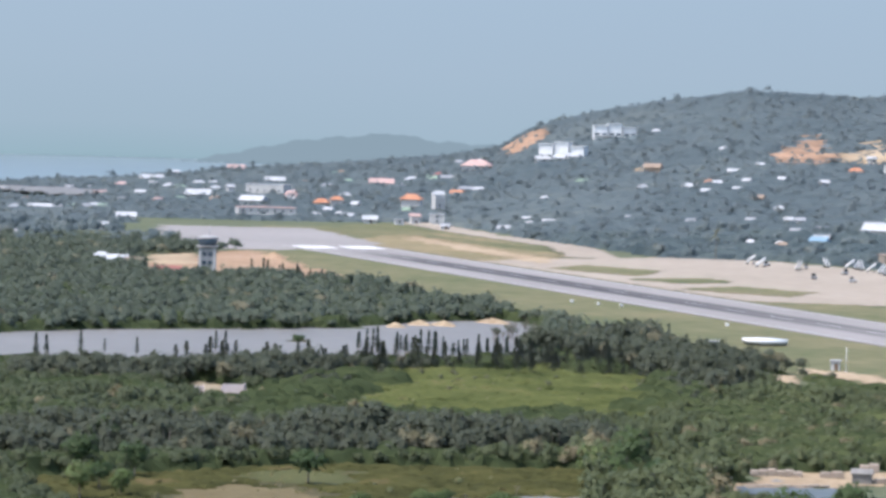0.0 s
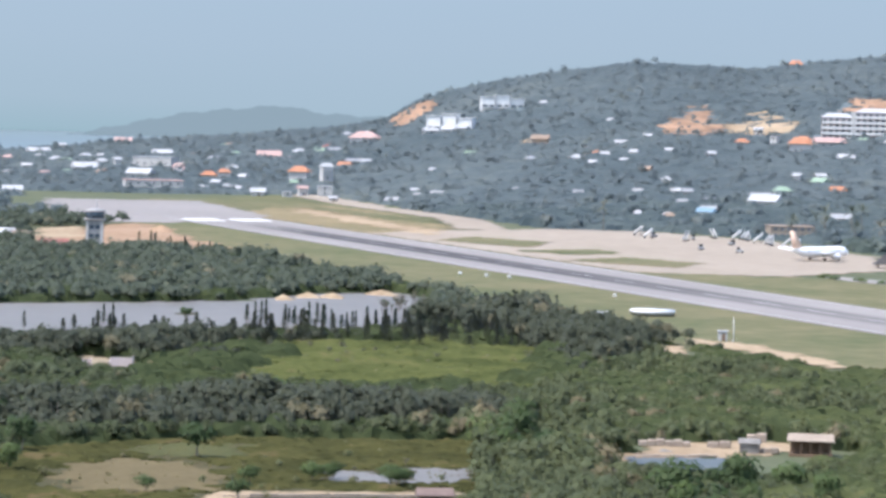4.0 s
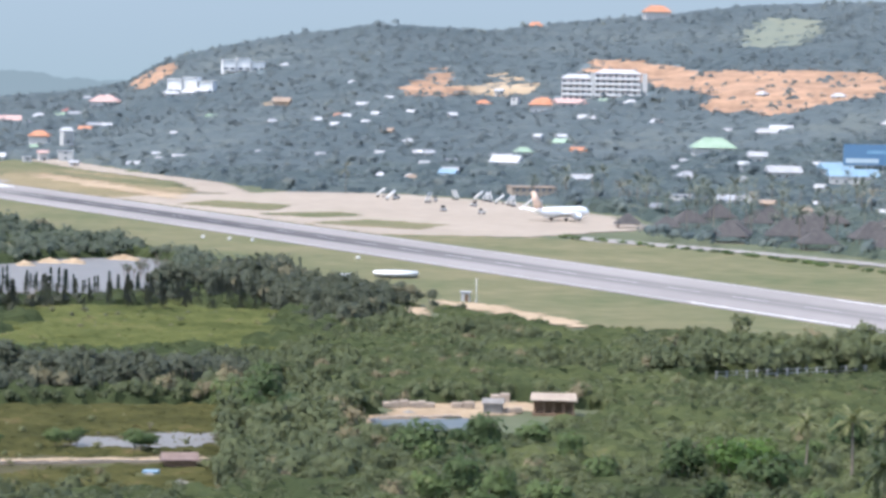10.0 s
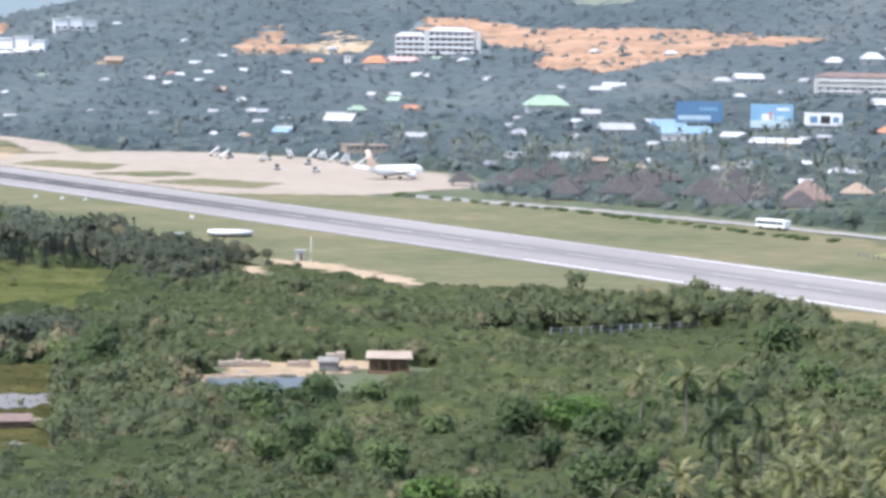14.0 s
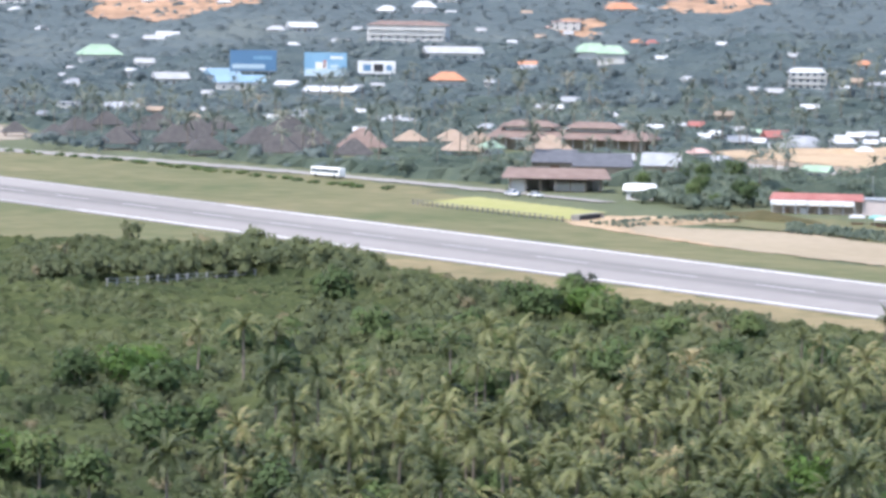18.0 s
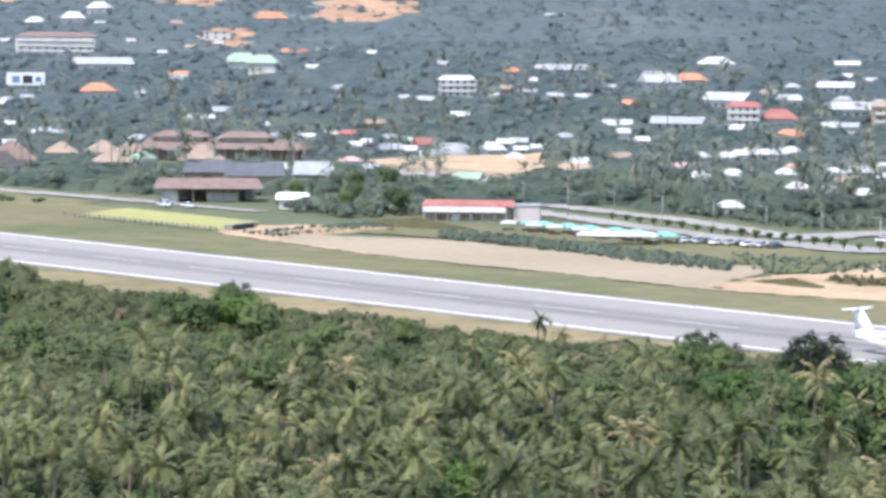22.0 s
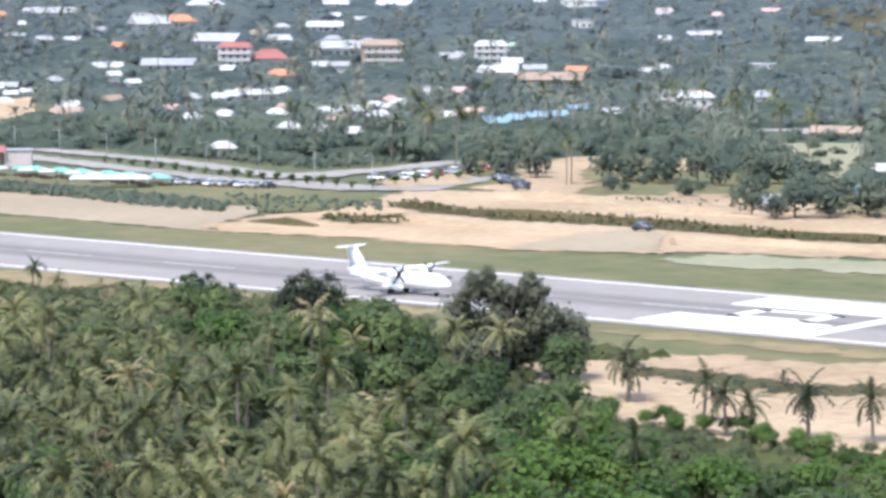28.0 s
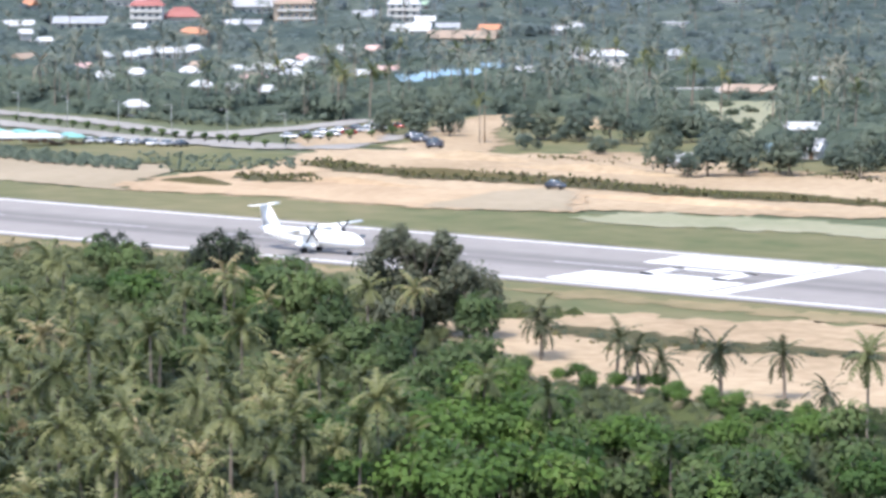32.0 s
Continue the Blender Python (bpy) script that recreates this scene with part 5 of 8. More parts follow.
# ---- billboards ----
def make_billboard(x, y, turn, w, h, foot, shapes, base, text):
    z = ground_at(x, y)
    CLEAR.append((x, y, w / 2 + 1))
    ob = thing("billboard", x, y, z, turn, text, "billboard")
    part("panel", box(w, 0.5, h, 0, 0, foot), base, ob)
    part("frame", box(w + 0.6, 0.4, 0.4, 0, 0.02, foot - 0.4), M_METAL, ob)
    for sx in (-0.35, 0, 0.35):
        part("leg", box(0.5, 0.5, foot + h * 0.5, sx * w, 0.6, 0), M_METAL, ob)
    for u, v, uw, vh, mat in shapes:
        part("printed_shape", box(w * uw, 0.06, h * vh, w * u, -0.29, foot + h * v), mat, ob)


M_POSTER_BLUE = material("poster_blue", (0.15, 0.28, 0.40), 0.5, alt=(0.20, 0.34, 0.45), scale=0.2)
M_POSTER_PALE = material("poster_pale", (0.34, 0.43, 0.48), 0.5, alt=(0.42, 0.50, 0.54), scale=0.2)
M_POSTER_RED = material("poster_red", (0.45, 0.18, 0.16), 0.5)
M_POSTER_DEEP = material("poster_deep_blue", (0.10, 0.185, 0.29), 0.5)
make_billboard(-1271, 840, 57, 20, 11, 4.0, ((0, 0.0, 0.98, 0.30, M_POSTER_PALE), (-0.1, 0.30, 0.28, 0.28, M_WHITE), (-0.02, 0.32, 0.08, 0.34, M_POSTER_RED), (0.2, 0.34, 0.2, 0.14, M_POSTER_PALE), (0.26, 0.72, 0.3, 0.12, M_WHITE)), M_POSTER_BLUE, "large billboard printed with pale shapes on sky blue")
make_billboard(-1327, 835, 70, 23, 10, 4.5, ((-0.1, 0.1, 0.7, 0.22, M_POSTER_PALE), (0.2, 0.55, 0.4, 0.16, M_POSTER_BLUE)), M_POSTER_DEEP, "large deep blue billboard on steel legs")
make_billboard(-1262, 863, 55, 18, 6, 3.0, ((-0.25, 0.2, 0.2, 0.5, M_POSTER_DEEP), (0.05, 0.15, 0.25, 0.6, M_DARK), (0.33, 0.25, 0.15, 0.4, M_POSTER_DEEP)), M_WHITE, "white billboard with dark printed bars")

# ---- aircraft ----
M_SKIN = material("white_aircraft_paint", (0.78, 0.78, 0.77), 0.3, alt=(0.83, 0.83, 0.82), scale=0.2, spec=0.5)
M_TAIL = material("faded_orange_paint", (0.62, 0.42, 0.30), 0.4, alt=(0.70, 0.52, 0.40), scale=0.3)


def fuselage(rows, sides=16):
    a = [i * 6.2832 / sides for i in range(sides)]
    return ring_loft([[(x, r * math.cos(t), z + r * math.sin(t)) for t in a] for x, r, z in rows])


def wing(root, tip, t0, t1):
    """Aerofoil slab from root (x, y, z, chord) to tip."""
    prof = ((0.5, 0), (0.32, 0.42), (0.05, 0.5), (-0.5, 0.0), (0.05, -0.4), (0.35, -0.35))
    rings = [[(x + c * u, y, z + th * v) for u, v in prof] for (x, y, z, c), th in ((root, t0), (tip, t1))]
    return ring_loft(rings)


def fin(root, tip, t0, t1):
    prof = ((0.5, 0), (0.2, 0.5), (-0.5, 0.0), (0.2, -0.5))
    return ring_loft([[(x + c * u, y + th * v, z) for u, v in prof] for (x, y, z, c), th in ((root, t0), (tip, t1))])


def wheels(ob, x, y, z, r, n=2):
    leg = part("landing_gear", tube(0.10, 0.10, z - r, 6, 0, 0, r), M_METAL, ob, at=(x, y, 0))
    for i in range(n):
        part("wheel", tube(r, r, 0.28, 12, 0, 0, -0.14), M_RUBBER, leg, at=(0, (i - (n - 1) / 2) * 0.5, r), turn=(90, 0, 0))


def make_turboprop(x, y, z, turn):
    ob = thing("turboprop_airliner", x, y, z, turn, "white twin turboprop airliner rolling on the runway", "aircraft")
    part("fuselage", fuselage([(-11.0, 0.25, 3.4), (-9.0, 0.75, 3.0), (-6.0, 1.25, 2.6), (-3.0, 1.43, 2.4), (6.5, 1.43, 2.4), (8.6, 1.3, 2.35), (10.0, 0.95, 2.2), (10.9, 0.5, 2.05), (11.3, 0.12, 1.95)]), M_SKIN, ob)
    part("fin", fin((-8.2, 0, 3.2, 4.6), (-10.3, 0, 7.3, 2.2), 0.5, 0.3), M_SKIN, ob, "white swept tail fin")
    for s in (-1, 1):
        part("wing", wing((0.6, 0, 4.05, 2.6), (0.4, s * 12.3, 4.25, 1.4), 0.5, 0.25), M_SKIN, ob)
        part("tailplane", wing((-10.2, 0, 7.3, 1.9), (-10.5, s * 3.65, 7.35, 1.1), 0.26, 0.16), M_SKIN, ob)
        eng = part("engine", fuselage([(-2.2, 0.3, 3.75), (-0.5, 0.6, 3.65), (2.6, 0.62, 3.6), (3.3, 0.35, 3.6)], 12), M_SKIN, ob, at=(0, s * 4.05, 0))
        part("spinner", fuselage([(3.3, 0.32, 3.6), (3.7, 0.22, 3.6), (3.95, 0.03, 3.6)], 10), M_DARK, eng)
        for k in range(4):
            part("propeller_blade", box(0.10, 0.30, 1.85, 0, 0, 0.2), M_DARK, eng, at=(3.5, 0, 3.6), turn=(45 + 90 * k, 0, 0))
        part("gear_fairing", fuselage([(-2.4, 0.1, 1.2), (-1.2, 0.45, 1.2), (1.2, 0.45, 1.2), (2.4, 0.1, 1.2)], 10), M_SKIN, ob, at=(0, s * 1.45, 0))
        wheels(ob, 0.0, s * 2.0, 1.2, 0.42)
        for i in range(14):
            part("window", box(0.28, 0.06, 0.36, -4.6 + i * 0.8, s * 1.41, 2.6), M_GLASS, ob)
        part("door", box(0.75, 0.05, 1.6, -6.0 + 0.1, s * 1.24, 1.9), M_WALL, ob)
        part("cockpit_window", box(0.9, 0.1, 0.42, 9.1, s * 0.98, 2.72), M_GLASS, ob, turn=(0, 0, -s * 24))
    wheels(ob, 8.2, 0, 1.1, 0.3)


def make_jet(x, y, z, turn):
    ob = thing("jet_airliner", x, y, z, turn, "white twin-jet airliner parked on the apron", "aircraft")
    part("fuselage", fuselage([(-17.0, 0.3, 4.4), (-13.5, 1.1, 4.0), (-9.0, 1.85, 3.5), (-6.0, 1.98, 3.4), (11.5, 1.98, 3.4), (14.2, 1.7, 3.3), (15.8, 1.15, 3.05), (16.6, 0.5, 2.9), (16.85, 0.1, 2.85)]), M_SKIN, ob)
    part("fin", fin((-12.6, 0, 5.0, 6.2), (-16.0, 0, 11.6, 2.5), 0.6, 0.3), M_TAIL, ob, "faded orange and white tail fin")
    for s in (-1, 1):
        part("wing", wing((1.5, s * 1.2, 2.6, 7.0), (-4.8, s * 17.0, 4.2, 1.6), 0.9, 0.25), M_SKIN, ob)
        part("tailplane", wing((-14.2, s * 0.5, 4.8, 3.6), (-16.4, s * 6.2, 5.3, 1.4), 0.4, 0.2), M_SKIN, ob)
        eng = part("engine", fuselage([(-2.0, 0.5, 1.75), (0.0, 1.05, 1.75), (2.0, 1.1, 1.75), (2.6, 1.0, 1.75)], 14), M_SKIN, ob, at=(2.6, s * 5.7, 0))
        part("intake", fuselage([(2.62, 0.86, 1.75), (2.66, 0.3, 1.75)], 14), M_DARK, eng)
        part("pylon", box(3.0, 0.3, 0.9, 2.0, s * 5.7, 2.5), M_SKIN, ob)
        wheels(ob, -1.0, s * 3.8, 2.2, 0.58)
        for i in range(24):
            part("window", box(0.25, 0.05, 0.36, -8.6 + i * 0.82, s * 1.95, 3.75), M_GLASS, ob)
        part("cockpit_window", box(1.0, 0.1, 0.5, 15.0, s * 1.18, 3.7), M_GLASS, ob, turn=(0, 0, -s * 26))
    wheels(ob, 11.6, 0, 1.9, 0.4)


make_turboprop(-344.6, 410.0, 0.32, 0)
make_jet(-1120.5, 566.0, 0.26, 112)


# ---- runway numerals and threshold bars ----
def paint(x1, y1, x2, y2):
    strip("painted_bar", x1, y1, x2, y2, 0.345, M_WHITE, parent=runway, thick=0.03)


for k in range(4):
    paint(-292, D_NEAR + 3.0 + k * 3.2, -263, D_NEAR + 5.4 + k * 3.2)
    paint(-292, D_FAR - 5.4 - k * 3.2, -263, D_FAR - 3.0 - k * 3.2)
paint(-261.5, D_NEAR + 1, -258.5, D_FAR - 1)
paint(-284, 417.5, -268, 419.2), paint(-284, 426, -268, 427.7), paint(-284, 417.5, -281.5, 427.7), paint(-270.5, 417.5, -268, 427.7)
for k in range(4):
    paint(-1462, 404 + k * 4.2, -1436, 407.2 + k * 4.2), paint(-1462, 442.6 - k * 4.2, -1436, 439.4 - k * 4.2)


# ---- beacon platform beside the runway ----
def make_beacon(x, y):
    ob = thing("navigation_beacon", x, y, 0, 0, "round white antenna platform on short legs in the grass", "beacon")
    CLEAR.extend([(x, y, 9), (x + 16, y - 7, 10)])
    part("disc", tube(6.3, 6.4, 0.7, 40, 0, 0, 0.95), M_WHITE, ob)
    part("skirt", tube(6.0, 6.2, 0.5, 40, 0, 0, 0.5), M_METAL, ob)
    for i in range(10):
        a = i * 0.628
        part("leg", tube(0.14, 0.14, 0.6, 6, 5.4 * math.cos(a), 5.4 * math.sin(a), 0), M_METAL, ob)
    part("cabin", box(3.0, 3.0, 0.8), M_WALL, ob)


make_beacon(-824, 365)


def make_cabin(x, y, turn, w, d, h, text):
    ob = thing("equipment_cabin", x, y, 0, turn, text, "cabin")
    CLEAR.append((x, y, w / 2 + 1))
    part("wall", box(w, d, h, 0, 0, 0, 0.05), M_WALL, ob)
    part("roof", box(w + 0.6, d + 0.6, 0.25, 0, 0, h, 0.03), ROOFS["white"], ob)
    part("door", box(0.9, 0.08, 1.9, 0.3, -d / 2 - 0.02, 0.05), M_DOOR, ob)
    return ob


make_cabin(-774, 329, 60, 3.4, 3.0, 4.4, "small white equipment cabin among trees")
make_cabin(-735, 345, 60, 2.2, 2.0, 2.4, "small pale equipment cabin in the grass")
ob = thing("white_mast", -733, 347, 0, 60, "thin white marker mast in the grass", "mast")
part("pole", tube(0.12, 0.08, 6.0, 6), M_WHITE, ob)
part("foot", box(0.8, 0.8, 0.3), M_WALL, ob)


for bx, by in ((-1016, 379), (-1004, 384), (-996, 389), (-900, 386)):
    ob = thing("marker_box", bx, by, 0.12, 0, "small white marker box in the grass", "marker", "runway markers")
    part("box", box(1.1, 0.8, 0.8, 0, 0, 0.25, 0.06), M_WHITE, ob)
    for sx in (-0.4, 0.4):
        part("leg", tube(0.05, 0.05, 0.3, 5, sx, 0, 0), M_METAL, ob)


# ---- hut at the pond, lagoon sheds, marsh wall, fences ----
def make_pond_hut(x, y):
    CLEAR.append((x, y, 9))
    ob = thing("pond_hut", x, y, 0, 64, "open timber hut with a pale tan roof beside a pond", "hut")
    part("roof", roof(7.2, 4.4, 1.0, 2.8, 0.95, 0.4), M_WALL_TAN, ob)
    part("floor", box(7.2, 4.4, 0.5), M_DOOR, ob)
    part("back_wall", box(6.8, 0.2, 2.6, 0, 2.0, 0.3), M_DOOR, ob)
    for i in range(5):
        part("post", box(0.25, 0.25, 2.6, -3.3 + i * 1.65, -2.0, 0.2), M_DOOR, ob)
    ob = thing("shed", x - 5, y - 9, 0, 60, "small weathered grey shed with a slanted roof", "shed")
    part("wall", box(3.2, 3, 1.9), M_SLATE, ob)
    part("roof", roof(3.4, 3.2, 0.7, 1.9, 1.0, 0.2), M_SLATE, ob)


make_pond_hut(-490, 247)
for hx, hy, hw, hd, hh, ht in ((-507, 227.5, 9, 2.2, 1.2, 66), (-503, 236, 4, 1.6, 1.4, 60), (-511, 247, 3.5, 2.0, 1.8, 64), (-494, 240.5, 4.5, 1.4, 1.0, 70), (-490.5, 222, 15, 0.8, 0.5, 84)):
    ob = thing("rough_wall", hx, hy, 0.1, ht, "low pale stone wall beside a pond", "wall", "walls round the pond")
    n = max(2, round(hw / 1.6))
    for i in range(n):
        part("stone", box(hw / n * 0.96, hd, hh * (0.7 + 0.3 * ((i * 7) % 5) / 4), (i - (n - 1) / 2) * hw / n, 0, 0, 0.08), M_WALL_TAN, ob)
for hx, hy, ht in ((-666, 172, 70), (-662, 162, 76)):
    ob = thing("ruined_shed", hx, hy, 0.2, ht, "small pale roofless shed in a clearing", "shed")
    for wx, wy, w, d, h in ((0, 2, 5, 0.25, 2.0), (-2.4, 0, 0.25, 4, 1.6), (2.4, 0, 0.25, 4, 2.3), (-1, -2, 2.4, 0.25, 1.4)):
        part("wall", box(w, d, h, wx, wy, 0), M_WALL_PINK, ob)
ob = thing("marsh_wall", -447.5, 150, 0, 82, "low pale concrete wall along the marsh", "wall")
for i in range(9):
    part("wall_panel", box(4.0, 0.5, 0.45 + 0.2 * (i * 5 % 3) / 2, -16.4 + i * 4.1, 0, 0), M_WALL_TAN, ob)
patch("marsh_path", [(-456, 133), (-448.5, 168), (-446, 168.5), (-452.5, 137), (-437, 131), (-437, 125), (-452, 130)], M_SAND, 0.3, 0.8, 0.3, "pale path beside the marsh wall", "path")
patch("rocky_clearing", [(-600, 198), (-617, 205), (-624, 216), (-616, 222), (-602, 217), (-607, 210)], M_SAND, 0.3, 1.2, 1.2, "pale sandy clearing at the meadow's edge", "sand")


def make_fence(x1, y1, x2, y2, n, h, label, mat=M_WORN):
    ob = thing("fence", x1, y1, 0, math.degrees(math.atan2(y2 - y1, x2 - x1)), label, "fence")
    ln = math.hypot(x2 - x1, y2 - y1)
    post, rail = box(0.28, 0.28, h), box(ln / (n - 1), 0.08, 0.12)
    for i in range(n):
        part("post", post, mat, ob, at=(ln * i / (n - 1), 0, 0))
        if i < n - 1:
            for z in (0.5, 0.9):
                part("rail", rail, mat, ob, at=(ln * (i + 0.5) / (n - 1), 0, h * z - 0.1))
    CLEAR.extend([(x1 + (x2 - x1) * k / 6, y1 + (y2 - y1) * k / 6, 2.0) for k in range(7)])


make_fence(-538, 306, -542, 342, 16, 1.8, "white concrete post fence at the wood's edge")
make_fence(-533, 284, -537, 294, 6, 1.8, "white concrete post fence at the wood's edge")
make_fence(-705, 494.5, -637, 492.5, 30, 1.6, "dark post fence below the yellow-green lot", M_SLATE)


# ---- vehicles ----
M_TYRE = M_RUBBER
CAR_PAINT = [material("car_paint_" + n, c, 0.25, 0.2, spec=0.5) for n, c in (("white", (0.6, 0.6, 0.6)), ("silver", (0.35, 0.36, 0.38)), ("dark", (0.04, 0.045, 0.06)), ("blue", (0.06, 0.12, 0.25)), ("red", (0.3, 0.05, 0.04)))]
CAR_WORD = ("white", "silver", "dark grey", "blue", "red")


def make_car(x, y, z, turn, k, tall=0.0):
    word = "pickup truck" if tall else "hatchback car"
    ob = thing("pickup" if tall else "car", x, y, z, turn, "%s %s parked on the ground" % (CAR_WORD[k], word), "car", "parked cars")
    a = [(-2.1, 0.35), (2.1, 0.35), (2.15, 0.8), (1.2, 0.95 + tall), (-2.15, 0.98 + tall)]
    rings = [[(px, y2, pz) for px, pz in a] for y2 in (-0.85, 0.85)]
    part("body", ring_loft(rings), CAR_PAINT[k], ob)
    b = [(-1.7, 0.96 + tall), (1.1, 0.94 + tall), (0.5, 1.48 + tall), (-1.2, 1.5 + tall)]
    part("cabin", ring_loft([[(px * 0.98, y2 * 0.9, pz) for px, pz in b] for y2 in (-0.85, 0.85)]), M_GLASS, ob)
    part("roof", box(1.7, 1.4, 0.08, -0.35, 0, 1.49 + tall, 0.02), CAR_PAINT[k], ob)
    for wx in (-1.35, 1.35):
        for wy in (-0.8, 0.8):
            part("wheel", tube(0.34, 0.34, 0.24, 10, 0, 0, -0.12), M_TYRE, ob, at=(wx, wy, 0.34), turn=(90, 0, 0))


for i in range(9):
    f = i / 8
    make_car(-541 + 24 * f, 561 + 4 * f + (i % 3) * 1.1, 0.4, 100 + i * 17 % 9, (i * 7) % 3)
for i in range(12):
    make_car(-512 + (i % 2) * 5.5 - i * 0.6, 601 + i * 4.0, 0.44, 20 + i * 11 % 15, (0, 1, 2, 1, 0, 4)[i % 6])
for cx, cy, k in ((-467, 601, 2), (-480, 612, 2), (-484, 617, 1), (-489, 621, 2), (-473, 609, 2)):
    make_car(cx, cy, 0.3, 30 + cx % 40, k, 0.25)
make_car(-380, 529, 0.4, 15, 2, 0.3)
for cx, cy, k in ((-712, 541, 0), (-719, 538, 0), (-725, 543, 1)):
    make_car(cx, cy, 0.35, 10, k)
ob = thing("airport_bus", -812, 538, 0.35, 8, "long white airport bus on the service road", "bus")
part("body", box(13, 2.6, 2.3, 0, 0, 0.5, 0.15), M_WHITE, ob)
part("window_band", box(12, 2.66, 0.9, 0, 0, 1.5), M_GLASS, ob)
part("roof", box(12.6, 2.4, 0.2, 0, 0, 2.8, 0.05), M_WHITE, ob)
for wx in (-4.2, 4.2):
    for wy in (-1.2, 1.2):
        part("wheel", tube(0.5, 0.5, 0.3, 10, 0, 0, -0.15), M_TYRE, ob, at=(wx, wy, 0.5), turn=(90, 0, 0))


def make_steps(x, y, turn, k):
    ob = thing("boarding_stairs", x, y, 0.25, turn, "white wheeled boarding stairs on the apron", "stairs", "ground equipment on the apron")
    for i in range(7):
        part("step", box(0.5, 1.5, 0.22, i * 0.5, 0, 0.5 + i * 0.42), M_METAL, ob)
    for s in (-1, 1):
        side = [(-0.4, 0.4), (3.6, 3.6), (3.6, 4.5), (-0.4, 1.3)]
        part("side_panel", ring_loft([[(px, s * 0.8 + t, pz) for px, pz in side] for t in (-0.05, 0.05)]), M_WHITE, ob)
        part("strut", box(0.15, 0.15, 3.4, 3.3, s * 0.7, 0.2), M_METAL, ob)
    for wx in (0, 3.0):
        part("wheel", tube(0.3, 0.3, 1.7, 8, 0, 0, -0.85), M_TYRE, ob, at=(wx, 0, 0.3), turn=(90, 0, 0))


def make_tug(x, y, turn):
    ob = thing("baggage_tug", x, y, 0.25, turn, "small dark baggage tug on the apron", "tug", "ground equipment on the apron")
    part("body", box(2.8, 1.5, 0.9, 0, 0, 0.35, 0.08), M_METAL, ob)
    part("cab", box(1.1, 1.4, 1.0, -0.5, 0, 1.25, 0.08), M_DARK, ob)
    for wx in (-0.9, 0.9):
        part("wheel", tube(0.35, 0.35, 1.6, 8, 0, 0, -0.8), M_TYRE, ob, at=(wx, 0, 0.35), turn=(90, 0, 0))


for k, (sx, sy) in enumerate(((-1329, 579), (-1302, 572), (-1275, 579), (-1302, 606), (-1296, 612), (-1290, 614), (-1280, 612), (-1262, 606), (-1250, 606), (-1236, 602), (-1222, 600), (-1208, 598))):
    make_steps(sx, sy, 40 + k * 47 % 150, k)
for k, (sx, sy) in enumerate(((-1199, 552), (-1175, 558), (-1310, 580), (-1290, 590), (-1240, 585))):
    make_tug(sx, sy, k * 50)


# ---- lamp posts along the town road ----
def make_lamp(x, y, turn):
    ob = thing("street_lamp", x, y, 0.4, turn, "grey steel street lamp beside the road", "lamp", "street lamps")
    part("pole", tube(0.11, 0.06, 8.0, 6), M_METAL, ob)
    part("arm", box(1.6, 0.08, 0.08, 0.75, 0, 7.9), M_METAL, ob)
    part("lamp_head", box(0.6, 0.24, 0.14, 1.6, 0, 7.82, 0.03), M_WALL, ob)


for i in range(8):
    make_lamp(-650 + i * 22, 610 - i * 4.2, 250)
ob = thing("utility_pole", -468, 622, 0, 0, "tall dark utility pole", "pole")
part("pole", tube(0.18, 0.12, 9.5, 7), M_DOOR, ob)
part("crossarm", box(2.2, 0.14, 0.14, 0, 0, 8.8), M_DOOR, ob)
ob = thing("concrete_wall", -534, 830, 0, 57, "long pale concrete wall", "wall")
for i in range(10):
    part("wall_panel", box(3.4, 0.25, 2.0, -15.7 + i * 3.5, 0, 0), M_WALL, ob)
CLEAR.append((-534, 830, 18))
ob = thing("retaining_wall", -836, 719, 0, 0, "grey concrete retaining wall below an earth terrace", "wall")
for (x1, y1), (x2, y2) in zip(TERRACE_FRONT, TERRACE_FRONT[1:]):
    ln, n = math.hypot(x2 - x1, y2 - y1), max(1, round(math.hypot(x2 - x1, y2 - y1) / 4))
    for i in range(n):
        f = (i + 0.5) / n
        part("wall_panel", box(ln / n + 0.1, 0.5, 1.9), M_WALL_TAN, ob, at=(x1 + (x2 - x1) * f + 836, y1 + (y2 - y1) * f - 719, 0), turn=(0, 0, math.degrees(math.atan2(y2 - y1, x2 - x1))))


def mound(name, x, y, rx, ry, h, mat, label):
    """A heap with an uneven top and flanks."""
    v, f, n, m = [], [], 7, 18
    for i in range(n):
        for j in range(m):
            a, u = j * 6.2832 / m, i / (n - 1)
            k = u * (1 + 0.16 * math.sin(3 * a + x) + 0.08 * math.sin(7 * a + y))
            v.append((x + rx * k * math.cos(a), y + ry * k * math.sin(a), float(relief(x, y)) + h * (1 - u) ** 0.8 * (1 + 0.12 * math.sin(5 * a + 9 * u)) - 0.2 * (i == n - 1)))
    for i in range(n - 1):
        for j in range(m):
            f.append((i * m + j, (i + 1) * m + j, (i + 1) * m + (j + 1) % m, i * m + (j + 1) % m))
    CLEAR.append((x, y, max(rx, ry)))
    return tagged(new(name, mesh_from(name, v, f, mat, True)), label, "earth", kind="")


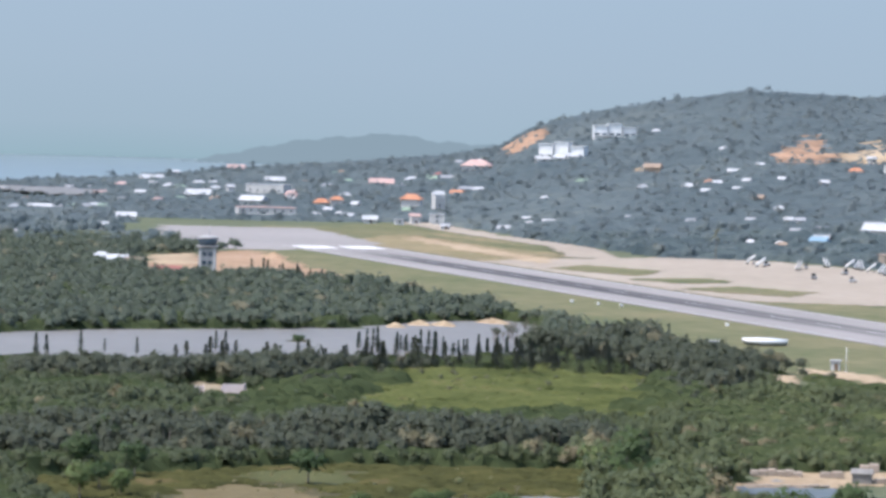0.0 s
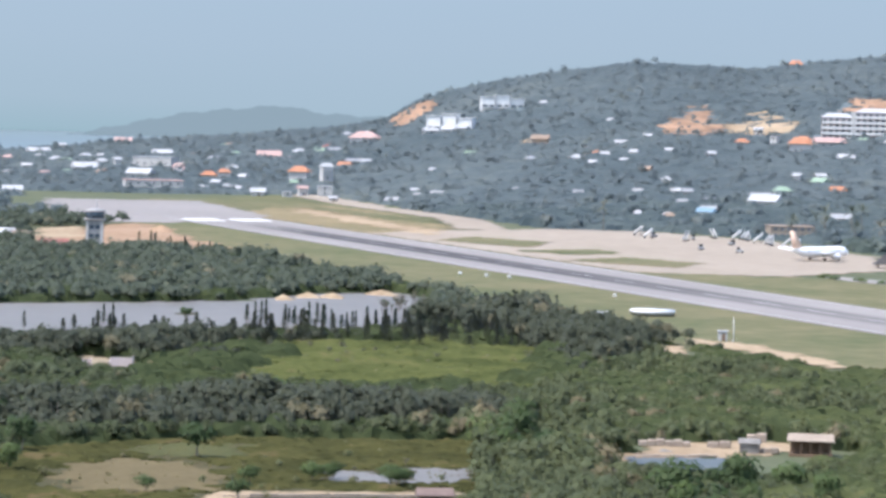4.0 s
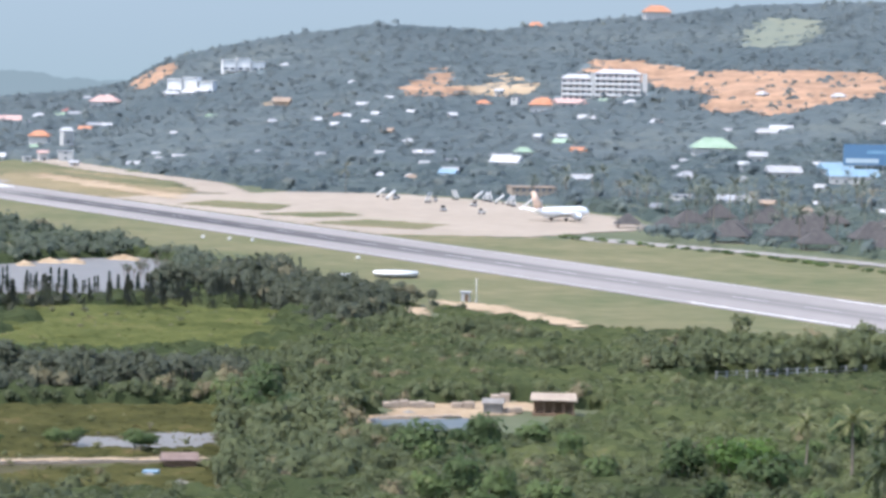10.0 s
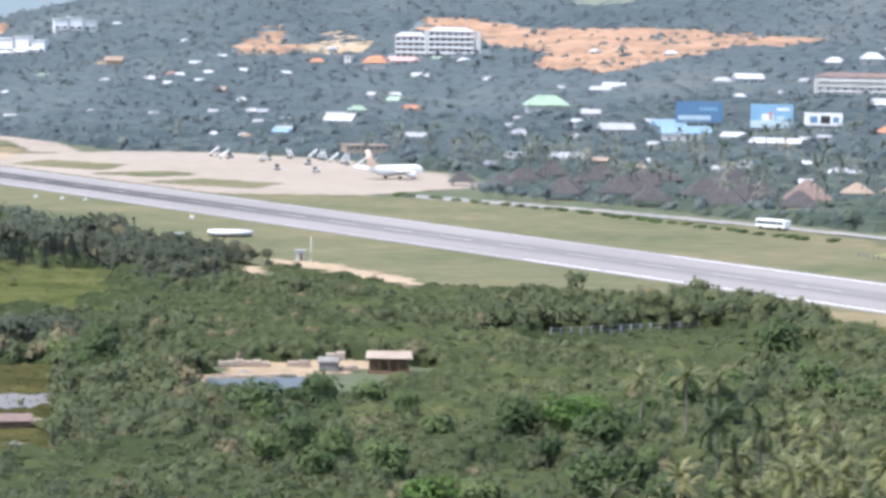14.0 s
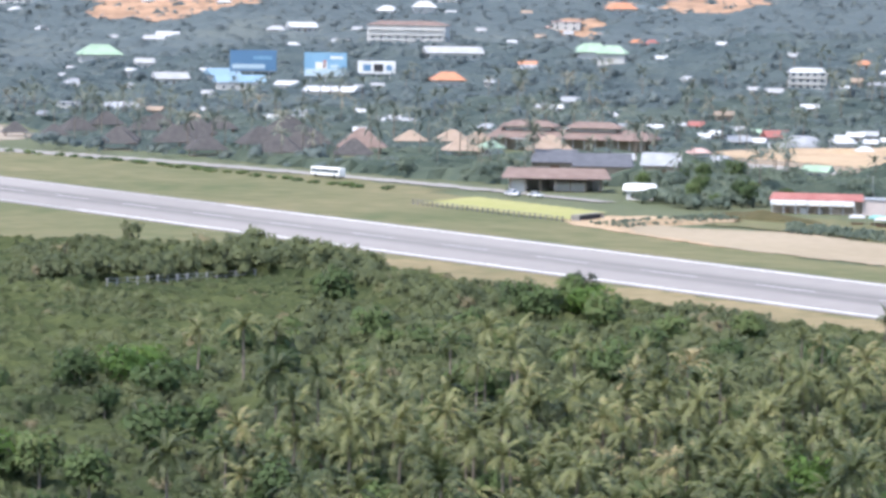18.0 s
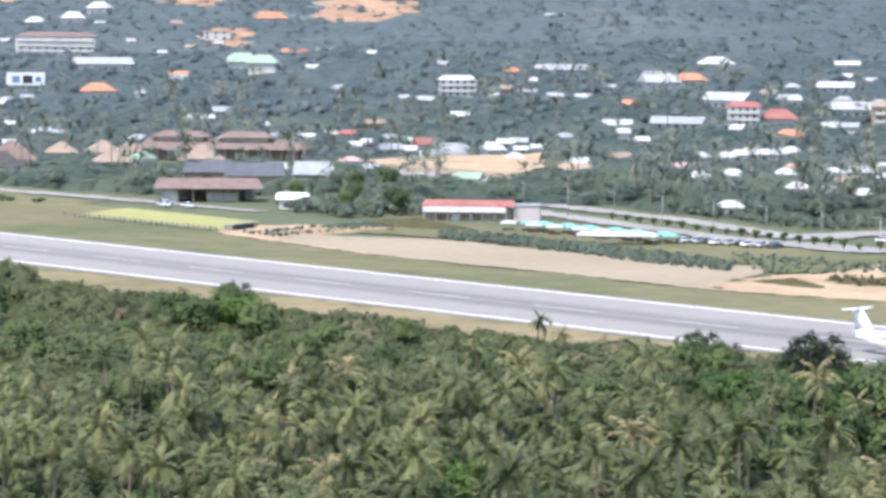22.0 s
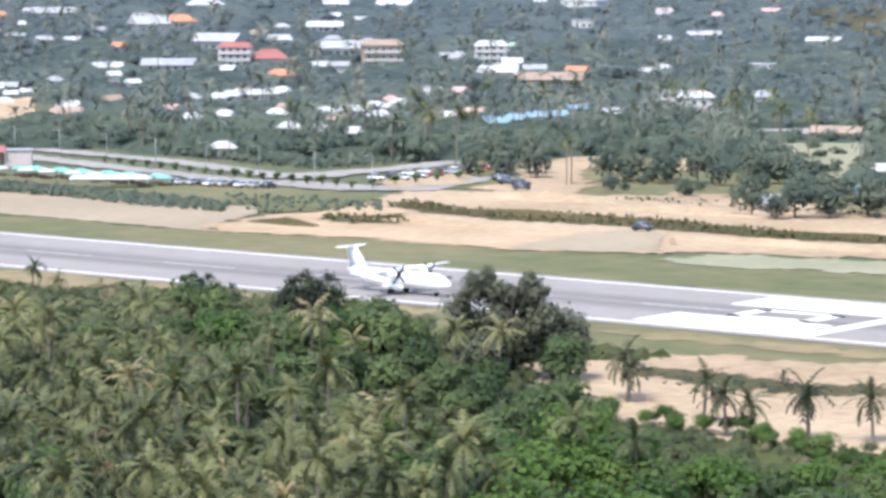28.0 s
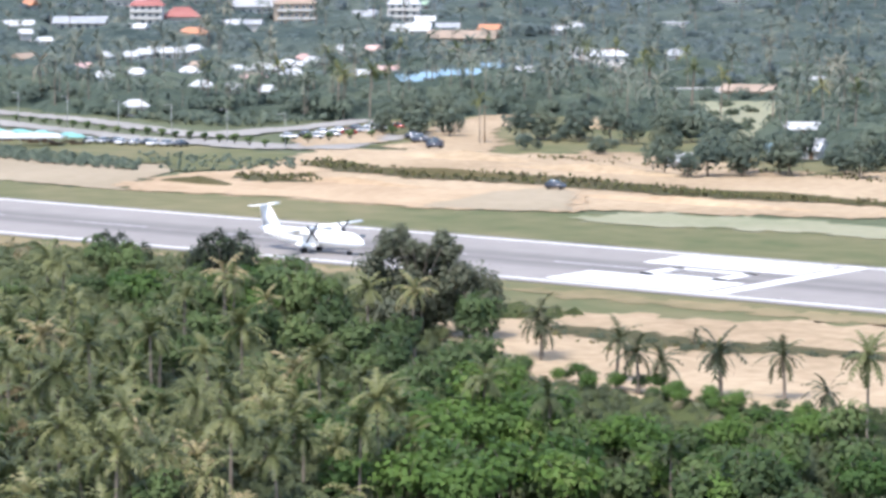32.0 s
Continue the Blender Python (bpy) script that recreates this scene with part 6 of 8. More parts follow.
for k, (hx, hy, hr) in enumerate(((-411, 146, 1.6), (-408, 151, 1.3), (-423, 155, 1.5), (-433, 154, 1.2), (-416, 149, 1.0), (-484, 256, 2.2), (-476, 292, 2.0), (-499, 224, 1.8), (-497, 212, 1.5), (-615, 219, 2.2))):
    mound("rubble_heap", hx, hy, hr, hr * 0.8, 0.35 + 0.1 * k % 0.3, M_SLATE, "small heap of pale rubble on rough ground")
for hx, hy, ha, hb in ((-899, 288, 5, 4), (-897, 295, 6, 4), (-911, 315, 8, 5), (-888, 277, 4, 3)):
    mound("sand_heap", hx, hy, ha, hb, 1.5, M_SAND, "pale sandy heap at the lagoon's end")
mound("islet", -829, 232, 4, 4, 0.6, M_MARSH, "low muddy islet in the lagoon")
mound("sand_heap", -474, 683, 5, 4, 4.5, M_SAND, "pale heap of sand beside trees")
mound("earth_bank", -842, 775, 30, 7, 3.0, M_OCHRE, "long terrace of bare orange earth")
mound("earth_bank", -622, 546, 22, 5, 2.4, M_MARSH, "low grassy mound at the field's edge")
mound("sand_berm", -622, 512, 5, 20, 1.3, M_SAND, "long pale berm of sand at the field's edge")
ob = thing("culvert", -640, 503, 0.3, 112, "dark concrete culvert mouth beside a grassy lot", "culvert")
# solid dark box stands for the shade inside the culvert
part("opening_shade", box(11, 1.0, 1.1), M_DARK, ob)
part("slab", box(12, 1.6, 0.3, 0, 0.3, 1.1), M_SLATE, ob)
for sx in (-6, 6):
    part("wing_wall", box(0.5, 2.4, 1.4, sx, 0.2, 0), M_SLATE, ob)
ob = thing("marsh_hut", -438.8, 160.6, 0, 75, "small hut with a rusty red-brown roof beside a wall", "hut")
part("wall", box(4.6, 3.0, 1.5), M_DOOR, ob)
part("roof", roof(4.8, 3.2, 0.9, 1.5, 0.95, 0.4), ROOFS["brown"], ob)
ob = thing("tarpaulin", -434.1, 154.6, 0.1, 60, "crumpled blue tarpaulin on rough ground", "tarpaulin")
part("sheet", box(2.4, 1.4, 0.5, 0, 0, 0, 0.15), ROOFS["blue"], ob)
mound("earth_bank", -448, 497, 12, 3, 1.6, M_MARSH, "low brown scrubby mound on bare earth")
mound("earth_heap", -1330, 360, 12, 5, 2.5, M_CLAY, "heap of orange earth on a building site")
mound("earth_bank", -345, 522, 32, 3.0, 1.3, M_OCHRE, "low graded bank of ochre earth")
mound("earth_bank", -425, 517, 26, 3.5, 1.2, M_OCHRE, "low graded bank of ochre earth")
mound("earth_bank", -400, 572, 30, 4.0, 1.5, M_SAND, "low bank of pale sandy earth")
mound("sand_heap", -445, 583, 22, 6, 1.8, M_SAND, "low heap of pale sand")
mound("earth_bank", -420, 545, 34, 2.5, 1.4, M_MARSH, "brown scrubby bank across bare earth")
mound("earth_bank", -335, 542, 40, 3.0, 1.3, M_MARSH, "green scrubby bank across bare earth")


# ---- bare slopes cut into the hill ----
def scar(poly, mat, text, cell=9):
    patch("bare_slope", poly, mat, 0.6, cell, 7, text, "earth")
    SCARS.append(poly)


SCARS = []
# haze is mixed into the green of this far clearing
M_HAZY = material("hazy_hill_meadow", (0.115, 0.134, 0.108), alt=(0.145, 0.152, 0.112), scale=0.01, fine=0.08)
SCAR_TEXT = "bare orange earth cut into the wooded slope"
scar([(-2004, 887), (-2103, 952), (-2132, 976), (-2146, 990), (-2093, 972), (-1985, 927), (-1884, 874), (-1899, 852)], M_SCAR, SCAR_TEXT, 6)
scar([(-1984, 928), (-2109, 1013), (-2039, 1006), (-1956, 972), (-1885, 918), (-1941, 912)], M_SAND, "pale bare ground among trees on the slope", 7)
scar([(-2080, 817), (-2029, 822), (-1950, 790), (-1996, 788)], M_SAND, "pale bare ground among trees on the slope", 7)
scar([(-2055, 1050), (-2110, 1085), (-1987, 1120), (-1880, 1115), (-1830, 1145), (-1780, 1150), (-1660, 1060), (-1605, 955), (-1690, 948), (-1770, 992), (-1927, 1040)], M_SCAR, SCAR_TEXT)
scar([(-1780, 1150), (-1700, 1180), (-1640, 1100), (-1670, 1060)], M_SCAR, SCAR_TEXT)
scar([(-2508, 866), (-2545, 892), (-2540, 905), (-2493, 908), (-2412, 878), (-2360, 846), (-2287, 815), (-2338, 820)], M_SCAR, SCAR_TEXT, 6)
scar([(-1690, 1250), (-1728, 1301), (-1690, 1315), (-1575, 1215), (-1560, 1190)], M_SCAR, SCAR_TEXT)
scar([(-1493, 1221), (-1639, 1350), (-1615, 1370), (-1560, 1375), (-1455, 1285), (-1405, 1195)], M_SCAR, SCAR_TEXT)
scar([(-1503, 1190), (-1541, 1225), (-1535, 1245), (-1480, 1200)], M_SCAR, SCAR_TEXT)
scar([(-2048, 1180), (-2183, 1252), (-2255, 1324), (-2215, 1345), (-2114, 1295), (-1991, 1198)], M_HAZY, "pale green clearing high on the wooded hill")
scar([(-774, 1206), (-849, 1323), (-880, 1430), (-700, 1430), (-700, 1196)], M_MARSH, "dry brown hillside clearing")
scar([(-1420, 1090), (-1480, 1140), (-1460, 1160), (-1390, 1100)], M_SCAR, SCAR_TEXT)

# ---- plants ----
rng = np.random.default_rng(7)


def leaf_crown(n, radius, depth, top, leaf, lumps=8, droop=-0.35, lift=0.45):
    """Loose leaf clumps on the outside of several lobes; returns (3n, 3) corners."""
    c = rng.normal(size=(lumps, 3))
    c /= np.linalg.norm(c, axis=1)[:, None]
    c *= (rng.random((lumps, 1)) ** 0.5) * np.array([radius * 0.68, radius * 0.68, depth * 0.62])
    lr = radius * rng.uniform(0.34, 0.56, lumps)
    k = rng.choice(lumps, n, p=lr ** 2 / (lr ** 2).sum())
    d = rng.normal(size=(n, 3))
    d[:, 2] = np.abs(d[:, 2]) * np.where(rng.random(n) < 0.78, 1, droop * 2)
    d /= np.linalg.norm(d, axis=1)[:, None]
    p = c[k] + d * (lr[k] * rng.uniform(0.82, 1.16, n))[:, None] * np.array([1, 1, min(1.0, depth / radius)])
    nrm = d + rng.normal(size=(n, 3)) * 0.30 + np.array([0, 0, 0.35])
    puff = d * 0.5 + p / np.array([radius, radius, depth]) * 0.55 + np.array([0, 0, lift])
    puff /= np.linalg.norm(puff, axis=1)[:, None]
    nrm /= np.linalg.norm(nrm, axis=1)[:, None]
    u = np.cross(nrm, rng.normal(size=(n, 3)))
    u /= np.linalg.norm(u, axis=1)[:, None]
    w = np.cross(nrm, u)
    s = leaf * rng.uniform(0.6, 1.35, n)[:, None]
    p[:, 2] += top - depth * 0.98
    a = p + u * s
    b = p - u * s * 0.5 + w * s * rng.uniform(0.6, 1.0, (n, 1))
    e = p - u * s * 0.5 - w * s * rng.uniform(0.6, 1.0, (n, 1))
    return np.concatenate([np.stack([a, b, e], 1).reshape(-1, 3), np.repeat(puff, 3, 0)], 1)


def filled(crown, radius, depth, top, sides=7, rings=2, lift=0.8):
    """Adds the dense twig mass that closes the inside of a crown under its leaves."""
    a = np.arange(sides) * 6.283 / sides + rng.random()
    R = []
    for k in range(rings + 1):
        e = 1.35 * k / rings - 0.25
        rr = radius * math.cos(e) * rng.uniform(0.82, 1.12, sides)
        R.append(np.stack([rr * np.cos(a), rr * np.sin(a), top - depth * 0.98 + depth * math.sin(e) * rng.uniform(0.86, 1.08, sides)], -1))
    tip = np.array([0, 0, top - depth * 0.98 + depth * 0.98])
    tri = []
    for j in range(sides):
        q = (j + 1) % sides
        for k in range(rings):
            tri += [R[k][j], R[k][q], R[k + 1][q], R[k][j], R[k + 1][q], R[k + 1][j]]
        tri += [R[rings][j], R[rings][q], tip]
    v = np.array(tri)
    n = (v - np.array([0, 0, top - depth])) / np.array([radius, radius, depth]) + np.array([0, 0, lift])
    n /= np.linalg.norm(n, axis=1)[:, None]
    return np.concatenate([crown, np.concatenate([v, n], 1)])


def cone_crown(n, radius, height, leaf):
    """Feathery pointed crown of a casuarina."""
    h = rng.random(n) ** 0.8
    a = rng.random(n) * 6.283
    rad = radius * (1 - h) ** 0.8 * (0.75 + 0.35 * np.sin(h * 30 + a * 2)) * rng.uniform(0.55, 1.05, n) + 0.12
    p = np.stack([rad * np.cos(a), rad * np.sin(a), height * (0.12 + 0.88 * h)], -1)
    out = np.stack([np.cos(a), np.sin(a), 0.9 + 0 * a], -1)
    out /= np.linalg.norm(out, axis=1)[:, None]
    side = np.stack([-np.sin(a), np.cos(a), 0 * a], -1)
    s = leaf * rng.uniform(0.6, 1.3, (n, 1))
    puff = np.stack([np.cos(a), np.sin(a), 0.45 + 0 * a], -1)
    puff /= np.linalg.norm(puff, axis=1)[:, None]
    v = np.stack([p + out * s * 1.1, p + side * s * 0.6 - out * s * 0.5, p - side * s * 0.6 - out * s * 0.5], 1).reshape(-1, 3)
    return np.concatenate([v, np.repeat(puff, 3, 0)], 1)


def palm_crown(fronds, nodes, length, top, fine=False):
    """Arching feathered fronds with separate leaflets."""
    tri = []
    for i in range(fronds):
        az, e0 = i * 2.4 + rng.uniform(-0.3, 0.3), radians(rng.uniform(-40, 80))
        droop, ln = radians(rng.uniform(55, 100)), length * rng.uniform(0.8, 1.15)
        pos, pts = np.zeros(3), []
        for k in range(nodes + 1):
            pts.append(pos.copy())
            e = e0 - droop * (k / nodes) ** 1.2
            pos = pos + ln / nodes * np.array([math.cos(az) * math.cos(e), math.sin(az) * math.cos(e), math.sin(e)])
        side = np.array([-math.sin(az), math.cos(az), 0])
        for k in range(nodes):
            wide = ln * (0.15 if fine else 0.18) * math.sin(3.14 * (0.16 + 0.8 * k / nodes)) + 0.12
            fwd = (pts[k + 1] - pts[k]) * 0.9
            for sg in (1, -1):
                tip = (pts[k] + pts[k + 1]) / 2 + side * sg * wide + fwd + np.array([0, 0, -wide * (rng.uniform(0.1, 0.5) if fine else rng.uniform(0.35, 0.75))])
                tri += [pts[k], pts[k + 1], tip]
    return np.array(tri) + np.array([0, 0, top])


def stem(height, r0, r1, lean=0.0, sides=5, rings=4):
    """Tapered, slightly bent trunk as loose triangles."""
    a = np.arange(sides) * 6.283 / sides
    R = []
    for k in range(rings + 1):
        f = k / rings
        r = r0 + (r1 - r0) * f ** 0.7
        R.append(np.stack([r * np.cos(a) + lean * f * f, r * np.sin(a), 0 * a + height * f], -1))
    out = []
    for k in range(rings):
        for j in range(sides):
            q = (j + 1) % sides
            out += [R[k][j], R[k][q], R[k + 1][q], R[k][j], R[k + 1][q], R[k + 1][j]]
    return np.array(out)


def plant(templates, x, y, z, size, tint, lean_z=None):
    """Merged copies of templates at many places: corners and tint."""
    which = rng.integers(0, len(templates), len(x))
    ang = rng.random(len(x)) * 6.283
    vs, ts = [], []
    for i, t in enumerate(templates):
        m = which == i
        if not m.any():
            continue
        c, s = np.cos(ang[m])[:, None], np.sin(ang[m])[:, None]
        k = size[m][:, None]
        kz = k if lean_z is None else lean_z[m][:, None]
        X = (t[None, :, 0] * c - t[None, :, 1] * s) * k + x[m][:, None]
        Y = (t[None, :, 0] * s + t[None, :, 1] * c) * k + y[m][:, None]
        Z = t[None, :, 2] * kz + z[m][:, None]
        cols = [X, Y, Z]
        if t.shape[1] == 6:
            cols += [t[None, :, 3] * c - t[None, :, 4] * s, t[None, :, 3] * s + t[None, :, 4] * c, t[None, :, 5] + 0 * X]
        vs.append(np.stack(cols, -1).reshape(-1, len(cols)))
        ts.append(np.repeat(tint[m], len(t)))
    return np.concatenate(vs), np.concatenate(ts)


def scatter(az0, az1, r0, r1, gap):
    """Jittered grid of points in a sector round the viewpoint."""
    a0, a1 = radians(az0), radians(az1)
    xs = [r * math.sin(a) for r in (r0, r1) for a in (a0, a1, (a0 + a1) / 2)]
    ys = [r * math.cos(a) for r in (r0, r1) for a in (a0, a1, (a0 + a1) / 2)]
    gx, gy = np.meshgrid(np.arange(min(xs), max(xs), gap), np.arange(min(ys), max(ys), gap))
    x = gx.ravel() + rng.uniform(-0.48, 0.48, gx.size) * gap
    y = gy.ravel() + rng.uniform(-0.48, 0.48, gx.size) * gap
    r, az = np.hypot(x, y), np.degrees(np.arctan2(x, y))
    m = (r > r0) & (r < r1) & (az > az0) & (az < az1)
    return x[m], y[m]


def cloud(x, y, size, seed=0.0):
    """Smooth variation between about 0 and 1."""
    s = 6.283 / size
    v = np.sin(x * s + seed + 1.7 * np.sin(y * s * 0.6)) + np.sin(y * s * 1.3 - seed + 1.4 * np.sin(x * s * 0.7)) + 0.5 * np.sin((x + y) * s * 2.3 + seed * 2)
    return 0.5 + v / 5.0


BACK_X = (-2600, -1840, -1795, -1500, -1385, -1371, -1274, -1198, -1150, -1068, -990, -913, -866, -822, -782, -740, -690, -657, -600, -545, -520, -500, -440, -390, -320, -240, -100)
BACK_Y = (390, 400, 582, 568, 560, 612, 632, 618, 616, 582, 532, 548, 556, 560, 565, 585, 592, 648, 634, 660, 715, 706, 667, 654, 656, 650, 640)
OPEN = [FIELD, [(-496, 706), (-503, 730), (-472, 685), (-471, 672)], TERRACE, LOT, [(-683, 160), (-696, 172), (-683, 180), (-652, 172), (-640, 157)], [(-703, 309), (-722, 323), (-713, 327), (-680, 314), (-674, 302)], [(-738, 336), (-726, 348), (-650, 346), (-640, 330), (-704, 330)], [(-1366, 334), (-1343, 300), (-1255, 285), (-1262, 312)], [(-2447, 444), (-2392, 473), (-2322, 493), (-2157, 458), (-2238, 430), (-2268, 412)], LAGOON, STRIP_NEAR, SAND_NEAR, CLAY_YARD, [(-486, 206), (-512, 226), (-512, 252), (-482, 254), (-460, 226), (-466, 208)], [(-1750, 365), (-1750, 480), (-1400, 480), (-1400, 345)]]


def free(x, y):
    m = np.ones(len(x), bool)
    wx, wy = wobble(x, y, 2.0, 31.0)
    for p in OPEN:
        m &= ~inside(p, x + wx, y + wy)
    for p in SCARS:
        m &= ~inside(p, x + wx * 3, y + wy * 3) | (rng.random(len(x)) < 0.14 + 0.5 * (cloud(x, y, 55, 6.0) > 0.68))
    back = np.interp(x, BACK_X, BACK_Y)
    m &= ~((y > 398) & (y < back + wy))
    for cx, cy, cr in CLEAR:
        d = math.hypot(cx, cy)
        ux, uy = cx / d, cy / d
        along, across = (cx - x) * ux + (cy - y) * uy, np.abs((cx - x) * uy - (cy - y) * ux)
        m &= ~((across < cr * 0.92) & (along > -cr) & (along < cr + 2.5))
    return m


EDGE = [(-775, 322), (-655, 342), (-590, 372), (-555, 345), (-600, 312), (-660, 300), (-740, 305)]
POND_RIM = [(-482, 203), (-500, 224), (-492, 250), (-445, 222), (-448, 198)]
ROUGH = [(-534, 300), (-538, 345), (-505, 345), (-452, 318), (-460, 290), (-520, 288)]
MEADOW_RIM = [(-640, 165), (-700, 195), (-728, 228), (-748, 285), (-690, 290), (-628, 268), (-590, 232), (-580, 195), (-596, 160)]
DARK_WOOD = [(-748, 221), (-779, 270), (-824, 325), (-793, 337), (-745, 341), (-689, 316), (-676, 299), (-640, 268), (-699, 266), (-707, 245), (-698, 223), (-690, 205)]
HUT_ZONE = [(-1130, 560), (-1110, 665), (-1010, 705), (-880, 735), (-850, 640), (-870, 575), (-960, 545)]
LAGOON_RIM = [(-700, 110), (-770, 110), (-800, 240), (-765, 285), (-735, 275), (-722, 200)]


def seen(x, y):
    """Lower growth on the open side of houses and bungalows."""
    k = np.ones(len(x))
    for cx, cy, cr in CLEAR:
        d = math.hypot(cx, cy)
        if 620 < d < 1680 and cy > 560:
            ux, uy = cx / d, cy / d
            along, across = (cx - x) * ux + (cy - y) * uy, np.abs((cx - x) * uy - (cy - y) * ux)
            k = np.where((across < cr * 0.9) & (along > -cr) & (along < 46), np.minimum(k, np.interp(along, (6, 46), (0.3, 0.85))), k)
    return k


ZONES = (([(-520, 196), (-534, 228), (-481, 208), (-400, 171), (-404, 154)], 1.35, 0.40), ([(-518, 272), (-499, 311), (-459, 302), (-409, 255), (-402, 211), (-450, 222)], 0.82, 0.55),
         ([(-608, 260), (-640, 340), (-501, 270), (-520, 225)], 0.85, 0.5), ([(-657, 300), (-649, 339), (-620, 387), (-524, 327), (-522, 301), (-554, 258)], 1.05, 0.2))


def make_woods():
    near = [filled(leaf_crown(n, 2.3, 2.1, 4.8, 0.31, 9, -0.3, 0.65), 1.25, 1.3, 3.8) for n in (165, 150, 175, 160)]
    mid = [filled(leaf_crown(n, 2.2, 2.3, 5.4, 0.42, 8, -0.3, 0.7), 1.2, 1.4, 4.3, 6) for n in (86, 80, 92, 84)]
    low = [filled(leaf_crown(n, 3.9, 3.0, 6.8, 0.72, 9, -0.2, 0.75), 2.2, 1.9, 5.5, 6) for n in (64, 60, 70)]
    shore = [filled(leaf_crown(n, 2.9, 2.2, 5.0, 0.68, 7, -0.2, 0.8), 1.7, 1.5, 4.1, 6) for n in (44, 40, 48)]
    garden = [filled(leaf_crown(n, 3.6, 3.0, 6.6, 0.55, 9, -0.3, 0.65), 2.0, 1.8, 5.3, 6) for n in (140, 130, 150)]
    far = [leaf_crown(n, 4.2, 2.0, 6.6, 1.05, 8, -0.05, 1.5) for n in (20, 18, 22)]
    palm = [palm_crown(19, 5, 2.9, 9.0) for _ in range(4)]
    palm_low = [palm_crown(11, 3, 4.0, 10.5) for _ in range(3)]
    trunk = [stem(9.0, 0.24, 0.15, rng.uniform(-0.5, 0.5), 4, 2) for _ in range(3)]
    pine = [cone_crown(n, 2.2, 8.2, 0.46) for n in (190, 170)]

    def swells(X, Y, pitch):
        """Rounded tops of crowns that stand closely: height and tint."""
        jit = np.random.default_rng(3).random((800, 800, 3))
        bx, by = np.floor(X / pitch).astype(int), np.floor(Y / pitch).astype(int)
        H, T = np.zeros(X.shape), np.zeros(X.shape)
        for dx in (-1, 0, 1):
            for dy in (-1, 0, 1):
                q = jit[(bx + dx) % 800, (by + dy) % 800]
                px, py = (bx + dx + q[..., 0]) * pitch, (by + dy + q[..., 1]) * pitch
                rad = pitch * (0.55 + 0.5 * q[..., 2])
                h = (0.7 + 0.6 * q[..., 2]) * np.sqrt(np.clip(1 - ((X - px) ** 2 + (Y - py) ** 2) / rad ** 2, 0, 1))
                T = np.where(h > H, q[..., 0] * 0.4 + q[..., 1] * 0.3, T)
                H = np.maximum(H, h)
        return H, T

    def canopy(name, x0, x1, y0, y1, cell, pitch, where, height, tinted, mat, label, ragged=0.6):
        """A closed thicket over all free ground: one uneven sheet with a swell for each bush or crown."""
        X, Y = np.meshgrid(np.arange(x0, x1, cell), np.arange(y0, y1, cell), indexing="ij")
        jx, jy = wobble(X, Y, cell * 0.2, cell * 3.7)
        X, Y = X + jx, Y + jy
        H, T = swells(X, Y, pitch)
        cx, cy = X[:-1, :-1].ravel() + cell / 2, Y[:-1, :-1].ravel() + cell / 2
        k = np.flatnonzero(where(cx, cy))
        k = k[free(cx[k], cy[k]) & (relief(cx[k], cy[k]) > -1.0)]
        face = np.zeros(cx.size)
        face[k] = 1
        full = np.zeros((X.shape[0] + 1, X.shape[1] + 1))
        full[1:-1, 1:-1] = face.reshape(X.shape[0] - 1, -1)
        whole = full[:-1, :-1] * full[1:, :-1] * full[:-1, 1:] * full[1:, 1:]
        soft = full[1:, 1:].copy()
        for _ in range(2):
            soft = (soft + np.roll(soft, 1, 0) + np.roll(soft, -1, 0) + np.roll(soft, 1, 1) + np.roll(soft, -1, 1)) / 5
        shake = np.random.default_rng(5).uniform(-0.5, 0.5, (3,) + X.shape) * cell
        Z = relief(X, Y) + np.where(whole > 0, height(X, Y, H) * np.clip(soft * 1.6 - 0.6, 0.1, 1) + shake[2] * ragged, -0.5)
        X, Y = X + shake[0] * 0.8, Y + shake[1] * 0.8
        idx = np.arange(X.size).reshape(X.shape)
        quad = np.stack([idx[:-1, :-1], idx[1:, :-1], idx[1:, 1:], idx[:-1, 1:]], -1).reshape(-1, 4)[k]
        used, inv = np.unique(quad.ravel(), return_inverse=True)
        me = mesh_from(name, np.stack([X.ravel(), Y.ravel(), Z.ravel()], -1)[used].tolist(), inv.reshape(-1, 4).tolist(), mat)
        me.attributes.new("tint", "FLOAT", "POINT").data.foreach_set("value", np.ascontiguousarray(np.clip(tinted(X, Y, T), 0, 0.8).ravel()[used], np.float32))
        tagged(new(name, me), label, "wood", kind="stuff")

    def polar(x, y):
        return np.hypot(x, y), np.degrees(np.arctan2(x, y))

    def in_meadow(x, y):
        wx, wy = wobble(x, y, 9.0, 52.0)
        return inside(CLEARING, x + wx, y + wy)

    def in_scrub(x, y):
        r, a = polar(x, y)
        return (y < 396) & (r > 270) & (r < 1150) & (a > -84) & (a < -27) & ~inside(MARSH, x, y) & ~in_meadow(x, y)

    def scrub_height(x, y, h):
        r, a = polar(x, y)
        k = np.where((a > -62) & (r < 430), 0.35, 1.0) * np.where(inside(ROUGH, x, y) | inside(POND_RIM, x, y), 0.25, 1.0) * np.where((a > -39.5) & (r > 300), 0.4, 1.0)
        k = k * np.where(inside(EDGE, x, y), 0.5, 1.0)
        return 0.2 + k * (0.3 + 1.5 * h + 0.9 * cloud(x, y, 60, 1.0))

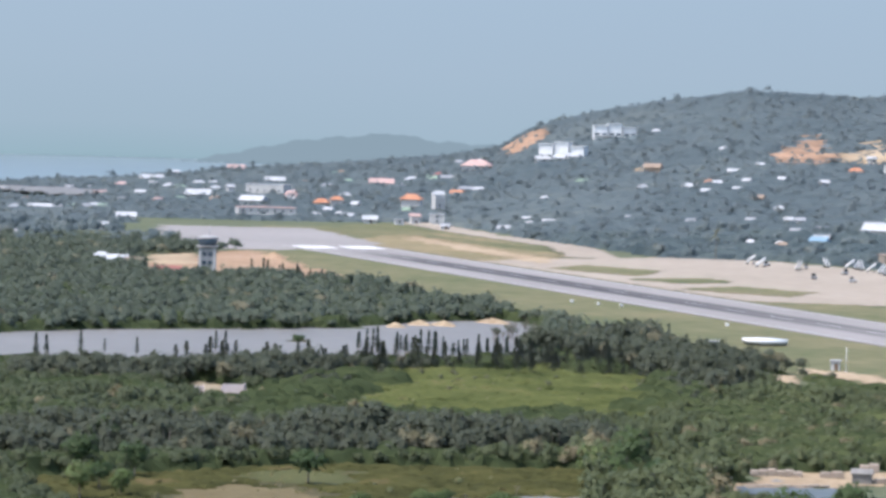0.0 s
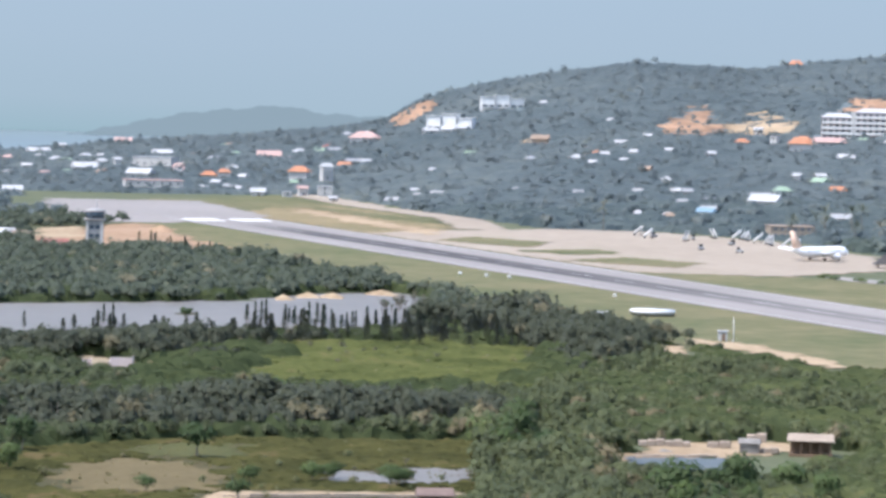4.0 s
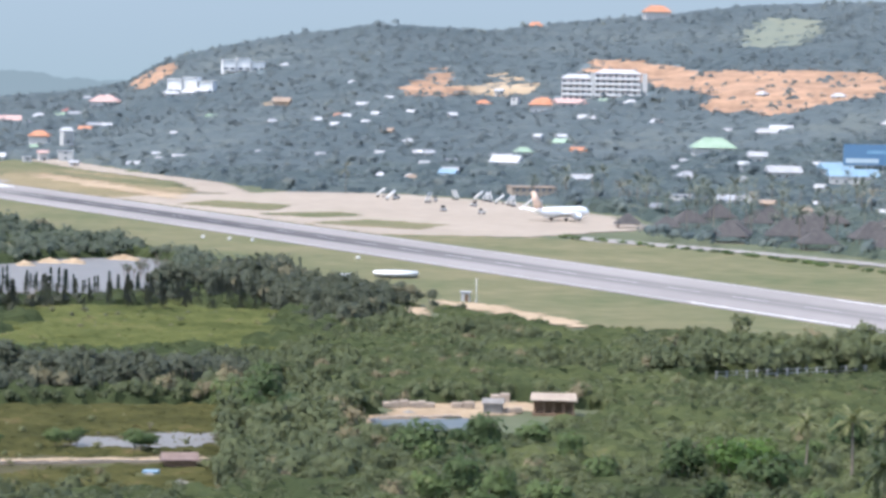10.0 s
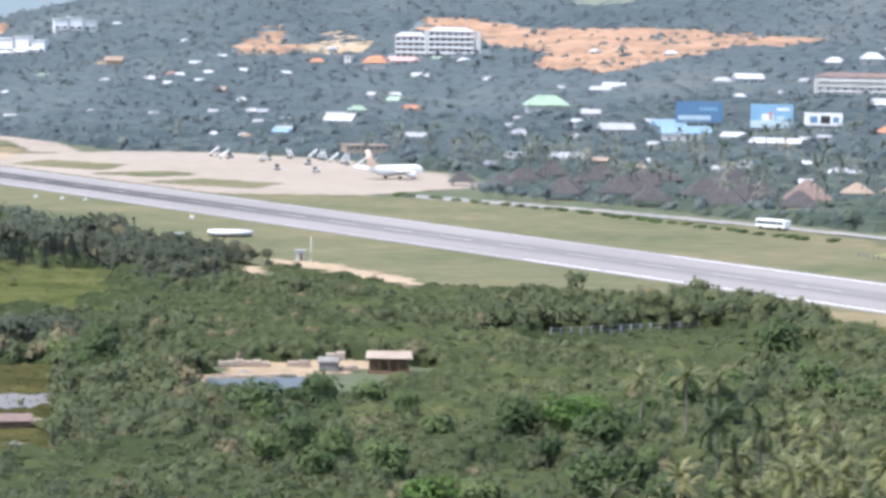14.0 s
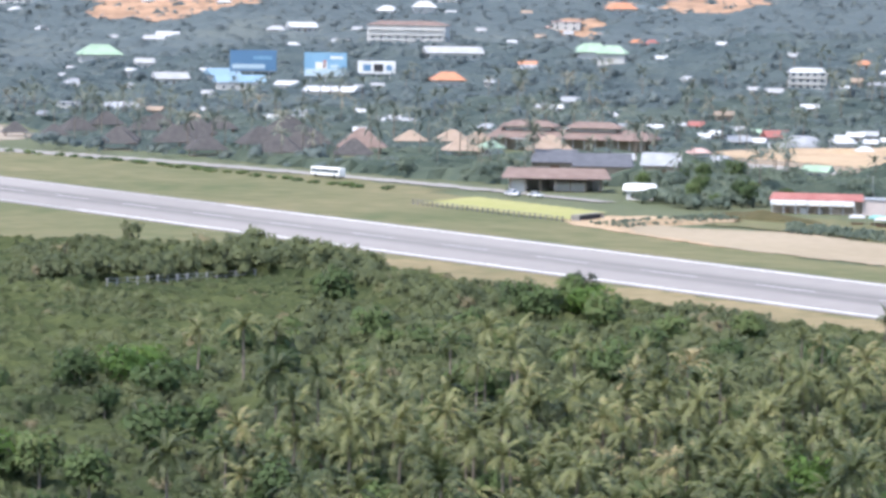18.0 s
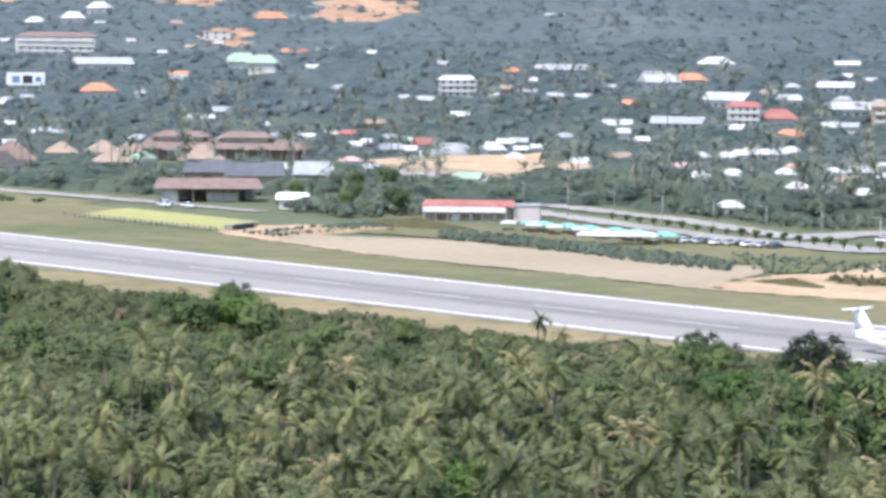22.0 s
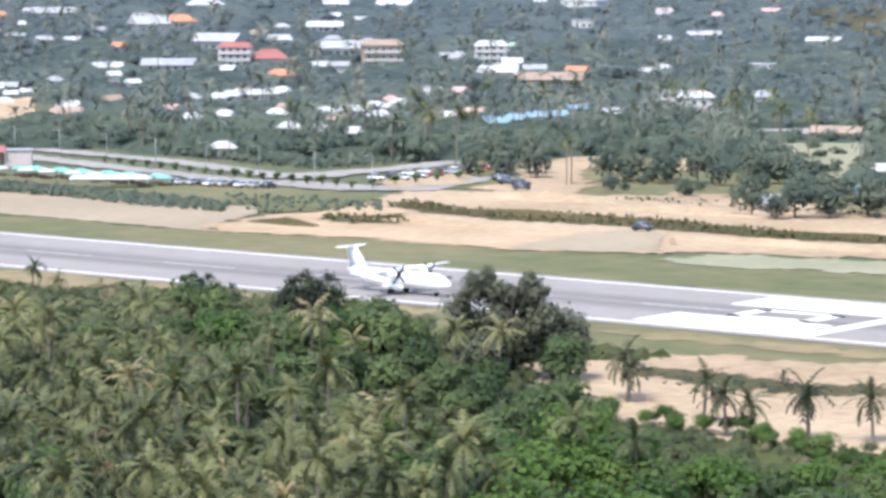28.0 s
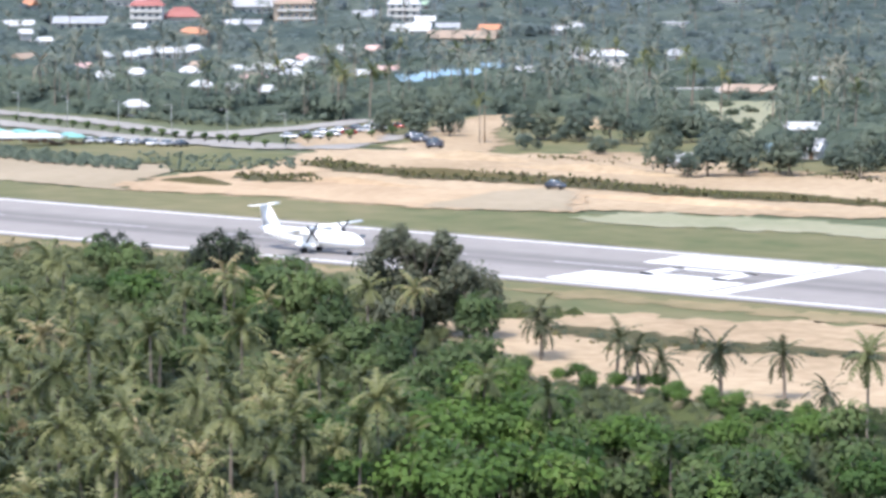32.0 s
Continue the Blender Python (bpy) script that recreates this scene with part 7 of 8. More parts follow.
    canopy("scrub_thicket", -1120, -125, 60, 398, 1.5, 3.4, in_scrub, scrub_height, lambda x, y, t: (0.36 * cloud(x, y, 70, 3.0) + 0.35 * t) * np.interp(polar(x, y)[1], (-76, -63), (0.15, 1.0)), M_THICKET, "low closed thicket of olive green bushes", 1.0)
    def garden_height(x, y, h):
        return 0.2 + (1.0 + 3.0 * h) * (0.35 + 0.9 * cloud(x, y, 75, 2.0)) * np.where(inside(HUT_ZONE, x, y), 0.4, 1.0) * seen(x.ravel(), y.ravel()).reshape(x.shape)

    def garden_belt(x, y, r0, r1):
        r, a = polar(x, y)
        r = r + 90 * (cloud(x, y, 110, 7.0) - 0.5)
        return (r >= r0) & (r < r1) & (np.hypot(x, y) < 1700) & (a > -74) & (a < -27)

    for name, r0, r1, mat, label in (("garden_thicket", 0, 1120, M_GARDEN, "dark green thickets and gardens round the houses"), ("hazy_village_thicket", 1120, 1400, M_GARDEN_FAR, "hazy green thickets of the village"), ("hazy_slope_thicket", 1400, 1900, M_GARDEN_HAZE, "hazy blue-green thickets at the foot of the hill")):
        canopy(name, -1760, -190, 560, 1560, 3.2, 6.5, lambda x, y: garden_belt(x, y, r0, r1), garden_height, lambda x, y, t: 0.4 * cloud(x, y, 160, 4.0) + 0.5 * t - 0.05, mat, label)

    canopy("meadow_thicket", -765, -585, 175, 300, 1.2, 2.6, in_meadow, lambda x, y, h: 0.15 + 0.55 * h * cloud(x, y, 26, 2.0) + 0.25 * cloud(x, y, 18, 5.0), lambda x, y, t: 0.5 * cloud(x, y, 45, 3.0) + 0.5 * t - 0.05, M_SWAMP, "bright green low swamp plants")

    def in_reeds(x, y):
        wx, wy = wobble(x, y, 2.0, 19.0)
        m = inside(MARSH, x, y)
        for p in ([(-495, 119), (-499, 133), (-490, 142), (-461, 134), (-458, 120), (-460, 110)], [(-475, 154), (-481, 161), (-472, 166), (-463, 163), (-466, 152)], [(-482, 172), (-480, 181), (-460, 173), (-463, 165)], [(-520, 137), (-523, 145), (-516, 154), (-500, 149), (-500, 138), (-508, 134)], [(-458, 128), (-452, 170), (-444, 170), (-440, 128)]):
            m &= ~inside(p, x + wx, y + wy)
        return m

    canopy("marsh_reeds", -540, -400, 92, 205, 0.9, 1.9, in_reeds, lambda x, y, h: 0.12 + 0.45 * h * cloud(x, y, 17, 1.0) + 0.2 * cloud(x, y, 9, 3.0), lambda x, y, t: 0.6 * cloud(x, y, 24, 2.0) + 0.4 * t - 0.1, M_REED, "olive and brown reeds and marsh grass")

    # scrub and mangrove on the near side
    for name, r0, r1, gap, temp, base in (("scrub_wood", 255, 480, 3.3, near, 0.82), ("mangrove_wood", 480, 850, 3.1, mid, 0.76), ("shore_wood", 850, 1500, 5.2, shore, 1.0)):
        x, y = scatter(-84, -27, r0, r1, gap)
        m = free(x, y) & (y < 398) & (np.hypot(x, y) > np.interp(np.degrees(np.arctan2(x, y)), (-80, -70, -62, -54, -46, -38, -28), (415, 360, 325, 295, 282, 258, 255)))
        for p, keep in ((CLEARING, 0.3), (MARSH, 0.06)):
            m &= ~inside(p, x, y) | (rng.random(len(x)) < keep)
        x, y = x[m], y[m]
        belt = inside([(-530, 60), (-575, 60), (-570, 215), (-532, 208)], x, y) | inside(DARK_WOOD, x, y) | inside([(-735, 130), (-690, 130), (-668, 240), (-705, 338), (-775, 326), (-748, 255)], x, y)
        meadow = inside(CLEARING, x, y) | inside(MARSH, x, y)
        c = cloud(x, y, 70, 1.0)
        size = base * (0.72 + 0.5 * c) * rng.uniform(0.75, 1.3, len(x))
        az = np.degrees(np.arctan2(x, y))
        size = size * np.interp(az, (-62, -50, -44, -27), (1.0, 1.25, 1.6, 1.55)) * np.where(az < -55.5, np.where((az > -62) & (y > 295), 1.28, 1.0), np.interp(y, (300, 345, 372), (1.0, 0.85, 0.6)))
        rr = np.hypot(x, y)
        size = np.where(az > -39.5, size * np.interp(rr, (300, 330, 345), (0.62, 0.55, 0.35)), size)
        grove = (az > -62) & (rr < 430)
        size = np.where(grove & (az < -39.5), size * np.interp(rr, (400, 440), (0.62, 0.9)), size)
        size = np.where((inside(EDGE, x, y) & ~inside(DARK_WOOD, x, y)) | inside(POND_RIM, x, y), size * 0.45, size)
        size = np.where(inside(ROUGH, x, y), size * 0.3, size)
        size = np.where(inside(MEADOW_RIM, x, y), size * rng.uniform(0.25, 0.75, len(x)), size)
        size = np.where(inside(LAGOON_RIM, x, y), size * 0.6, size)
        for p, k, _ in ZONES:
            size = np.where(inside(p, x, y), size * k, size)
        size = np.where(belt, size * 1.45, size)
        size = np.where(meadow, size * rng.uniform(0.12, 0.62, len(x)) ** 1.2, size)
        tint = np.clip(0.42 * cloud(x, y, 55, 3.0) + 0.12 + rng.uniform(-0.12, 0.16, len(x)), 0, 0.72)
        for p, _, k in ZONES:
            tint = np.where(inside(p, x, y), tint * 0.5 + k * 0.5, tint)
        tint = np.where(belt, tint * 0.15, tint)
        tint = np.where(grove, tint * 0.55, tint)
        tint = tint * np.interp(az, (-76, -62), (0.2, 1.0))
        tint = np.where(meadow, rng.uniform(0.5, 0.8, len(x)), tint)
        tint = np.where(rng.random(len(x)) < 0.03, 0.85, tint)
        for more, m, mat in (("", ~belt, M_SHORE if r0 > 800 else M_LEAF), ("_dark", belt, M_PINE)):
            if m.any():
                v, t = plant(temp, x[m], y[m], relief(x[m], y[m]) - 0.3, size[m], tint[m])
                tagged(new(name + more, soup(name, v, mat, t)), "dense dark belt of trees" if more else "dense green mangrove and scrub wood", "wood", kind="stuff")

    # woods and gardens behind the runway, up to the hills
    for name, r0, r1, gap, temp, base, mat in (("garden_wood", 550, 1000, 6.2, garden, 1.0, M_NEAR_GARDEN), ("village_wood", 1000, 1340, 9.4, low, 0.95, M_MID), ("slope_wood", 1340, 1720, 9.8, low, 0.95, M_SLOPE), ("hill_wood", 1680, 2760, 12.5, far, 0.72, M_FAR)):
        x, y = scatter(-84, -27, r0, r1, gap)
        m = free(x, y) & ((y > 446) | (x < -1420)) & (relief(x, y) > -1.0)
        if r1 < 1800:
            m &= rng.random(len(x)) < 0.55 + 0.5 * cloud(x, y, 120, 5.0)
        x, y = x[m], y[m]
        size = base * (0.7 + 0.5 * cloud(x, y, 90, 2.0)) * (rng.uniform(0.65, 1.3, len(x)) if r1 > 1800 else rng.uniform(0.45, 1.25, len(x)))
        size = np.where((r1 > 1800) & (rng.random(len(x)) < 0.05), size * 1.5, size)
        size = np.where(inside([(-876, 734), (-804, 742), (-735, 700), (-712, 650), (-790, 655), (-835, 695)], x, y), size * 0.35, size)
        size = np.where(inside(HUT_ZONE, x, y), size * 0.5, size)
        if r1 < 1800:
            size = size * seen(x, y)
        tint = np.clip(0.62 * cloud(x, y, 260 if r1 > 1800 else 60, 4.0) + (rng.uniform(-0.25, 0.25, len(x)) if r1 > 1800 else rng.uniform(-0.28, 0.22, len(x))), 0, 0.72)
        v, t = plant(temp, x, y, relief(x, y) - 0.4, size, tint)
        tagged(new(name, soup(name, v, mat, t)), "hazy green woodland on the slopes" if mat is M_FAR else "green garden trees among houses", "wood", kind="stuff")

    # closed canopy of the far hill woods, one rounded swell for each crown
    canopy("hazy_hill_canopy", -2760, -760, 280, 2500, 3.4, 8.0, lambda x, y: (polar(x, y)[0] > 1660) & (polar(x, y)[0] < 2760) & (polar(x, y)[1] > -84) & (polar(x, y)[1] < -24) & ((y > 446) | (x < -1420)),
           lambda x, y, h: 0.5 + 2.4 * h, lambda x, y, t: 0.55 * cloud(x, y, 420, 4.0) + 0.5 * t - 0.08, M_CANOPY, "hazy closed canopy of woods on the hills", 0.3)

    # coconut palms that stand too thick to count
    def grove(name, x, y, temp, label, mat=M_PALM, stems=trunk):
        size = rng.uniform(0.75, 1.2, len(x))
        tint = np.clip(rng.normal(0.42, 0.2, len(x)), 0.0, 0.9)
        z = relief(x, y)
        v, t = plant(temp, x, y, z, size, tint)
        tagged(new(name, soup(name, v, mat, t)), label, "palms", kind="stuff")
        v, t = plant(stems, x, y, z, size, tint)
        tagged(new(name + "_trunks", soup(name, v, M_BARK)), "thin grey palm trunks in a grove", "trunks", kind="stuff")

    x, y = scatter(-66, -38, 395, 500, 9.0)
    m = free(x, y) & (y < 322) & (rng.random(len(x)) < np.interp(np.hypot(x, y), (395, 440, 475), (0.8, 0.5, 0.02)) * np.interp(np.degrees(np.arctan2(x, y)), (-60, -57), (0.06, 1.0)))
    grove("palm_grove", x[m], y[m], palm, "coconut palms standing thick in a grove")
    x, y = scatter(-60, -38.5, 275, 425, 5.2)
    a = np.degrees(np.arctan2(x, y))
    m = free(x, y) & (y < 320) & (np.hypot(x, y) < np.interp(a, (-60, -54, -48, -44, -39), (392, 402, 418, 385, 345))) & (rng.random(len(x)) < (0.15 + 0.75 * cloud(x, y, 34, 2.0)) * np.interp(a, (-60, -57), (0.0, 1.0)))
    grove("young_palms", x[m], y[m], [palm_crown(17, 5, 2.9, h) for h in (4.2, 5.2, 6.2)], "lower coconut palms between the tall ones", stems=[stem(4.4, 0.2, 0.13, 0, 4, 1)])
    x, y = scatter(-70, -27, 640, 1500, 11.0)
    m = free(x, y) & (y > 560) & (rng.random(len(x)) < np.interp(np.hypot(x, y), (900, 1200), (0.9, 0.5)) * cloud(x, y, 90, 8.0) ** 1.5)
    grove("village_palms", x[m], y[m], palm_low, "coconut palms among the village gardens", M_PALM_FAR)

    # tufts of grass in the marsh and the meadow
    tuft = [leaf_crown(n, 0.55, 0.4, 0.75, 0.34, 4) for n in (14, 12, 16)]
    for name, poly, lo, hi, label in (("marsh_tufts", MARSH, 0.55, 0.95, "tufts of brown and olive marsh grass"),):
        x, y = scatter(-84, -60, 400, 800, 1.7)
        m = inside(poly, x, y) & (rng.random(len(x)) < 0.08 + 0.5 * cloud(x, y, 22, 6.0))
        x, y = x[m], y[m]
        v, t = plant(tuft, x, y, 0 * x, rng.uniform(0.25, 0.7, len(x)) * (0.5 + 0.6 * cloud(x, y, 40, 2.0)), rng.uniform(lo, hi, len(x)))
        tagged(new(name, soup(name, v, M_TUFT, t)), label, "grass", kind="stuff")

    # scrub along the banks of the earthworks
    x, y = scatter(-46, -24, 400, 760, 1.5)
    m = inside([(-460, 544), (-467, 560), (-439, 548), (-424, 552), (-397, 555), (-346, 543), (-240, 552), (-240, 541), (-322, 537), (-346, 532), (-398, 536), (-417, 532), (-444, 538)], x, y) | inside([(-452, 511), (-453, 522), (-441, 526), (-429, 514), (-439, 505)], x, y)
    m |= inside([(-258, 358), (-248, 348), (-236, 350), (-235, 361), (-225, 364), (-225, 356), (-236, 343), (-250, 347)], x, y) & (rng.random(len(x)) < 0.4)
    m |= inside([(-436, 590), (-420, 598), (-330, 592), (-330, 580)], x, y) & (rng.random(len(x)) < 0.4)
    m &= rng.random(len(x)) < 0.3 + 0.7 * cloud(x, y, 14, 3.0)
    x, y = x[m], y[m]
    v, t = plant(tuft, x, y, 0 * x + np.where(y > 400, 0.5, 0.05), rng.uniform(0.35, 1.0, len(x)), rng.uniform(0.0, 0.9, len(x)))
    tagged(new("bank_scrub", soup("bank_scrub", v, M_TUFT, t)), "low brown and green scrub on earth banks", "scrub", kind="stuff")

    # hedges and shrubs on the far side of the runway
    bush = [filled(leaf_crown(n, 1.3, 1.0, 2.0, 0.36, 6), 0.8, 0.7, 1.6, 6) for n in (60, 54, 66)]
    for name, poly, gap, lo, hi, label in (("bank_hedge", [(-604, 538), (-576, 539), (-542, 536), (-493, 527), (-478, 510), (-507, 512), (-559, 523), (-585, 521)], 1.6, 0.4, 0.9, "dark green hedge along the field's edge"),
                                           ("bank_bushes", [(-512, 547), (-467, 554), (-454, 534), (-469, 509)], 3.0, 0.25, 0.7, "low green bushes on the bank"),
                                           ("roadside_shrubs", [(-640, 646), (-596, 634), (-563, 622), (-549, 628), (-545, 668), (-581, 690), (-640, 690)], 3.2, 0.6, 1.5, "light green shrubs beside the road"),
                                           ("depot_shrubs", [(-690, 556), (-656, 552), (-655, 580), (-722, 634), (-758, 640), (-744, 606), (-720, 580)], 3.4, 0.9, 2.3, "green trees and shrubs beside the depot"),
                                           ("berm_scrub", [(-628, 494), (-640, 545), (-626, 548), (-614, 494)], 1.8, 0.3, 0.6, "dark scrub on a sand berm")):
        x, y = scatter(-66, -36, 600, 1010, gap)
        m = inside(poly, x, y) & (rng.random(len(x)) < 0.85)
        x, y = x[m], y[m]
        v, t = plant(bush, x, y, 0 * x + 0.1, rng.uniform(lo, hi, len(x)), rng.uniform(0.05, 0.65, len(x)))
        tagged(new(name, soup(name, v, M_NEAR_GARDEN, t)), label, "shrubs", kind="stuff")

    # pale bare trunks at the foot of the wood along the marsh
    y = np.arange(70, 210, 1.6) + rng.uniform(-0.7, 0.7, 88)
    x = np.interp(y, (60, 130, 160, 204), (-536, -541, -539, -530)) - rng.uniform(0.2, 5.0, len(y))
    v, t = plant([stem(4.5, 0.10, 0.05, b, 4, 2) for b in (-0.5, 0.2, 0.6)], x, y, 0 * x, rng.uniform(0.6, 1.2, len(x)), 0 * x)
    tagged(new("marsh_trunks", soup("marsh_trunks", v, M_BARK)), "thin grey trunks along the edge of a wood", "trunks", kind="stuff")

    # casuarinas round the lagoon
    x, y = scatter(-80, -62, 690, 860, 5.0)
    m = inside([(-742, 175), (-722, 175), (-722, 240), (-700, 300), (-720, 338), (-800, 335), (-800, 312), (-760, 262)], x, y) & free(x, y)
    x, y = x[m], y[m]
    m = rng.random(len(x)) < np.where(x < -750, 0.25, 0.75)
    x, y = x[m], y[m]
    v, t = plant(pine, x, y, 0 * x, rng.uniform(0.35, 0.95, len(x)) * np.where(y > 285, 0.6, 1.0), rng.uniform(0.1, 0.6, len(x)))
    tagged(new("casuarina_wood", soup("casuarina_wood", v, M_PINE, t)), "dark pointed casuarina trees beside the lagoon", "wood", kind="stuff")


make_woods()

# ---- single trees ----
def tree_kit(name, stem_v, crown_v, crown_mat, label, category):
    ob = thing(name, 0, 0, 0, 0, label, category)
    part("trunk", soup("trunk", stem_v, M_BARK), None, ob)
    part("crown", soup("crown", crown_v, crown_mat, np.full(len(crown_v), 0.3)), None, ob)
    return ob


def limbed(height, radius, n=5):
    """Trunk that forks into limbs."""
    t = [stem(height * 0.5, 0.06 * radius, 0.035 * radius, 0.2, 6, 3)]
    for i in range(n):
        a = i * 6.283 / n + 0.4
        s = stem(height * 0.45, 0.03 * radius, 0.01 * radius, 0, 4, 2)
        s[:, 0] += s[:, 2] * 0.55 * math.cos(a)
        s[:, 1] += s[:, 2] * 0.55 * math.sin(a)
        s[:, 2] += height * 0.42
        t.append(s)
    return np.concatenate(t)


PALM_KIT = [tree_kit("coconut_palm", stem(h, 0.22, 0.13, b, 6, 5), palm_crown(n + 3, 7, ln * 0.92, h, True) + np.array([b, 0, 0]), M_PALM_ONE, "coconut palm with arching yellow-green fronds", "palm tree")
            for h, b, n, ln in ((9.0, 0.6, 22, 3.6), (7.6, -0.7, 19, 3.3), (10.0, 0.3, 24, 3.8), (6.8, 0.9, 18, 3.2), (8.4, -0.2, 18, 3.5), (4.6, 0.3, 18, 3.2))]
M_DEEP_PALM = foliage("dark_fronds", (0.028, 0.038, 0.017), (0.070, 0.074, 0.034), (0.11, 0.10, 0.05), True, False)
DARK_PALM_KIT = [tree_kit("coconut_palm", stem(h, 0.2, 0.13, b, 6, 4), palm_crown(n, 7, ln, h, True) + np.array([b, 0, 0]), M_DEEP_PALM, "dark green coconut palm standing in bare sand", "palm tree") for h, b, n, ln in ((4.2, 0.3, 22, 2.7), (3.6, -0.3, 20, 2.5))]
TREE_KIT = [tree_kit("broadleaf_tree", limbed(h, r), leaf_crown(n, r, dp, h, lf, lb), M_LEAF_ONE, "leafy green broadleaf tree with a rounded crown", "tree")
            for h, r, dp, n, lf, lb in ((8.5, 3.6, 3.2, 620, 0.42, 12), (7.0, 3.0, 2.8, 460, 0.40, 10), (10.0, 4.2, 3.9, 800, 0.45, 14), (6.0, 3.4, 2.4, 480, 0.42, 11))]
PINE_KIT = tree_kit("casuarina_tree", stem(5.0, 0.2, 0.08, 0, 5, 3), cone_crown(260, 1.6, 9.0, 0.42), M_PINE_ONE, "dark pointed casuarina tree", "tree")
def lobed(lobes, leaf, many=190):
    """Leaves in separate tufts (x, z, radius) at the ends of limbs."""
    out = []
    for i, (x, z, r) in enumerate(lobes):
        c = leaf_crown(int(many * r ** 1.7) + 20, r * 1.15, r, 0.98 * r, leaf, 9)
        c[:, :3] += np.array([x, math.sin(i * 2.4) * r * 1.2, z]) + np.repeat(rng.normal(0, 0.3 * r, (len(c) // 3, 3)), 3, 0)
        out.append(c)
    return np.concatenate(out)


GIANT_KIT = tree_kit("airy_tree", limbed(14.5, 6.5, 11), lobed(((-4.3, 13.2, 1.7), (-2.4, 14.2, 1.2), (-5.6, 11.6, 1.3), (-3.4, 11.4, 1.6), (-6.6, 9.4, 1.7), (-1.2, 12.4, 1.3), (0.2, 10.6, 1.6), (0.9, 12.0, 1.4), (1.8, 10.6, 1.7), (-1.4, 10.0, 1.8), (6.0, 9.6, 1.5), (3.0, 12.9, 1.5), (4.0, 11.6, 1.2), (5.2, 12.4, 0.5), (2.6, 9.6, 1.7), (4.6, 8.6, 2.2), (7.4, 7.6, 2.2), (9.8, 6.9, 1.2), (8.8, 5.4, 1.8), (-4.6, 7.4, 2.4), (-1.4, 8.0, 2.1), (1.2, 6.2, 2.8), (5.4, 4.6, 3.0), (-3.6, 4.2, 3.0), (0.6, 3.0, 3.2), (7.6, 2.6, 2.4), (-6.6, 5.4, 1.8)), 0.32), M_GREY_ONE, "tall airy grey-green tree with tufted limbs", "tree")
AIRY_KIT = tree_kit("ragged_tree", limbed(15, 4.0, 9), lobed(((-2.6, 13.2, 1.5), (-0.6, 14.2, 1.2), (1.2, 13.0, 1.4), (3.0, 13.8, 1.2), (4.2, 12.0, 1.4), (-3.8, 11.4, 1.3), (0.4, 11.4, 2.0), (2.4, 10.4, 2.0), (-2.0, 9.6, 2.2)), 0.32, 75), M_SOMBRE_ONE, "ragged dark tree with leaf tufts on bare limbs", "tree")
BUSH_KIT = tree_kit("hedge_bush", stem(0.5, 0.1, 0.06, 0, 4, 1), leaf_crown(140, 1.9, 0.6, 1.0, 0.32, 8), M_LEAF_ONE, "clipped dark green bush beside the road", "bush")
STREET_KIT = tree_kit("street_tree", stem(1.6, 0.12, 0.08, 0, 5, 2), leaf_crown(150, 1.3, 1.1, 3.0, 0.34, 7), M_LEAF_ONE, "small round street tree on the median", "tree")
kits_used = set()


def put(kit, x, y, size=1.0, group="", turn=None):
    m = pose(x, y, float(relief(x, y)) - 0.05, 0, 0, rng.uniform(0, 360) if turn is None else turn)
    if kit not in kits_used:
        kits_used.add(kit)
        kit.matrix_basis, ob = m, kit
    else:
        ob = copy_thing(kit, m)
    ob.scale = (size, size, size)
    return tagged(ob, group=group)


# the thick of the coconut grove nearest to the viewpoint
gx, gy = scatter(-61, -29.5, 285, 425, 7.6)
ga = np.degrees(np.arctan2(gx, gy))
keep = free(gx, gy) & (gy < 318) & (np.hypot(gx, gy) < np.interp(ga, (-61, -54, -48, -44, -40, -36), (400, 408, 425, 392, 352, 325)))
dens = np.interp(np.degrees(np.arctan2(gx, gy)), (-61, -58.5, -56, -44, -40, -36, -30), (0.04, 0.25, 0.75, 0.8, 0.7, 0.14, 0.14))
keep &= rng.random(len(gx)) < dens
order = np.argsort(np.hypot(gx[keep], gy[keep]))[:290]
for i, k in enumerate(order):
    put(PALM_KIT[i % 5], gx[keep][k], gy[keep][k], rng.uniform(0.82, 1.14), "palms of the grove")
for px, py, s in ((-242, 334, 1.0), (-240, 331, 0.8), (-222, 322, 0.95), (-214, 315, 0.9), (-211, 316, 0.9), (-205, 319, 1.15), (-198, 322, 0.95), (-231, 353, 0.4), (-183, 306, 0.9)):
    put(DARK_PALM_KIT[int(-px) % 2], px, py, s * 1.36, "palms beside the sand lot")
put(PALM_KIT[2], -174, 300, 1.0, "palms beside the sand lot")

for px, py, s in ((-379, 359, 0.75), (-367, 353, 0.66)):
    put(PALM_KIT[0], px, py, s, "palms at the runway edge")
gx, gy = scatter(-66, -29, 275, 520, 9.5)
az = np.degrees(np.arctan2(gx, gy))
keep = free(gx, gy) & (gy < 350) & ~inside(POND_RIM, gx, gy) & ~inside(ROUGH, gx, gy) & ~inside(ZONES[1][0], gx, gy) & ~inside([(-500, 224), (-500, 262), (-470, 262), (-440, 232), (-455, 205)], gx, gy) & (rng.random(len(gx)) < np.interp(az, (-66, -46, -40, -38, -29), (0.35, 0.35, 0.4, 0.95, 0.95))) & ((az < -38) | (np.hypot(gx, gy) < 332))
order = np.argsort(np.hypot(gx[keep], gy[keep]))[:230]
for i, k in enumerate(order):
    put(TREE_KIT[i % 4], gx[keep][k], gy[keep][k], rng.uniform(0.6, 1.0), "trees of the near wood")
put(GIANT_KIT, -265, 338, 1.0, turn=39)
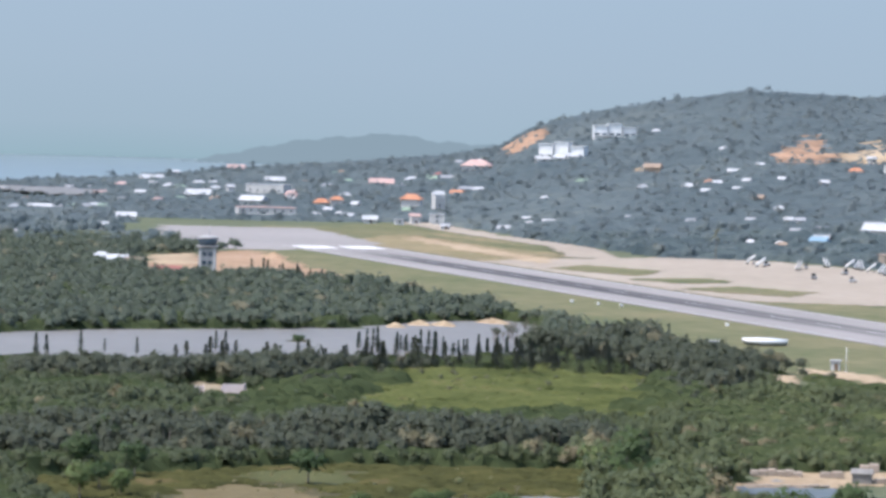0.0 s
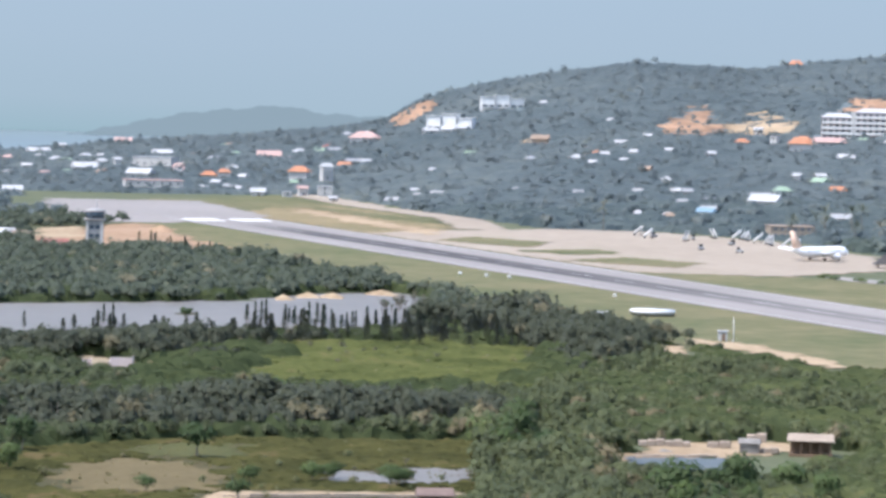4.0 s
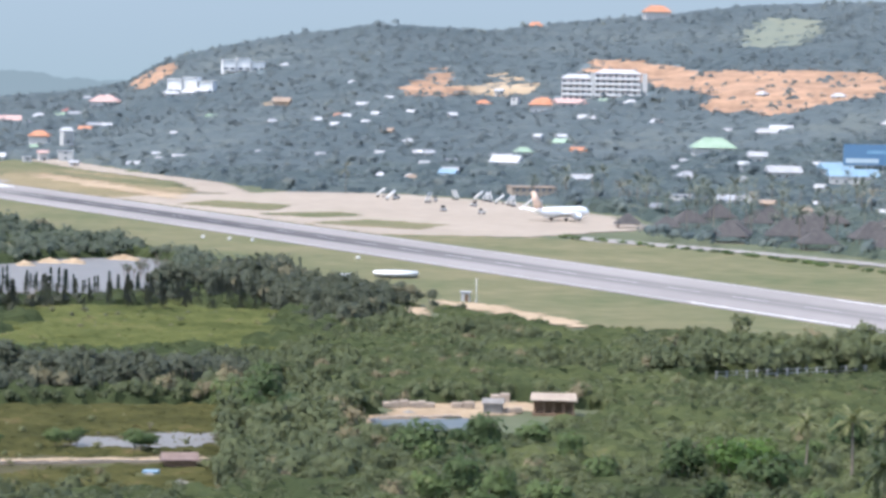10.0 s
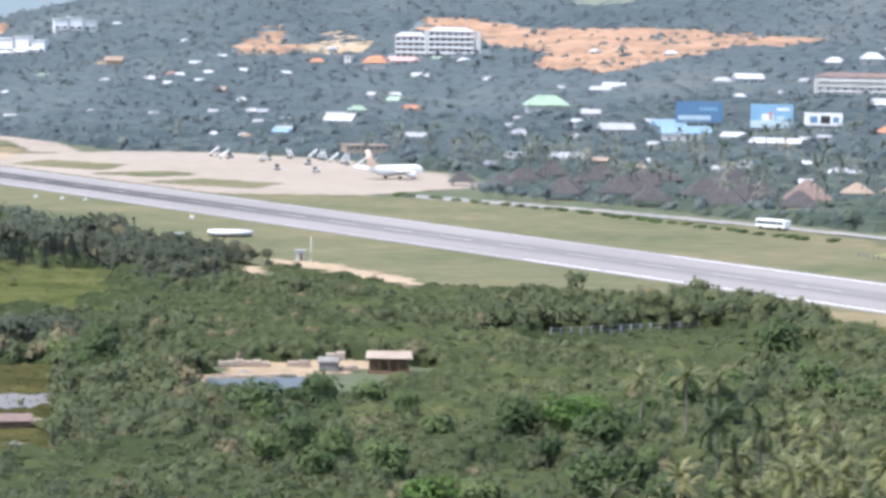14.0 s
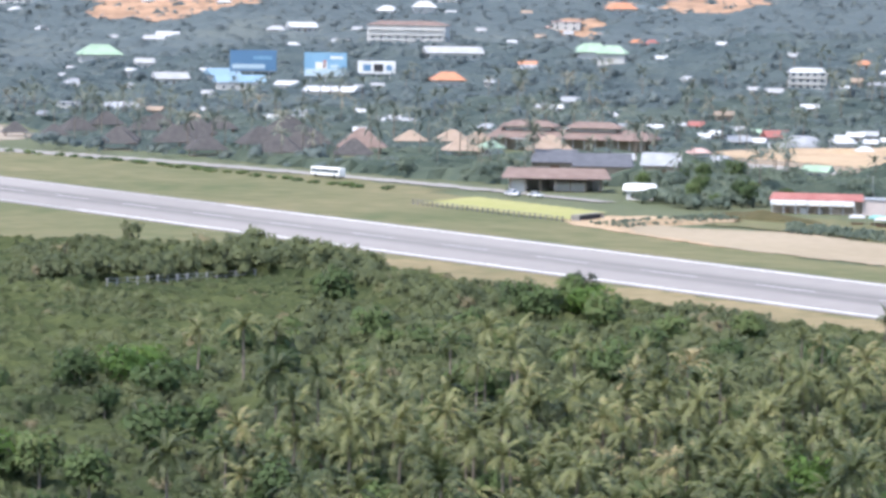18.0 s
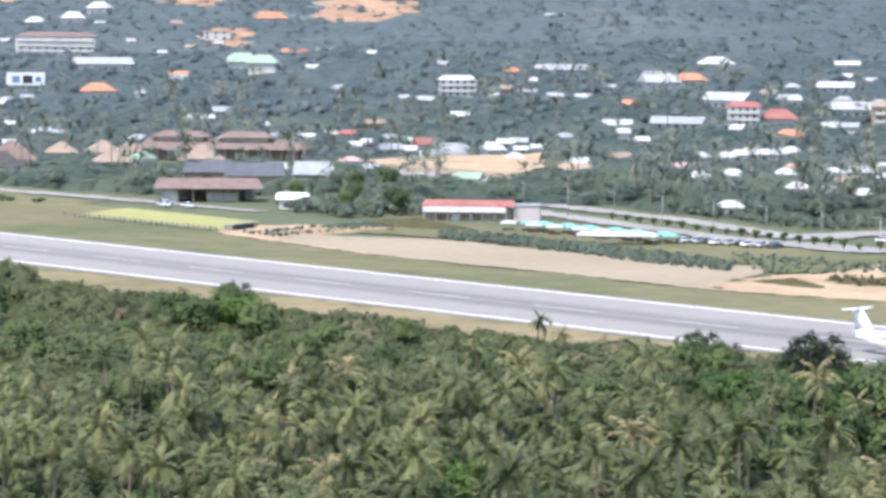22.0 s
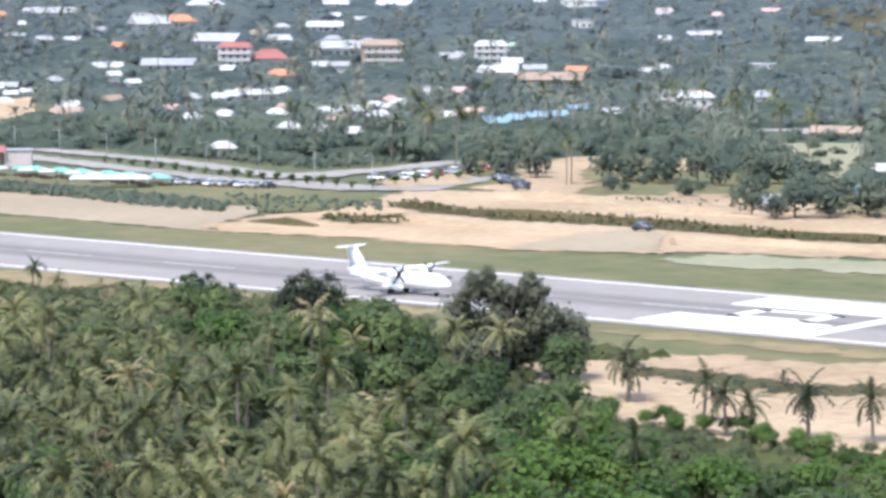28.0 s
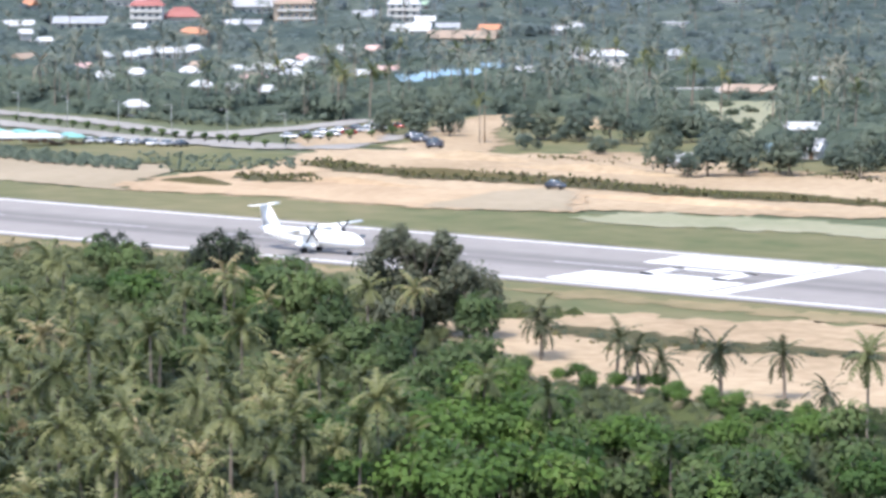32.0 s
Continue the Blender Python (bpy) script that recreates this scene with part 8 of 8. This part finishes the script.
for tx, ty, s in ((-296, 333, 0.88), (-301, 336, 0.72), (-334, 350, 0.62), (-328, 349, 0.55), (-436, 341, 0.66)):
    put(AIRY_KIT, tx, ty, s, "airy trees at the runway", 39)
for tx, ty, k, s in ((-303, 342, 2, 1.2), (-293, 338, 2, 1.1), (-284, 334, 2, 1.15), (-275, 326, 2, 1.1), (-287, 318, 2, 1.0), (-247, 327, 2, 1.0), (-330, 345, 0, 1.15), (-325, 345, 0, 1.05),
                     (-434, 338, 2, 1.1), (-429, 328, 2, 1.0), (-413, 328, 2, 1.0), (-440, 332, 2, 1.0), (-465, 310, 2, 1.1), (-412, 258, 2, 0.9), (-377, 223, 3, 1.3),
                     (-464, 150, 3, 0.6), (-466, 153, 3, 0.5), (-457, 160, 3, 0.65), (-459, 163, 3, 0.5), (-446, 133, 3, 0.6), (-812, 227, 3, 0.5)):
    put(TREE_KIT[k], tx, ty, s)
for tx, ty, s in ((-787, 164, 0.62), (-787, 170, 0.40), (-777, 176, 0.52), (-793, 200, 0.58), (-793, 202.5, 0.58), (-760, 150, 0.7), (-752, 146, 0.8)):
    put(PINE_KIT, tx, ty, s, "casuarinas at the lagoon")
for i in range(44):
    f = i / 43
    put(PINE_KIT, -802 + 52 * f + rng.uniform(-4, 4), float(np.interp(f, (0, 0.5, 1), (240, 260, 274))) + rng.uniform(-3, 4), rng.uniform(0.35, 0.72), "casuarinas at the lagoon")
for tx, ty, k, s in ((-483, 101, 2, 0.7), (-497, 107, 3, 0.8), (-512, 116, 2, 0.7), (-486, 108, 1, 0.8), (-521, 109, 2, 0.75), (-546, 118, 2, 0.8), (-550, 125, 3, 0.9), (-490, 188, 2, 0.85), (-498, 197, 2, 0.9), (-482, 196, 3, 1.0), (-523, 207, 2, 0.8), (-476, 186, 2, 0.8)):
    put(TREE_KIT[k], tx, ty, s, "trees round the marsh")
BARE_KIT = [tree_kit("bare_tree", limbed(h, 2.2, n), leaf_crown(40, 1.6, 1.2, h * 0.95, 0.2, 6), M_GREY_ONE, "leafless grey mangrove tree", "tree") for h, n in ((4.6, 9), (3.8, 7))]
for i in range(34):
    f, g = rng.random(), rng.random()
    put(BARE_KIT[i % 2], -834 - 50 * f + 10 * g, 286 + 30 * f + 14 * g, rng.uniform(0.7, 1.1), "bare mangroves at the lagoon")
for tx, ty, s in ((-481, 171, 0.5), (-470, 167, 0.45), (-474, 160, 0.4), (-463, 137, 0.5)):
    put(BARE_KIT[0], tx, ty, s, "bare shrubs at the marsh pool")
for tx, ty, s in ((-829, 231, 0.35), (-830, 233, 0.3), (-500, 142, 1.0), (-464, 140, 0.55), (-469, 155, 0.5), (-457, 161, 0.6), (-457, 122, 0.5), (-586, 182, 0.9)):
    put(TREE_KIT[3], tx, ty, s)
for tx, ty, s in ((-714, 581, 0.75), (-674, 566, 0.7), (-663, 565, 0.7), (-658, 572, 0.75), (-683, 595, 0.9), (-700, 590, 0.8), (-690, 582, 0.8), (-672, 580, 0.85), (-741, 606, 0.7), (-738, 624, 0.8), (-734, 633, 0.9), (-760, 640, 0.8), (-720, 600, 0.9), (-705, 610, 0.95), (-665, 592, 0.8)):
    put(TREE_KIT[int(-tx) % 4], tx, ty, s, "trees between the depot and the market")
for i in range(26):
    put(PINE_KIT, -1000 - i * 8.0 + rng.uniform(-3, 3), 322 - i * 0.2 + rng.uniform(-4, 2), rng.uniform(0.45, 0.75), "casuarinas beside the grass")
for i in range(30):
    put(BUSH_KIT, -1008 + i * 8.6 + rng.uniform(-2.5, 2.5), np.interp(-1008 + i * 8.6, (-1008, -921, -768), (512, 522, 522)) + rng.uniform(-2, 2), rng.uniform(0.9, 1.5), "bushes beside the service road")
for i in range(24):
    f = i / 23
    put(STREET_KIT, float(np.interp(f, (0, 0.35, 0.75, 1), (-610, -551, -499, -499))), float(np.interp(f, (0, 0.35, 0.75, 1), (605, 587, 578, 625))), rng.uniform(0.8, 1.1), "street trees on the median")

# bright green mango trees in front of the sand lot and in the grove
MANGO_KIT = [tree_kit("mango_tree", limbed(h, r), leaf_crown(n, r, dp, h, 0.42, lb), M_VIVID_ONE, "dense bright green mango tree", "tree")
             for h, r, dp, n, lb in ((9.0, 4.6, 3.8, 900, 16), (7.5, 3.8, 3.2, 640, 13))]
for i, (tx, ty, s) in enumerate(((-207, 256, 1.0), (-211, 269, 1.0), (-209, 277, 1.02), (-199, 274, 1.0), (-196, 264, 0.95), (-186, 263, 0.9), (-197, 254, 0.95), (-188, 274, 0.8), (-178, 264, 0.85), (-193, 234, 0.9), (-185, 233, 0.9),
                                 (-181, 240, 0.95), (-171, 240, 0.95), (-168, 259, 0.8), (-162, 260, 0.8), (-240, 227, 1.0), (-204, 245, 0.95), (-190, 247, 0.95), (-178, 250, 0.9), (-203, 265, 1.0), (-176, 232, 0.95), (-160, 250, 0.85), (-152, 262, 0.8),
                                 (-392, 228, 1.1), (-386, 222, 1.0), (-397, 233, 1.0), (-264, 240, 0.9), (-257, 244, 0.9), (-327, 171, 0.9), (-435, 340, 1.15), (-426, 337, 1.05), (-296, 331, 1.1), (-289, 327, 1.1), (-280, 321, 1.05), (-300, 322, 1.0), (-312, 330, 1.0))):
    put(MANGO_KIT[i % 2], tx, ty, s, "mango trees of the grove")
for i, (tx, ty, s) in enumerate(((-296, 326, 0.95), (-299, 335, 1.05), (-300, 340, 1.0), (-285, 329, 1.0), (-281, 330, 1.1), (-276, 329, 1.0), (-263, 317, 0.9), (-266, 306, 0.9), (-255, 301, 0.9), (-267, 298, 0.9), (-251, 308, 0.8), (-238, 298, 0.8), (-229, 299, 0.8), (-232, 308, 0.75), (-223, 285, 0.8), (-224, 303, 0.6), (-284, 307, 0.9), (-302, 320, 0.8), (-314, 325, 0.75), (-314, 310, 0.8), (-214, 282, 0.8), (-207, 268, 0.85), (-216, 291, 0.75), (-208, 286, 0.75), (-203, 283, 0.7), (-201, 254, 0.9), (-198, 262, 0.9), (-192, 262, 0.9), (-189, 263, 0.85), (-188, 270, 0.8), (-185, 272, 0.75), (-178, 271, 0.75), (-178, 279, 0.7), (-175, 284, 0.7), (-173, 288, 0.7), (-205, 253, 0.8), (-179, 242, 0.95), (-176, 248, 0.9), (-186, 240, 0.95), (-172, 255, 0.85), (-235, 276, 0.8), (-227, 273, 0.85), (-234, 224, 1.0), (-224, 213, 1.0))):
    put(MANGO_KIT[i % 2] if i > 19 else TREE_KIT[2], tx, ty, s, "trees beside the sand lot")
for i in range(44):
    f = i / 43
    put(MANGO_KIT[i % 2] if i % 3 else TREE_KIT[3], -236 + 62 * f + rng.uniform(-1.5, 1.5), 321 - 17 * f + 6 * math.sin(3.1 * f) + rng.uniform(-11, -2), rng.uniform(0.26, 0.44), "low trees along the sand lot")
SCRUB_KIT = tree_kit("scrub_bush", stem(0.4, 0.08, 0.05, 0, 4, 1), leaf_crown(110, 1.4, 0.7, 1.1, 0.3, 7), M_GREY_ONE, "low grey-green scrub bush in sand", "bush")
for i in range(34):
    f = rng.random()
    put(SCRUB_KIT, -258 + 66 * f, float(np.interp(f, (0, 0.2, 0.5, 1), (356, 353, 354, 360))) + rng.normal(0, 1.8), rng.uniform(0.35, 1.0), "scrub bushes across the sand lot")
for i in range(16):
    f = rng.random()
    put(SCRUB_KIT, -500 + 95 * f + rng.uniform(-6, 10), 784 - 145 * f + rng.uniform(-6, 6), rng.uniform(1.2, 2.6), "bushes in the pale field")
DRY_KIT = tree_kit("dry_tree", limbed(6.5, 3.0), leaf_crown(260, 2.8, 2.4, 6.5, 0.36, 9), M_DRY_ONE, "half-dry tree with brownish leaves", "tree")
for tx, ty, s in ((-293, 231, 1.05), (-291, 224, 0.95), (-258, 254, 0.95), (-330, 299, 1.2), (-234, 229, 0.9), (-237, 236, 0.9), (-225, 217, 0.8)):
    put(DRY_KIT, tx, ty, s)

# dark clumps of trees behind the earthworks
CLUMP_KIT = [tree_kit("shade_tree", limbed(h, r), leaf_crown(n, r, dp, h, 0.5, lb, -0.6), M_DUSK_ONE, "dense dark grey-green shade tree", "tree")
             for h, r, dp, n, lb in ((8.5, 4.6, 4.1, 700, 15), (6.5, 3.8, 3.1, 480, 12))]
for i, (tx, ty, s) in enumerate(((-467, 636, 0.9), (-464, 641, 1.0), (-459, 648, 1.05), (-452, 639, 1.0), (-447, 645, 1.0), (-438, 641, 0.85), (-434, 648, 1.0), (-430, 655, 1.0), (-383, 573, 0.85), (-375, 570, 0.8), (-374, 576, 0.95), (-368, 580, 0.95), (-372, 587, 1.0), (-366, 592, 1.0), (-360, 586, 0.9),
                                 (-352, 596, 0.9), (-345, 590, 0.8), (-358, 604, 1.0), (-348, 610, 1.0), (-338, 604, 0.85), (-330, 612, 0.9), (-340, 620, 1.0), (-322, 604, 0.8), (-312, 612, 0.85), (-395, 612, 0.7), (-400, 622, 0.8), (-408, 634, 0.9), (-390, 632, 0.9), (-378, 622, 0.8), (-366, 630, 0.9), (-350, 634, 0.9), (-325, 634, 0.9), (-300, 628, 0.9), (-285, 618, 0.8),
                                 (-497, 632, 1.05), (-492, 626, 0.95), (-503, 638, 1.0), (-488, 634, 1.0), (-499, 645, 1.0), (-506, 630, 0.9))):
    put(CLUMP_KIT[i % 2], tx, ty, s * 1.12, "shade trees behind the earthworks")
for i in range(46):
    f, g = rng.random(), rng.random()
    tx, ty = (-474 + 150 * f, 612 + 40 * g - 16 * f)
    if not inside([(-480, 590), (-485, 640), (-452, 630), (-452, 590)], tx, ty):
        put(CLUMP_KIT[1], tx, ty, rng.uniform(0.35, 0.8), "shrubs behind the earthworks")
TALL_KIT = tree_kit("tall_palm", stem(13.0, 0.26, 0.16, 0.8, 6, 5), palm_crown(16, 6, 3.8, 13.0, True) + np.array([0.8, 0, 0]), M_PALM_ONE, "tall coconut palm with a bare grey trunk", "palm tree")
for tx, ty, s in ((-552, 668, 1.0), (-546, 663, 0.95), (-541, 668, 1.05), (-549, 678, 1.0), (-556, 660, 0.9), (-468, 620, 0.85), (-603, 788, 1.0), (-615, 818, 1.0), (-613, 850, 0.9), (-589, 838, 1.0), (-574, 830, 1.0), (-549, 812, 1.0), (-547, 831, 0.9), (-535, 790, 0.95), (-520, 770, 1.0), (-500, 762, 0.9), (-486, 740, 0.95), (-470, 730, 0.9), (-640, 805, 0.95), (-650, 780, 0.9), (-560, 700, 0.95), (-570, 690, 1.0), (-420, 700, 0.9), (-405, 690, 0.95), (-380, 680, 0.9), (-600, 700, 0.9), (-620, 690, 0.9)):
    put(TALL_KIT, tx, ty, s, "tall palms of the village")
